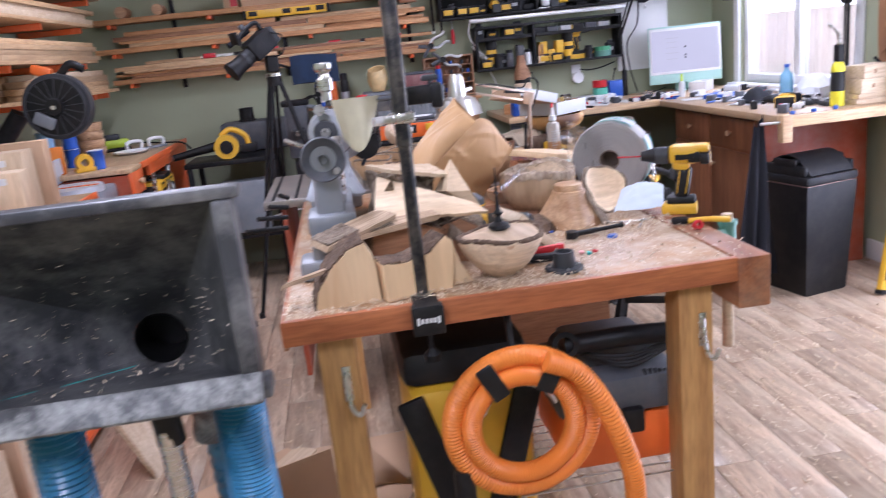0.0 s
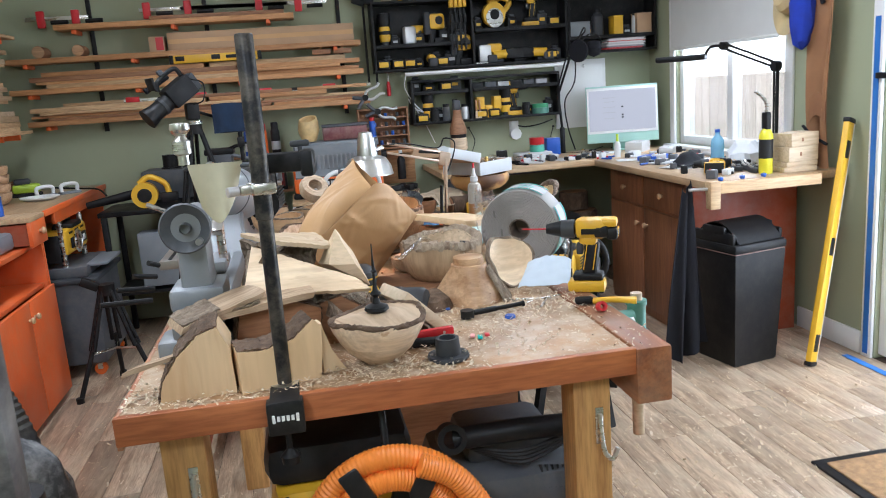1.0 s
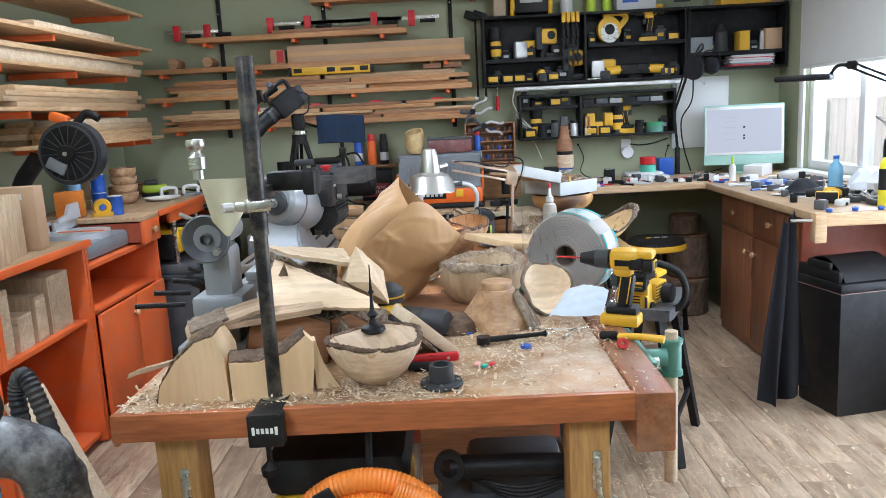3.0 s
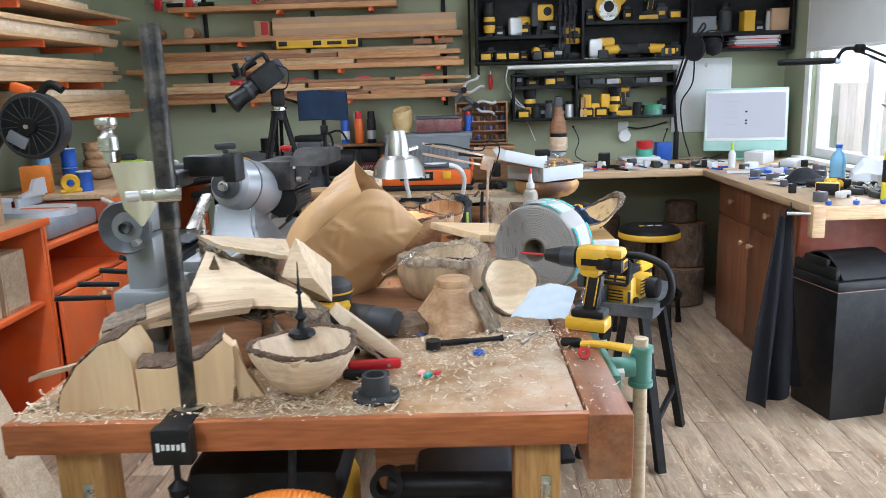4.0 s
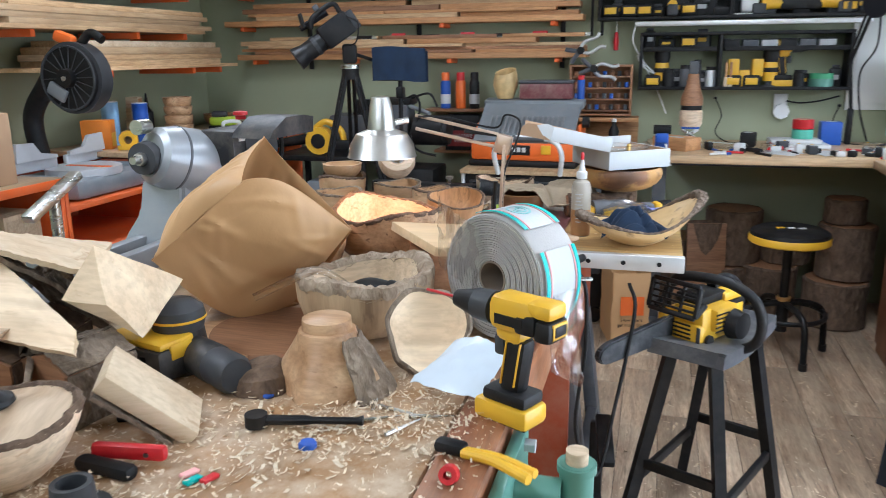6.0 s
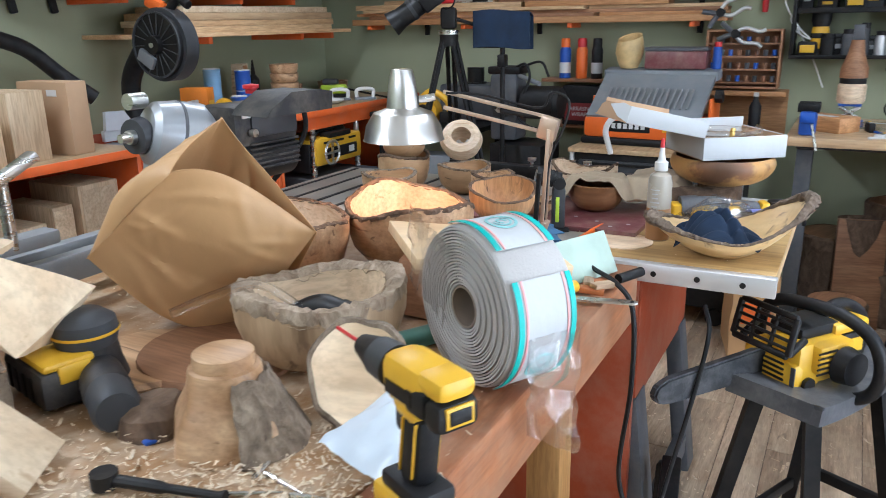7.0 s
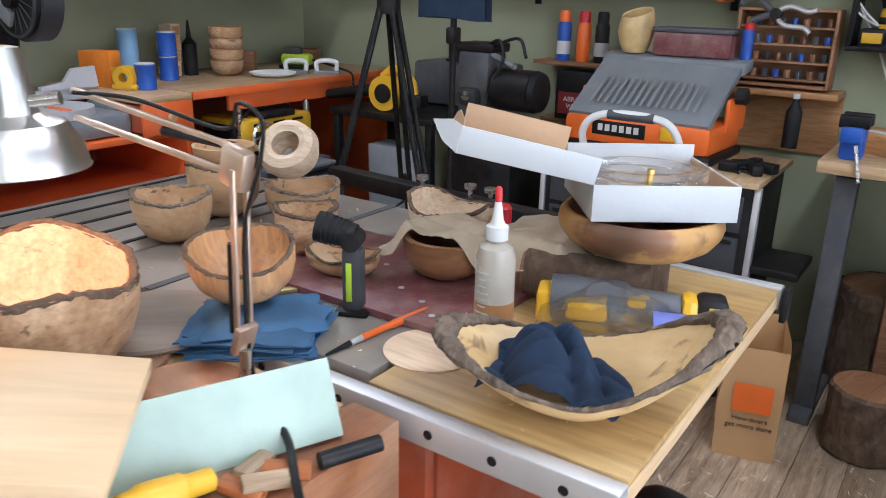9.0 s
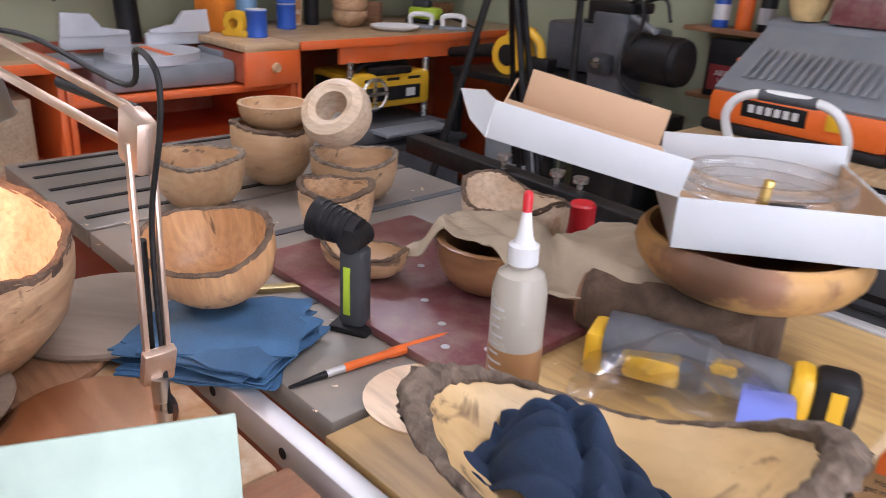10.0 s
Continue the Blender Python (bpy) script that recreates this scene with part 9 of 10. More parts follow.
part("foot", B((0, 0.1, 0.02), (0.07, 0.40, 0.04), bev=0.004), DARKGREY, desk_leg)

# ---- vise on the bench side ----
vi = thing("side_vise", "green cast iron vise with a wooden handle", "vise", (1.0, 2.08, 0.80))
part("plate", B((0.006, 0.0, 0.05), (0.022, 0.30, 0.12), bev=0.006), GREEN, vi)
part("screw_boss", C((0.012, 0.03, 0.06), (0.085, 0.03, 0.06), 0.024, n=20), GREEN, vi)
part("handle_sleeve", C((0.105, 0.05, 0.01), (0.105, 0.05, 0.105), 0.026, n=20), GREEN, vi)
for z in (0.012, 0.098):
    part("sleeve_ring", C((0.105, 0.05, z - 0.006), (0.105, 0.05, z + 0.006), 0.030, n=20), GREEN, vi)
part("handle_bar", C((0.105, 0.05, -0.30), (0.105, 0.05, 0.125), 0.017, n=18), CREAM, vi, "pale turned wooden handle")
for y, z in ((-0.09, 0.09), (-0.09, 0.02), (0.11, 0.09), (0.11, 0.02)):
    part("bolt", C((0.016, y, z), (0.034, y, z), 0.012, n=6), ALU, vi)
for lx in (-0.085, 0.815):
    hkk = thing("leg_hook", "bent steel hook screwed to the bench leg", "hook", (lx + 0.015, 1.733, 0.72), 0, "leg hooks")
    part("plate", B((0, 0, 0.02), (0.020, 0.004, 0.09), bev=0.002), STEEL, hkk)
    part("hook", tube(bmesh.new(), [(0, -0.004, 0.05), (0, -0.012, 0.0), (0.005, -0.02, -0.04), (0.022, -0.022, -0.055), (0.034, -0.022, -0.03)], 0.006, 10), STEEL, hkk)

# ---- under the bench ----
vac = thing("shop_vacuum", "yellow and black shop vacuum under the bench", "vacuum", (0.235, 2.02, 0.0))
part("tank", B((0, 0, 0.345), (0.34, 0.36, 0.59), bev=0.05), YELLOW, vac)
part("head", B((0, 0.02, 0.685), (0.35, 0.36, 0.11), bev=0.04), BLACK, vac)
part("front_strap", boxes(((-0.095, -0.185, 0.40), (0.075, 0.02, 0.46), (0, -16, 0), 0.008), ((0.095, -0.185, 0.40), (0.075, 0.02, 0.46), (0, 16, 0), 0.008)), BLACK, vac)
part("latch", B((0, -0.20, 0.20), (0.09, 0.03, 0.12), bev=0.01), BLACK, vac)
part("foot", B((0, 0, 0.03), (0.38, 0.40, 0.06), bev=0.02), BLACK, vac)
hose = thing("hose_coil", "orange ribbed hose coiled on a bench hanger", "hose", (0.335, 1.66, 0.60))
part("coil", tube(bmesh.new(), [(0.172 * math.cos(radians(a)), 0.012, 0.172 * math.sin(radians(a))) for a in range(-140, 236, 15)], 0.0245, 14, 10, True, 0.0022, 1), HOSEORANGE, hose)
part("coil", tube(bmesh.new(), [(0.128 * math.cos(radians(a)), -0.004, 0.128 * math.sin(radians(a))) for a in range(-150, 226, 15)], 0.0235, 14, 10, True, 0.0022, 1), HOSEORANGE, hose)
part("tail", tube(bmesh.new(), [(0.06, -0.03, 0.165), (0.13, -0.035, 0.13), (0.185, -0.038, 0.05), (0.23, -0.035, -0.06), (0.262, -0.02, -0.17), (0.275, 0.0, -0.27)], 0.0245, 14, 22, True, 0.0022, 1), HOSEORANGE, hose)
part("cuff", C((0.275, 0.0, -0.26), (0.282, 0.005, -0.34), 0.027, n=18), BLACK, hose)
part("cuff", C((-0.155, 0.01, -0.10), (-0.155, 0.02, -0.32), 0.026, n=18), BLACK, hose)
for a in (62, 118):
    ca, sa = math.cos(radians(a)), math.sin(radians(a))
    part("strap", B((0.150 * ca, -0.035, 0.150 * sa), (0.044, 0.012, 0.092), (0, 90 - a, 0), 0.018), BLACK, hose, "black rubber strap")
part("hanger", tube(bmesh.new(), [(0.095 * math.cos(radians(a)), 0.02, 0.095 * math.sin(radians(a))) for a in range(20, 166, 12)], 0.006, 8), STEEL, hose)
part("hanger_post", C((0, 0.03, 0.09), (0, 0.10, 0.262), 0.008, n=10), BLACK_METAL, hose)
sf = thing("wire_shelf", "chrome wire shelf under the bench", "shelf", (0.50, 2.10, 0.0))
for k in range(14):
    part("wire", C((-0.16, -0.30 + 0.045 * k, 0.31), (0.36, -0.30 + 0.045 * k, 0.31), 0.003, n=6), STEEL, sf)
for x in (-0.15, 0.35):
    for y in (-0.29, 0.28):
        part("post", C((x, y, 0), (x, y, 0.32), 0.008, n=10), STEEL, sf)
    part("edge_wire", C((x, -0.30, 0.306), (x, 0.29, 0.306), 0.004, n=8), STEEL, sf)
rv = thing("wet_dry_vacuum", "orange and grey wet dry vacuum on a wire shelf", "vacuum", (0.655, 2.02, 0.314))
part("tank", B((0, 0, 0.08), (0.34, 0.34, 0.16), bev=0.04), REDORANGE, rv)
part("lid", B((0, 0, 0.215), (0.37, 0.36, 0.12), bev=0.04), DARKGREY, rv)
part("motor_dome", B((0.02, 0.03, 0.295), (0.25, 0.24, 0.07), bev=0.03), DARKGREY, rv)
for k in range(7):
    part("vent", B((0.07 + 0.014 * k, -0.155, 0.25 - 0.002 * k), (0.005, 0.03, 0.055), (-25, 0, 0)), BLACK, rv)
part("latch", B((0.02, -0.185, 0.15), (0.06, 0.03, 0.07), bev=0.008), BLACK, rv)
part("handle", tube(bmesh.new(), [(-0.14, -0.13, 0.37), (0.0, -0.16, 0.385), (0.15, -0.14, 0.37)], 0.028, 12), BLACK, rv)
part("nozzle", spin(bmesh.new(), [(0.022, -0.03), (0.034, -0.03), (0.036, 0.03), (0.022, 0.03), (0.022, -0.03)], 20, pose(-0.15, -0.14, 0.38, 75, 0, 0)), BLACK, rv)
for k in range(4):
    part("cord", tube(bmesh.new(), [(-0.10 + 0.01 * k, -0.13, 0.34 - 0.006 * k), (0.02, -0.165 - 0.004 * k, 0.33 - 0.008 * k), (0.15, -0.13, 0.34 - 0.006 * k)], 0.006, 8), BLACK, rv)
for k, (x, y, rz) in enumerate(((-0.35, 2.25, 14), (-0.22, 2.40, -25), (-0.48, 2.55, 40), (-0.05, 2.62, 8))):
    ob = solo("cardboard_sheet", rough(B((0, 0, 0.006), (0.52, 0.34, 0.006)), 0.004, 9), CARDBOARD, "flattened cardboard lying on the floor", "cardboard", (x, y, 0.002 + 0.008 * k), rz, "floor cardboard", rx=1, ry=2)
for k in range(5):
    slab_piece("wood_offcut", [(0, 0), (0.30, 0), (0.32, 0.03), (0.02, 0.035)], 0.10, (-0.62 + 0.05 * k, 1.95 + 0.12 * k, 0.03 + 0.002 * k), 20 * k - 20, "pale offcut on the floor", group="floor offcuts")

cbo = thing("cardboard_carton", "torn brown cardboard carton on the floor by the bench leg", "carton", (-0.28, 2.10, 0.03), 24)
for c, d, r in (((0, -0.15, 0.12), (0.36, 0.005, 0.24), (4, 0, 0)), ((0, 0.15, 0.12), (0.36, 0.005, 0.24), (-3, 0, 0)), ((-0.18, 0, 0.12), (0.005, 0.29, 0.24), (0, -3, 0)), ((0.18, 0, 0.12), (0.005, 0.29, 0.24), (0, 4, 0)), ((0, -0.21, 0.225), (0.34, 0.13, 0.004), (24, 0, 0)), ((0.25, 0, 0.22), (0.14, 0.28, 0.004), (0, 22, 0))):
    part("panel", rough(B(c, d, r), 0.004, 9, c[0]), CARDBOARD, cbo)
part("bottom", B((0, 0, 0.003), (0.35, 0.29, 0.005)), CARDBOARD, cbo)

# ---- mitre saw station ----
ms = thing("mitre_saw", "grey mitre saw with dark round blade guard", "mitre saw", (-1.46, 4.14, 0.872))
part("base", boxes(((0, 0, 0.05), (0.40, 0.50, 0.09), (0, 0, 0), 0.02)), MIDGREY, ms)
SILVER = mat("cast_silver_paint", (0.58, 0.60, 0.63), 0.4, 0.3, var=0.08, dust=0.1)
part("turntable", C((0.03, 0, 0.09), (0.03, 0, 0.125), 0.17, n=40), SILVER, ms)
part("kerf_plate", B((0.06, 0, 0.1265), (0.24, 0.03, 0.003)), REDORANGE, ms)
for s in (-1, 1):
    part("fence", boxes(((-0.10, 0.16 * s, 0.145), (0.025, 0.26, 0.05), (0, 0, 0), 0.006)), SILVER, ms)
    bm = bmesh.new()
    prism(bm, [(0.04 * s, 0.17), (0.04 * s, 0.185), (0.14 * s, 0.20), (0.18 * s, 0.25), (0.28 * s, 0.255), (0.29 * s, 0.17)][::s], 0.018, pose(-0.092, 0, 0, 90, 0, 90))
    part("sliding_fence", bm, SILVER, ms, "sloped sliding fence")
    part("scale_strip", B((-0.0825, 0.23 * s, 0.246), (0.003, 0.07, 0.006)), LIME, ms)
    part("wing", B((0.0, 0.30 * s, 0.10), (0.20, 0.12, 0.03), bev=0.006), MIDGREY, ms)
part("arm", tube(bmesh.new(), [(-0.22, 0.02, 0.12), (-0.24, 0.02, 0.35), (-0.12, 0.02, 0.52)], 0.045, 14), BLACK, ms)
part("blade_guard", C((0.09, -0.075, 0.535), (0.09, 0.0, 0.535), 0.160, n=44), CHARCOAL, ms, "dark round blade guard")
part("lower_guard", C((0.09, -0.095, 0.535), (0.09, -0.076, 0.535), 0.142, n=44), BLACK, ms)
for k in range(18):
    bm = B((0, 0, 0.088), (0.004, 0.006, 0.096), (0, 0, 0), 0.001)
    bm.transform(pose(0.09, -0.096, 0.535, 0, 20 * k + 8, 0))
    part("guard_rib", bm, CHARCOAL, ms)
part("guard_ring", spin(bmesh.new(), [(0.136, -0.004), (0.144, -0.004), (0.144, 0.006), (0.136, 0.006), (0.136, -0.004)], 44, pose(0.09, -0.098, 0.535, 90, 0, 0)), CHARCOAL, ms)
part("hub", C((0.09, -0.125, 0.535), (0.09, -0.094, 0.535), 0.040, 0.044, 22), BLACK, ms)
part("arbor_bolt", C((0.09, -0.130, 0.535), (0.09, -0.124, 0.535), 0.012, n=6), STEEL, ms)
part("side_plate", boxes(((0.03, -0.105, 0.475), (0.10, 0.02, 0.06), (0, 30, 0), 0.008)), MIDGREY, ms, "grey blade side plate")
part("motor", C((0.02, 0.0, 0.56), (-0.02, 0.16, 0.60), 0.055, n=22), BLACK, ms)
part("handle", tube(bmesh.new(), [(0.12, -0.03, 0.68), (0.18, -0.03, 0.73), (0.24, -0.03, 0.70)], 0.020, 12), BLACK, ms)
part("carry_grip", B((0.04, -0.03, 0.71), (0.10, 0.05, 0.05), (0, 20, 0), 0.014), REDORANGE, ms)
part("maker_bar", B((0.0, -0.0765, 0.60), (0.014, 0.002, 0.09), (0, 40, 0)), PAPER, ms)

# ---- things on the west counter ----


def can(x, y, z, label, m=BLUE, r=0.042, h=0.105):
    ob = thing("paint_can", label, "can", (x, y, z), 90 * x, "blue cans")
    part("body", spin(bmesh.new(), [(0, 0), (r, 0), (r + 0.002, 0.004), (r, 0.008), (r, h - 0.008), (r + 0.002, h - 0.004), (r, h), (0, h)], 26), m, ob)
    part("lid", spin(bmesh.new(), [(r * 0.96, h), (r * 0.96, h + 0.004), (r * 0.8, h + 0.002), (0, h + 0.002)], 26), PAPER, ob)
    part("label", B((r * 0.99, -0.004, h * 0.42), (0.006, 0.022, 0.034)), PAPER, ob)


can(-1.39, 4.56, CZ, "blue paint can with a white lid")
can(-1.60, 4.83, CZ, "blue paint can under another can")
can(-1.60, 4.83, CZ + 0.110, "blue paint can stacked on another")
can(-1.68, 4.68, CZ, "pale blue bottle on the counter", mat("pale_blue_plastic", (0.22, 0.40, 0.60), 0.35), 0.045, 0.23)
obx = thing("orange_carton", "orange and yellow carton on the counter", "carton", (-1.62, 4.50, CZ), 20)
part("carton", B((0, 0, 0.075), (0.15, 0.08, 0.15), bev=0.003), mat("orange_carton_print", (0.75, 0.22, 0.02), 0.5), obx)
part("print", B((0.0758, 0, 0.05), (0.0012, 0.06, 0.07)), YELLOW, obx)
tg = thing("tape_dispenser", "yellow plastic tape dispenser on the counter", "dispenser", (-1.44, 4.50, CZ), 30)
part("body", spin(bmesh.new(), [(0.02, -0.03), (0.045, -0.03), (0.05, 0), (0.045, 0.03), (0.02, 0.03), (0.02, -0.03)], 28, pose(0, 0, 0.052, 90, 0, 0)), mat("amber_plastic", (0.72, 0.40, 0.02), 0.35), tg)
part("base", B((0, 0, 0.012), (0.11, 0.06, 0.024), bev=0.008), YELLOW, tg)
for k in range(4):
    wbk = thing("wood_cube", "small pale block in a wood stack", "block", (-1.72 + 0.004 * k, 4.93, CZ + 0.0615 * k), 5 * k, "stacked blocks")
    part("block", B((0, 0, 0.030), (0.07, 0.07, 0.060), bev=0.003), CREAM, wbk)
    part("end_face", B((0.0353, 0, 0.03), (0.001, 0.05, 0.04)), FIR, wbk)
bk = thing("bottle", "tall black squeeze bottle on the counter", "bottle", (-1.70, 5.03, CZ))
part("body", spin(bmesh.new(), [(0, 0), (0.034, 0), (0.034, 0.15), (0.012, 0.18), (0.012, 0.20), (0, 0.20)], 22), BLACK, bk)
part("nozzle", spin(bmesh.new(), [(0.012, 0.198), (0.004, 0.26), (0, 0.26)], 14), BLACK, bk)
for k in range(4):
    bowl("small_bowl", 0.082, 0.075, (-1.58, 5.16, CZ + 0.052 * k), "small turned bowl in a stack of four", TURNED, TURNED, 0.5, 0.004, 2, 1.0, 30 * k, 0.008, 0.002, group="stacked bowls")
pt = thing("white_plate", "white round plate on the counter", "plate", (-1.38, 5.27, CZ))
part("plate", spin(bmesh.new(), [(0, 0.004), (0.08, 0.004), (0.11, 0.018), (0.115, 0.022), (0.11, 0.014), (0.075, 0.0), (0, 0)], 36), WHITE_PAINT, pt)
for x, y in ((-1.40, 5.45), (-1.28, 5.55)):
    hd = thing("push_handle", "white plastic push pad handle", "handle", (x, y, CZ), 40)
    part("pad", B((0, 0, 0.008), (0.13, 0.06, 0.016), bev=0.004), MIDGREY, hd)
    part("grip", tube(bmesh.new(), [(-0.05, 0, 0.012), (-0.045, 0, 0.06), (0.045, 0, 0.06), (0.05, 0, 0.012)], 0.012, 10), WHITE_PAINT, hd)
ry_ = thing("lime_sander", "lime green corded sander on the counter", "sander", (-1.56, 5.62, CZ), 20)
part("body", boxes(((0, 0, 0.05), (0.17, 0.08, 0.06), (0, 0, 0), 0.02)), LIME, ry_)
part("top_grip", boxes(((-0.02, 0, 0.095), (0.10, 0.06, 0.04), (0, 0, 0), 0.015)), CHARCOAL, ry_)
part("pad", B((0, 0, 0.01), (0.18, 0.09, 0.02), bev=0.004), BLACK, ry_)
part("cord", tube(bmesh.new(), [(0.09, 0, 0.05), (0.20, -0.02, 0.03), (0.30, -0.10, 0.02), (0.40, -0.22, 0.012), (0.44, -0.30, -0.03)], 0.006, 8), BLACK, ry_)
solo("wood_wedge", B((0, 0, 0.05), (0.14, 0.05, 0.10), (0, 0, 0), 0.004), CHERRY, "brown wood block on the counter", "block", (-1.70, 5.36, CZ), 30)
bowl("round_bowl", 0.10, 0.08, (-1.72, 5.83, CZ), "brown bowl at the back of the counter", WALNUT, WALNUT, 0.45, 0.02)
for x, y, w, d, h, m in ((-1.42, 3.30, 0.30, 0.16, 0.26, MAPLE_Z), (-1.40, 3.52, 0.26, 0.10, 0.28, CARDBOARD), (-1.34, 3.10, 0.24, 0.14, 0.20, MAPLE_Z), (-1.55, 3.00, 0.2, 0.3, 0.15, MAPLE_Z), (-1.40, 2.80, 0.3, 0.2, 0.24, MAPLE_Z)):
    wb2 = thing("wood_blank", "thick pale wood blank standing on the cabinet", "wood blank", (x, y, CZ - 0.02), 6, "bowl blanks")
    part("blank", B((0, 0, h / 2), (w, d, h), bev=0.004), m, wb2)
    part("paper_tag", B((w * 0.2, -d / 2 - 0.0005, h * 0.85), (0.05, 0.0012, 0.025)), PAPER, wb2)
for k, (y, z, w, h, m) in enumerate(((3.55, 0.632, 0.20, 0.26, MAPLE_Z), (3.38, 0.632, 0.10, 0.20, MAPLE_Z), (3.25, 0.632, 0.12, 0.15, CREAM), (3.10, 0.632, 0.12, 0.28, MAPLE_Z), (2.75, 0.632, 0.2, 0.22, MAPLE_Z), (2.5, 0.632, 0.2, 0.18, CREAM), (2.70, 0.062, 0.26, 0.30, CARDBOARD), (2.4, 0.062, 0.2, 0.3, MAPLE_Z))):
    wb2 = thing("wood_blank", "pale wood blank stored in the open cabinet", "wood blank", (CX - 0.22, y, z), 0, "bowl blanks")
    part("blank", B((0, 0, h / 2), (0.30, w - 0.012, h), bev=0.004), m, wb2)
    part("end_face", B((0.1508, 0, h / 2), (0.0012, w * 0.8, h * 0.85)), CREAM, wb2)
for k in range(3):
    gsp = thing("green_handle", "bright green handled tool in the cabinet", "tool", (CX - 0.18, 3.20 + 0.12 * k, 0.062))
    part("shaft", C((0, 0, 0), (0, 0, 0.30), 0.022, n=14), BLACK, gsp)
    part("band", C((0, 0, 0.20), (0, 0, 0.27), 0.026, n=14), mat("neon_green", (0.10, 0.75, 0.10), 0.4), gsp)
lb = thing("leaning_board", "pale offcut board leaning on the open cabinet", "board", (-0.90, 2.92, 0.0), -6)
part("board", B((-0.10, 0, 0.27), (0.022, 0.22, 0.60), (0, -24, 0), 0.003), CREAM, lb)
vh = thing("dust_hose", "orange and black dust hose on the west wall", "hose", (-1.80, 3.35, 1.30))
part("hose", tube(bmesh.new(), [(-0.05, -0.6, -0.10), (0.0, -0.25, 0.10), (0.03, 0.0, 0.17), (0.05, 0.2, 0.16)], 0.032, 14, 16, True, 0.002, 1), HOSEORANGE, vh)
part("cuff", tube(bmesh.new(), [(0.05, 0.18, 0.16), (0.07, 0.32, 0.10), (0.10, 0.45, -0.02), (0.16, 0.55, -0.12)], 0.034, 14), BLACK, vh)
for k, y in enumerate((3.5, 3.62, 3.75, 3.95)):
    ht = thing("hanging_tool", "dark tool hung on the west wall", "tool", (-1.90, y, 1.62), 0, "hanging tools")
    part("blade", B((0, 0, 0.10), (0.012, 0.05, 0.20), (8, 0, 0), 0.003), STEEL, ht)
    part("handle", B((0, 0, -0.02), (0.024, 0.035, 0.10), (8, 0, 0), 0.008), BLACK, ht)

# ---- planer on its cabinet ----
pc_ = thing("planer_cabinet", "dark grey rolling cabinet under the planer", "cabinet", (-1.30, 5.10, 0.0))
part("body", B((0, 0, 0.33), (0.56, 0.58, 0.50), bev=0.02), DARKGREY, pc_)
part("top", B((0, 0, 0.59), (0.60, 0.62, 0.03), bev=0.008), CHARCOAL, pc_)
for x in (-0.22, 0.22):
    for y in (-0.23, 0.23):
        w = part("caster", C((x, y - 0.016, 0.036), (x, y + 0.016, 0.036), 0.036, n=20), REDORANGE, pc_, "orange caster wheel")
        part("fork", B((x, y, 0.06), (0.03, 0.05, 0.05), bev=0.004), STEEL, w)
plr = thing("thickness_planer", "yellow thickness planer with hand wheel", "planer", (-1.28, 5.08, 0.606))
part("bed", B((0, 0, 0.03), (0.44, 0.50, 0.06), bev=0.008), DARKGREY, plr)
part("head", boxes(((-0.02, 0, 0.20), (0.30, 0.44, 0.15), (0, 0, 0), 0.02)), YELLOW, plr)
part("front_panel", boxes(((0.137, 0, 0.19), (0.012, 0.30, 0.06), (0, 0, 0), 0.004)), BLACK, plr)
part("dust_port", boxes(((0.10, 0.0, 0.285), (0.08, 0.20, 0.03), (0, 0, 0), 0.008)), BLACK, plr)
for y in (-0.12, 0.0, 0.12):
    part("slot", B((0.1305, y, 0.250), (0.004, 0.07, 0.012)), BLACK, plr)
part("warning_label", B((0.1445, 0.09, 0.19), (0.002, 0.05, 0.035)), PAPER, plr)
part("side_cover", boxes(((-0.02, -0.226, 0.17), (0.22, 0.014, 0.16), (0, 0, 0), 0.005)), BLACK, plr)
part("top_handle", tube(bmesh.new(), [(0.05, -0.15, 0.27), (0.06, -0.10, 0.31), (0.06, 0.10, 0.31), (0.05, 0.15, 0.27)], 0.014, 10), BLACK, plr)
for s in (-1, 1):
    part("column", C((0.10, 0.21 * s, 0.06), (0.10, 0.21 * s, 0.33), 0.016, n=14), STEEL, plr)
    part("table", B((0.26, 0.0, 0.055), (0.12, 0.36, 0.016), bev=0.003), MIDGREY, plr) if s > 0 else None
part("hand_wheel", spin(bmesh.new(), [(0.062, -0.007), (0.072, 0), (0.062, 0.007), (0.056, 0), (0.062, -0.007)], 32, pose(0.17, -0.13, 0.20, 0, 90, 0)), STEEL, plr)
part("wheel_spoke", boxes(((0.17, -0.13, 0.20), (0.010, 0.12, 0.012)), ((0.17, -0.13, 0.20), (0.010, 0.012, 0.12))), STEEL, plr)

# ---- machines by the north wall ----
sd_ = thing("machine_stand", "black steel stand holding a blower", "stand", (-0.78, 5.60, 0.0))
part("top", B((0, 0, 0.885), (0.62, 0.48, 0.03), bev=0.004), BLACK_METAL, sd_)
for x in (-0.28, 0.28):
    for y in (-0.21, 0.21):
        part("leg", B((x, y, 0.435), (0.035, 0.035, 0.87), bev=0.003), BLACK_METAL, sd_)
part("shelf", B((0, 0, 0.35), (0.56, 0.42, 0.02)), BLACK_METAL, sd_)
part("grey_bin", B((0.05, -0.12, 0.56), (0.30, 0.16, 0.36), bev=0.01), MIDGREY, sd_)
bl = thing("leaf_blower", "yellow cordless blower with black nozzle", "blower", (-0.80, 5.46, 0.90), 185)
part("fan_housing", C((0, -0.045, 0.085), (0, 0.045, 0.085), 0.082, n=30), YELLOW, bl)
part("grille", C((0, 0.044, 0.085), (0, 0.052, 0.085), 0.045, n=22), BLACK, bl)
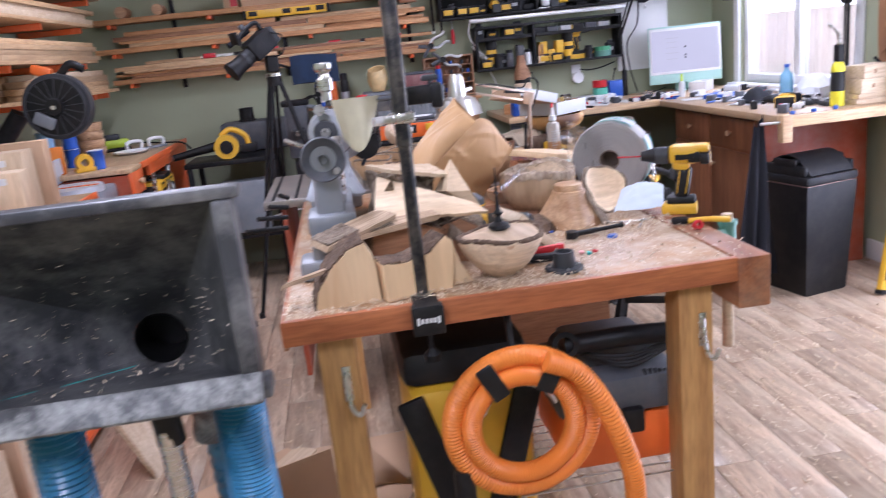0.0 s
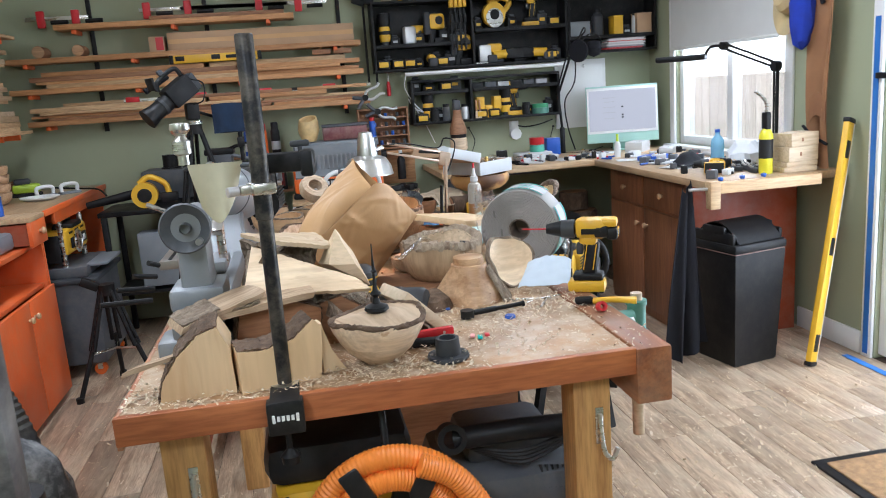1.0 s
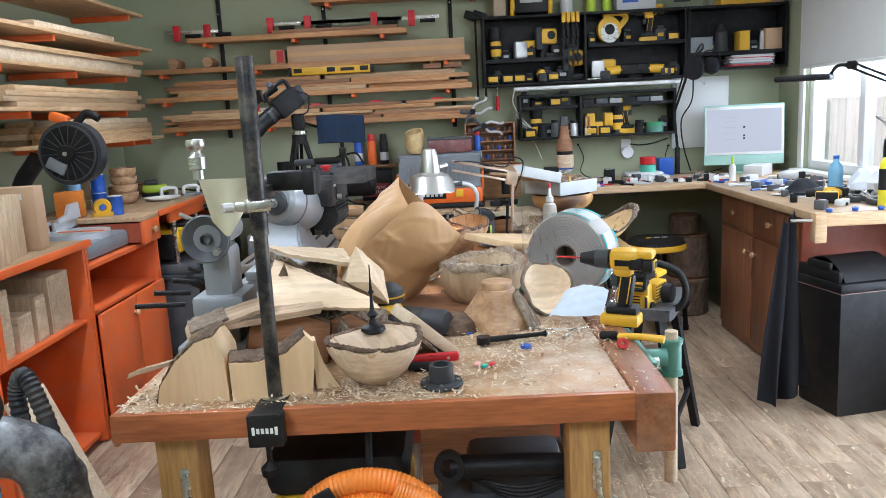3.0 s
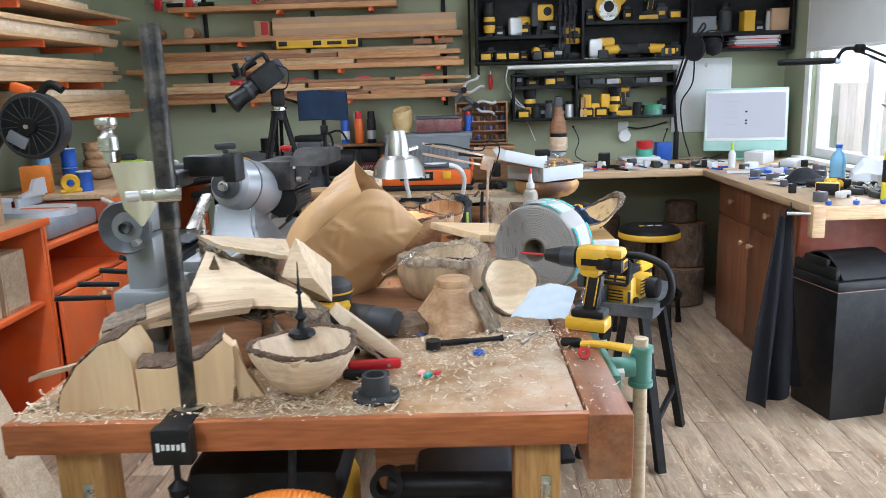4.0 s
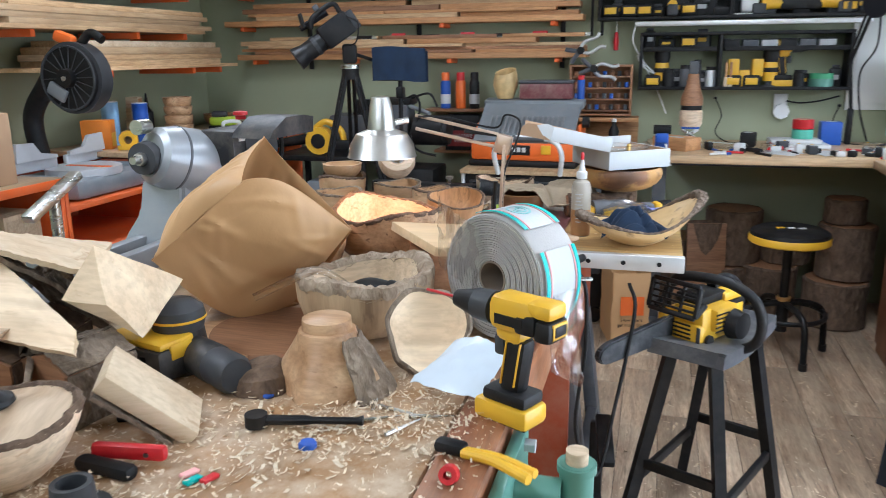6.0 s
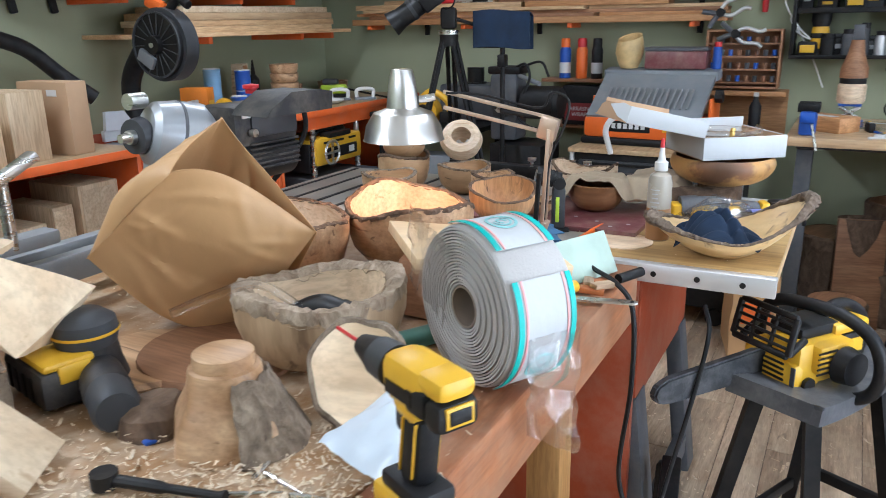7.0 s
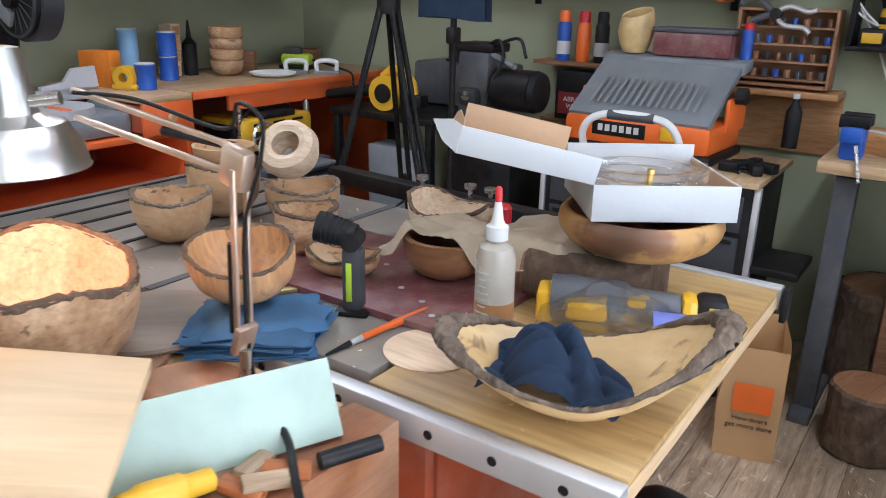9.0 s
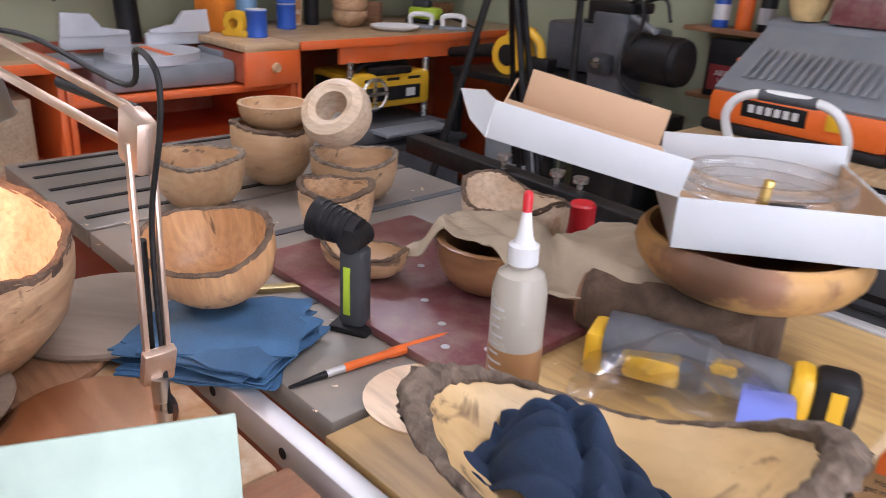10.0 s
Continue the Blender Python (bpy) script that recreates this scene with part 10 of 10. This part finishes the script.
part("nozzle", C((0.05, 0, 0.10), (0.36, 0, 0.05), 0.032, 0.022, 18), BLACK, bl)
part("handle", tube(bmesh.new(), [(0.03, 0, 0.16), (-0.04, 0, 0.20), (-0.13, 0, 0.15), (-0.15, 0, 0.08)], 0.019, 12), YELLOW, bl)
part("battery", B((-0.15, 0, 0.06), (0.11, 0.075, 0.06), bev=0.01), BLACK, bl)
dsd = thing("dust_separator", "dark grey machine box with a black outlet", "machine", (-0.62, 5.88, 0.90))
part("body", B((0, 0, 0.11), (0.50, 0.26, 0.21), bev=0.02), DARKGREY, dsd)
part("outlet", C((-0.06, 0, 0.21), (-0.06, 0, 0.31), 0.052, n=24), BLACK, dsd)
part("flange", C((-0.06, 0, 0.21), (-0.06, 0, 0.225), 0.066, n=24), BLACK, dsd)
bg = thing("belt_sander", "dark grey belt sander with black motor", "machine", (-0.20, 5.50, 0.0))
part("cabinet", B((0, 0, 0.42), (0.30, 0.30, 0.84), bev=0.01), BLACK, bg)
part("column", boxes(((-0.10, 0, 1.03), (0.16, 0.16, 0.36), (0, 0, 0), 0.02)), DARKGREY, bg)
part("top_cap", boxes(((-0.10, 0, 1.225), (0.19, 0.15, 0.04), (0, 0, 0), 0.01)), BLACK, bg)
part("motor", C((0.02, -0.04, 1.06), (0.20, -0.05, 1.06), 0.088, n=30), BLACK, bg)
part("motor_end", spin(bmesh.new(), [(0.088, 0), (0.08, 0.025), (0.04, 0.032), (0, 0.032)], 28, pose(0.20, -0.05, 1.06, 0, 90, 0)), BLACK, bg)
part("switch", B((-0.10, -0.10, 1.02), (0.09, 0.05, 0.07), (20, 0, 0), 0.008), CHARCOAL, bg)
part("dial", C((-0.10, -0.125, 1.03), (-0.10, -0.14, 1.02), 0.018, n=14), STEEL, bg)
part("lever", C((-0.02, -0.05, 1.20), (0.12, -0.10, 1.16), 0.012, n=12), MIDGREY, bg)
part("cable", tube(bmesh.new(), [(-0.04, -0.05, 1.24), (0.03, -0.08, 1.26), (0.06, -0.10, 1.18), (0.0, -0.12, 1.02), (0.06, -0.14, 0.95), (0.16, -0.12, 0.92)], 0.007, 8), BLACK, bg)
part("cable", tube(bmesh.new(), [(-0.02, -0.03, 1.24), (0.10, -0.04, 1.27), (0.16, -0.08, 1.20)], 0.007, 8), BLACK, bg)


def tripod(at, apex, spread, r, rz, label):
    ob = thing("tripod", label, "tripod", at, rz)
    for k in range(3):
        a = radians(90 + 120 * k)
        d = Vector((math.cos(a), math.sin(a), 0))
        for s in (-1, 1):
            side = Vector((-d.y, d.x, 0)) * 0.014 * s
            part("leg", C(Vector((0, 0, apex)) + d * 0.03 + side, d * spread * 0.55 + Vector((0, 0, apex * 0.45)) + side * 1.4, r, n=10), BLACK_METAL, ob)
        part("lower_leg", C(d * spread * 0.50 + Vector((0, 0, apex * 0.5)), d * spread, r * 1.1, n=10), BLACK_METAL, ob)
        part("spreader", C(Vector((0, 0, apex * 0.42)), d * spread * 0.58 + Vector((0, 0, apex * 0.42)), r * 0.6, n=8), STEEL, ob)
        part("foot", C(d * spread, d * spread + Vector((0, 0, 0.03)), r * 1.7, n=10), BLACK, ob)
    part("crown", C((0, 0, apex - 0.03), (0, 0, apex + 0.03), 0.045, n=20), BLACK_METAL, ob)
    return ob


tp1 = tripod((-0.37, 4.93, 0.0), 1.40, 0.42, 0.011, 20, "tall black video tripod with fluid head")
part("fluid_head", boxes(((0, 0, 1.50), (0.075, 0.075, 0.10), (0, 0, 0), 0.015)), BLACK, tp1)
part("ring", C((0, 0, 1.425), (0, 0, 1.445), 0.05, n=22), STEEL, tp1)
part("pan_bar", C((0.02, 0, 1.50), (0.20, 0.10, 1.44), 0.009, n=10), BLACK, tp1)
vc = thing("video_camera", "black video camera tilted down on a tripod", "camera", (-0.385, 4.90, 1.555), 30, rx=0, ry=-34)
part("body", B((0, 0, 0.075), (0.17, 0.12, 0.12), bev=0.012), BLACK, vc)
part("lens", C((-0.08, 0, 0.07), (-0.20, 0, 0.07), 0.048, n=24), BLACK, vc)
part("hood", C((-0.20, 0, 0.07), (-0.25, 0, 0.07), 0.050, 0.060, 24), BLACK, vc)
part("top_handle", tube(bmesh.new(), [(0.07, 0, 0.13), (0.06, 0, 0.19), (-0.06, 0, 0.19), (-0.10, 0, 0.15)], 0.013, 10), BLACK, vc)
part("screen", B((-0.12, -0.05, 0.21), (0.015, 0.10, 0.07), (0, 20, 0), 0.004), BLACK, vc)
part("battery", B((0.10, 0, 0.07), (0.04, 0.08, 0.10), bev=0.006), CHARCOAL, vc)
part("microphone", C((-0.14, 0.05, 0.18), (0.02, 0.05, 0.17), 0.016, n=14), BLACKCLOTH, vc)
part("focus_ring", C((-0.12, 0, 0.07), (-0.14, 0, 0.07), 0.052, n=24), CHARCOAL, vc)
part("side_box", B((0.03, 0.075, 0.07), (0.10, 0.04, 0.08), bev=0.008), BLACK, vc)
part("shoe_clamp", B((-0.02, 0.0, 0.22), (0.03, 0.03, 0.03), bev=0.006), DARKGREY, vc)
part("cable", tube(bmesh.new(), [(0.08, -0.06, 0.10), (0.10, -0.12, 0.05), (0.04, -0.12, -0.02), (0.0, -0.05, -0.02)], 0.004, 8), BLACK, vc)
sbx = thing("draped_panel", "light panel draped in a navy towel on a stand", "light panel", (-0.12, 5.00, 0.0))
part("post", C((0, 0, 0.0), (0, 0, 1.36), 0.012, n=12), BLACK_METAL, sbx)
part("panel", B((0, 0.0, 1.44), (0.27, 0.03, 0.16), bev=0.006), BLACK, sbx)
bm = bmesh.new()
grid_sheet(bm, 20, 18, lambda u, v: Vector((-0.145 + 0.29 * u, -0.024 + 0.048 * (v > 0.5) - 0.006 * math.sin(u * 17) * abs(v - 0.5) * 2, 1.53 - 0.34 * abs(v - 0.5) + 0.006 * math.sin(u * 5))), 0.003)
part("towel", bm, NAVY, sbx, "navy towel")
part("knuckle", B((0, 0, 1.30), (0.04, 0.05, 0.06), bev=0.008), BLACK, sbx)
tp2 = tripod((-0.90, 4.55, 0.0), 0.58, 0.24, 0.012, 10, "small black floor tripod with clamp head")
part("clamp_head", B((-0.08, 0, 0.62), (0.10, 0.04, 0.05), (0, 30, 0), 0.008), BLACK, tp2)

# ---- sander on a black tool cart ----
ca = thing("tool_cart", "black rolling tool cart with plywood top", "cart", (0.56, 5.50, 0.0))
part("body", B((0, 0, 0.47), (0.80, 0.46, 0.74), bev=0.01), BLACK, ca)
part("ply_top", B((0, -0.01, 0.855), (0.84, 0.52, 0.022), bev=0.002), PLY, ca)
for k, (z, h) in enumerate(((0.74, 0.13), (0.59, 0.13), (0.40, 0.20))):
    d = part("drawer", B((0, -0.238, z), (0.74, 0.016, h), bev=0.005), CHARCOAL, ca)
    part("pull", B((0, -0.249, z + h * 0.38), (0.70, 0.012, 0.014), bev=0.003), BLACK_METAL, d)
part("name_bar", B((0.20, -0.2475, 0.815), (0.16, 0.003, 0.016)), PAPER, ca)
for s in (-1, 1):
    part("corner_post", B((0.41 * s, -0.22, 0.43), (0.022, 0.03, 0.82), bev=0.003), ALU, ca)
part("side_tray", B((0.50, -0.10, 0.55), (0.16, 0.26, 0.03), bev=0.006), BLACK, ca)
for x in (-0.34, 0.34):
    for y in (-0.18, 0.18):
        part("caster", C((x, y - 0.015, 0.045), (x, y + 0.015, 0.045), 0.045, n=18), BLACK, ca)
part("handle", tube(bmesh.new(), [(-0.20, -0.27, 0.85), (-0.21, -0.33, 0.98), (-0.13, -0.34, 1.05), (0.08, -0.34, 1.05), (0.15, -0.33, 0.98), (0.14, -0.27, 0.85)], 0.014, 12), WHITE_PAINT, ca, "bent pale tube handle")
part("handle_grip", C((-0.11, -0.34, 1.052), (0.06, -0.34, 1.052), 0.0175, n=16), DARKGREY, ca)
rg = thing("spindle_sander", "orange and grey bench sander with folded cover", "sander", (0.47, 5.55, 0.867), -3)
part("foot", B((0, 0, 0.018), (0.62, 0.36, 0.036), bev=0.012), BLACK, rg)
part("base", boxes(((0, 0, 0.085), (0.60, 0.34, 0.11), (0, 0, 0), 0.025)), REDORANGE, rg, "orange base")
bm = bmesh.new()
grid_sheet(bm, 22, 14, lambda u, v: Vector((-0.285 + 0.57 * u, -0.165 + 0.30 * v, 0.145 + 0.20 * v + 0.0015 * math.sin(u * 180) * (0.15 < v < 0.75))), 0.03)
part("cover", bm, MIDGREY, rg, "grey ribbed folding cover")
part("cover_top", boxes(((0, 0.17, 0.335), (0.60, 0.10, 0.05), (8, 0, 0), 0.012)), MIDGREY, rg)
for s in (-1, 1):
    part("side_cheek", boxes(((0.298 * s, 0.08, 0.165), (0.018, 0.20, 0.13), (0, 0, 0), 0.01)), REDORANGE, rg)
for k in range(15):
    part("cover_rib", boxes(((-0.21 + 0.030 * k, -0.062 + 0.0, 0.2305), (0.012, 0.155, 0.004), (33.7, 0, 0), 0.0015)), GREY, rg)
part("side_knob", C((0.31, 0.04, 0.24), (0.345, 0.04, 0.24), 0.032, n=10), BLACK, rg)
lp = part("logo_plate", B((-0.06, -0.1712, 0.095), (0.22, 0.004, 0.055), bev=0.001), BLACK, rg, "black plate with white logo bars")
for k in range(6):
    part("logo_bar", B((-0.135 + 0.030 * k, -0.1738, 0.097), (0.020, 0.0015, 0.026)), PAPER, lp)
part("switch", boxes(((0.14, -0.172, 0.10), (0.055, 0.014, 0.05), (0, 0, 0), 0.004)), mat("switch_yellow", (0.8, 0.45, 0.02), 0.4), rg)
ve = thing("wood_vase", "pale spalted wood vase on the sander cover", "vase", (0.30, 5.73, 1.228))
part("vase", spin(bmesh.new(), [(0, 0), (0.045, 0), (0.06, 0.03), (0.075, 0.08), (0.07, 0.13), (0.062, 0.16), (0.055, 0.155), (0.06, 0.12), (0.06, 0.05), (0, 0.03)], 32, wob=lambda i, a, r, z: (r * math.cos(a), r * math.sin(a), z + (0.022 * math.sin(a + 0.4) if z > 0.12 else 0))), mat("yellow_spalt", (0.60, 0.42, 0.19), 0.45, var=0.25, scale=14), ve)
cse = thing("storage_case", "translucent maroon storage case on the sander", "case", (0.55, 5.74, 1.228))
part("box", B((0, 0, 0.045), (0.31, 0.13, 0.09), bev=0.006), MAROON, cse)
part("lid", B((0, 0, 0.10), (0.32, 0.135, 0.018), bev=0.005), DARKGREY, cse)
wd = thing("spray_can", "small blue and yellow oil spray can", "spray can", (0.75, 5.73, 1.228))
part("can", C((0, 0, 0), (0, 0, 0.11), 0.022, n=18), BLUE, wd)
part("cap", C((0, 0, 0.11), (0, 0, 0.135), 0.018, n=16), RED, wd)
for k in range(5):
    cd = thing("charger_cable", "black charger with tangled cable on the cart", "charger", (0.84 + 0.03 * k, 5.36 + 0.05 * (k % 3), 0.867), 40 * k, "chargers on the cart")
    part("brick", B((0, 0, 0.02), (0.07, 0.04, 0.036), bev=0.006), BLACK, cd)
    part("cable", tube(bmesh.new(), [(0.03, 0, 0.02), (0.08, 0.03, 0.015), (0.06, 0.08, 0.010), (-0.02, 0.06, 0.008)], 0.004, 8), BLACK, cd)

# ---- dust hood, hoses by the bench corner ----
HOOD = mat("dusty_black_hood", (0.048, 0.049, 0.053), 0.36, var=0.45, scale=4, dust=0.55, dusty=(0.36, 0.35, 0.33))
hd = thing("dust_hood", "large black dusty plastic dust hood on a stand", "dust hood", (-0.49, 1.175, 0.0), 0)
bm = bmesh.new()
X0, X1, Z0, Z1 = -0.31, 0.282, 1.025, 1.315
hx, hy, hzz, hr = 0.085, 0.31, 1.005, 0.052


def hood_at(u, v):
    a = 2 * math.pi * u - 3 * math.pi / 4
    k = max(abs(math.cos(a)), abs(math.sin(a)))
    rx, rz_ = math.cos(a) / k, math.sin(a) / k
    outer = Vector(((X0 + X1) / 2 + rx * (X1 - X0) / 2, 0.0, (Z0 + Z1) / 2 + rz_ * (Z1 - Z0) / 2))
    inner = Vector((hx + hr * math.cos(a), hy, hzz + hr * math.sin(a)))
    return outer.lerp(inner, v)


grid_sheet(bm, 48, 8, hood_at, 0.004)
part("funnel", bm, HOOD, hd, "dusty black funnel")
part("rim", boxes(((0, -0.005, Z0 - 0.016), (X1 - X0 + 0.06, 0.05, 0.032), (0, 0, 0), 0.006), ((0, -0.005, Z1 + 0.010), (X1 - X0 + 0.06, 0.04, 0.020), (0, 0, 0), 0.006), ((X1 + 0.016, -0.005, (Z0 + Z1) / 2), (0.032, 0.05, Z1 - Z0), (0, 0, 0), 0.006), ((X0 - 0.016, -0.005, (Z0 + Z1) / 2), (0.032, 0.05, Z1 - Z0), (0, 0, 0), 0.006)), HOOD, hd)
HOOD_LIP = mat("scuffed_hood_lip", (0.09, 0.092, 0.095), 0.5, var=0.5, scale=9, dust=0.9, dusty=(0.50, 0.50, 0.47))
part("lip", boxes((((X0 + X1) / 2, -0.040, Z0 - 0.006), (X1 - X0 + 0.066, 0.014, 0.050), (-38, 0, 0), 0.005)), HOOD_LIP, hd, "scuffed pale lower lip")
for u0, v0, v1, w in ((0.035, 0.55, 0.92, 0.006), (0.02, 0.25, 0.5, 0.004), (0.86, 0.05, 0.2, 0.008)):
    bm = bmesh.new()
    grid_sheet(bm, 2, 8, lambda u, v, u0=u0, v0=v0, v1=v1, w=w: hood_at(u0 + w * (u - 0.5) * (0.6 + 0.4 * math.sin(v * 9)), v0 + (v1 - v0) * v) + Vector((0, -0.005, 0.001)), 0.0006)
    part("paint_streak", bm, TEAL, hd, "dried teal paint run")
part("duct", spin(bmesh.new(), [(hr, 0), (hr, 0.10), (hr - 0.004, 0.10), (hr - 0.004, 0)], 26, pose(hx, hy, hzz, -90, 0, 0)), BLACK, hd)
# Black cap added so the open duct is dark inside.
part("duct_end", C((hx, hy + 0.10, hzz), (hx, hy + 0.105, hzz), hr, n=26), BLACK, hd)
part("stand_pole", C((0.14, 0.10, 0.0), (0.13, 0.06, 0.99), 0.019, n=18), STEEL, hd)
part("pole_collar", C((0.1325, 0.07, 0.90), (0.131, 0.064, 0.965), 0.024, n=18), BLACK, hd)
part("base", boxes(((0.14, 0.10, 0.012), (0.40, 0.05, 0.024), (0, 0, 30), 0.006), ((0.14, 0.10, 0.016), (0.05, 0.40, 0.024), (0, 0, 30), 0.006)), BLACK_METAL, hd)
bh_ = thing("blue_hose", "clear blue ribbed dust hose hanging to the floor", "hose", (-0.245, 1.29, 0.0), 0, "dust hoses")
part("hose", tube(bmesh.new(), [(0.0, 0.0, 0.975), (0.0, 0.0, 0.7), (0.02, 0.02, 0.4), (0.03, 0.06, 0.12), (-0.03, 0.16, 0.05)], 0.042, 18, 66, True, 0.0045, 1), HOSEBLUE, bh_)
part("collar", C((0, 0, 0.962), (0, 0, 0.988), 0.046, n=22), BLACK, bh_)
bh2 = thing("blue_hose", "clear blue ribbed dust hose hanging to the floor", "hose", (-0.55, 1.27, 0.0), 0, "dust hoses")
part("hose", tube(bmesh.new(), [(0.0, 0.0, 0.975), (0.0, 0.0, 0.6), (0.0, 0.03, 0.25), (0.05, 0.10, 0.05)], 0.042, 18, 66, True, 0.0045, 1), HOSEBLUE, bh2)
part("collar", C((0, 0, 0.962), (0, 0, 0.988), 0.046, n=22), BLACK, bh2)
wh = thing("wrapped_hose", "dust hose end wrapped in dusty black plastic", "hose", (-0.50, 1.80, 0.0))
part("hose", tube(bmesh.new(), [(0.11, 0.02, 0.12), (0.115, 0.02, 0.40), (0.11, 0.01, 0.68)], 0.050, 18, 30, True, 0.003, 2), HOSEBLUE, wh)
bm = tube(bmesh.new(), [(0.11, 0.01, 0.64), (0.105, 0.0, 0.74), (0.06, -0.015, 0.82), (-0.06, -0.03, 0.845), (-0.20, -0.04, 0.83)], 0.066, 26, 12)
part("plastic_wrap", rough(bm, 0.010, 20), mat("dusty_clear_film", (0.085, 0.087, 0.092), 0.22, var=0.6, scale=7, dust=0.75, dusty=(0.46, 0.46, 0.46)), wh, "crumpled dusty plastic film")
part("flex_arm", tube(bmesh.new(), [(0.02, 0.06, 0.80), (0.0, 0.08, 0.92), (0.03, 0.07, 0.97), (0.07, 0.05, 0.90), (0.11, 0.03, 0.78)], 0.018, 12, 14, True, 0.003, 1), BLACK_DUSTY, wh)
part("base", C((0.11, 0.02, 0.0), (0.11, 0.02, 0.13), 0.07, n=22), BLACK, wh)
ob_ = thing("orange_bucket", "orange plastic bucket behind the hood stand", "bucket", (-0.72, 1.75, 0.0))
part("wall", spin(bmesh.new(), [(0, 0.0), (0.13, 0.0), (0.15, 0.36), (0.155, 0.36), (0.155, 0.34), (0.145, 0.33)], 30), REDORANGE, ob_)
part("handle", tube(bmesh.new(), [(0.15, 0, 0.33), (0.12, -0.13, 0.22), (-0.12, -0.13, 0.22), (-0.15, 0, 0.33)], 0.005, 8), STEEL, ob_)
bb = thing("black_bucket", "black lined bucket with a pale rim", "bucket", (-0.80, 1.40, 0.0))
part("wall", spin(bmesh.new(), [(0, 0.0), (0.14, 0.0), (0.16, 0.40), (0.165, 0.40), (0.165, 0.38), (0.155, 0.37)], 30), BLACK, bb)
part("rim", spin(bmesh.new(), [(0.160, 0.39), (0.170, 0.395), (0.168, 0.41), (0.158, 0.41), (0.160, 0.39)], 30), GREYPRINT, bb)

# ---- shavings: too many to count ----
def shavings(name, n, place, seed, size, label, m=CHIP):
    """Thin curled flakes, joined."""
    r = random.Random(seed)
    verts, faces = [], []
    for _ in range(n):
        x, y, z = place(r)
        a, s = r.random() * 6.283, size * r.uniform(0.4, 1.7)
        w, curl, bend = s * r.uniform(0.12, 0.4), r.uniform(0.1, 1.5), r.uniform(-1.2, 1.2)
        b0 = len(verts)
        seg = 5
        px, py, pz, ang, ha = 0.0, 0.0, 0.0, r.uniform(-0.1, 0.22), a
        for k in range(seg + 1):
            cx, cy = math.cos(ha), math.sin(ha)
            verts.append((x + px - cy * w / 2, y + py + cx * w / 2, z + max(0.0008, pz)))
            verts.append((x + px + cy * w / 2, y + py - cx * w / 2, z + max(0.0008, pz) + 0.0006))
            px += cx * s / seg * math.cos(ang)
            py += cy * s / seg * math.cos(ang)
            pz += s / seg * math.sin(ang)
            ang += curl / seg * (1 if k < 3 else -1.5)
            ha += bend / seg
        for k in range(seg):
            i = b0 + 2 * k
            faces.append((i, i + 1, i + 3, i + 2))
    me = bpy.data.meshes.new(name)
    me.from_pydata(verts, [], faces)
    me.materials.append(m)
    ob = new(name, me)
    return tagged(ob, label, "wood shavings", kind="stuff")


def on_bench(r):
    while True:
        x, y = r.uniform(-0.19, 0.98), r.uniform(1.70, 2.75)
        d = math.exp(-((y - 1.78) / 0.10) ** 2) * (0.95 if x < 0.55 else 0.10) + math.exp(-((x - 0.78) / 0.17) ** 2 - ((y - 2.16) / 0.13) ** 2) + 0.05 + 0.35 * math.exp(-((x - 0.55) / 0.2) ** 2 - ((y - 2.0) / 0.15) ** 2)
        if r.random() < d:
            return x, y, BT + r.random() ** 3 * 0.012


def on_floor(r):
    while True:
        x, y = r.uniform(-1.1, 2.95), r.uniform(0.6, 5.7)
        d = 0.25 + 0.9 * math.exp(-((x - 1.6) / 0.6) ** 2 - ((y - 2.9) / 0.9) ** 2)
        if r.random() < d:
            return x, y, 0.0005


def on_saw(r):
    return r.uniform(0.05, 1.26), r.uniform(3.33, 4.0), BT + 0.001


shavings("bench_shavings", 2300, on_bench, 3, 0.0115, "pale curled wood shavings scattered over the bench")
shavings("bench_dust_chips", 3600, on_bench, 8, 0.006, "fine pale wood chips on the bench")
shavings("floor_shavings", 3000, on_floor, 4, 0.018, "pale wood shavings scattered on the floor")
shavings("floor_dust_chips", 5000, on_floor, 9, 0.008, "fine pale wood chips on the floor")
shavings("saw_chips", 160, on_saw, 6, 0.007, "few pale chips on the saw table")


def on_hood(r):
    p = hood_at(r.random(), r.random() ** 0.7 * 0.92)
    return p.x - 0.49, p.y + 1.170, p.z


shavings("hood_chips", 260, on_hood, 12, 0.007, "pale dust chips stuck in the hood")

# ---- floor planks ----
PW, PL = 0.152, 1.22
plank_meshes = {}
rng = random.Random(5)
y = WY0
ncol = int((WX1 - WX0) / PW) + 1
for i in range(ncol):
    x0 = WX0 + i * PW
    w = min(PW, WX1 - x0)
    if w < 0.02:
        continue
    yy = WY0 - rng.random() * PL
    while yy < WY1:
        a, b = max(yy, WY0), min(yy + PL, WY1)
        if b - a > 0.02:
            key = (round(w, 3), round(b - a, 3))
            if key not in plank_meshes:
                plank_meshes[key] = mesh_of("plank", B((0, 0, -0.004), (w - 0.0022, b - a - 0.0022, 0.008), bev=0.0012), PLANK)
            p = new("plank", plank_meshes[key])
            p.parent = FLOOR
            p.matrix_local = pose(x0 + w / 2, (a + b) / 2, 0)
        yy += PL
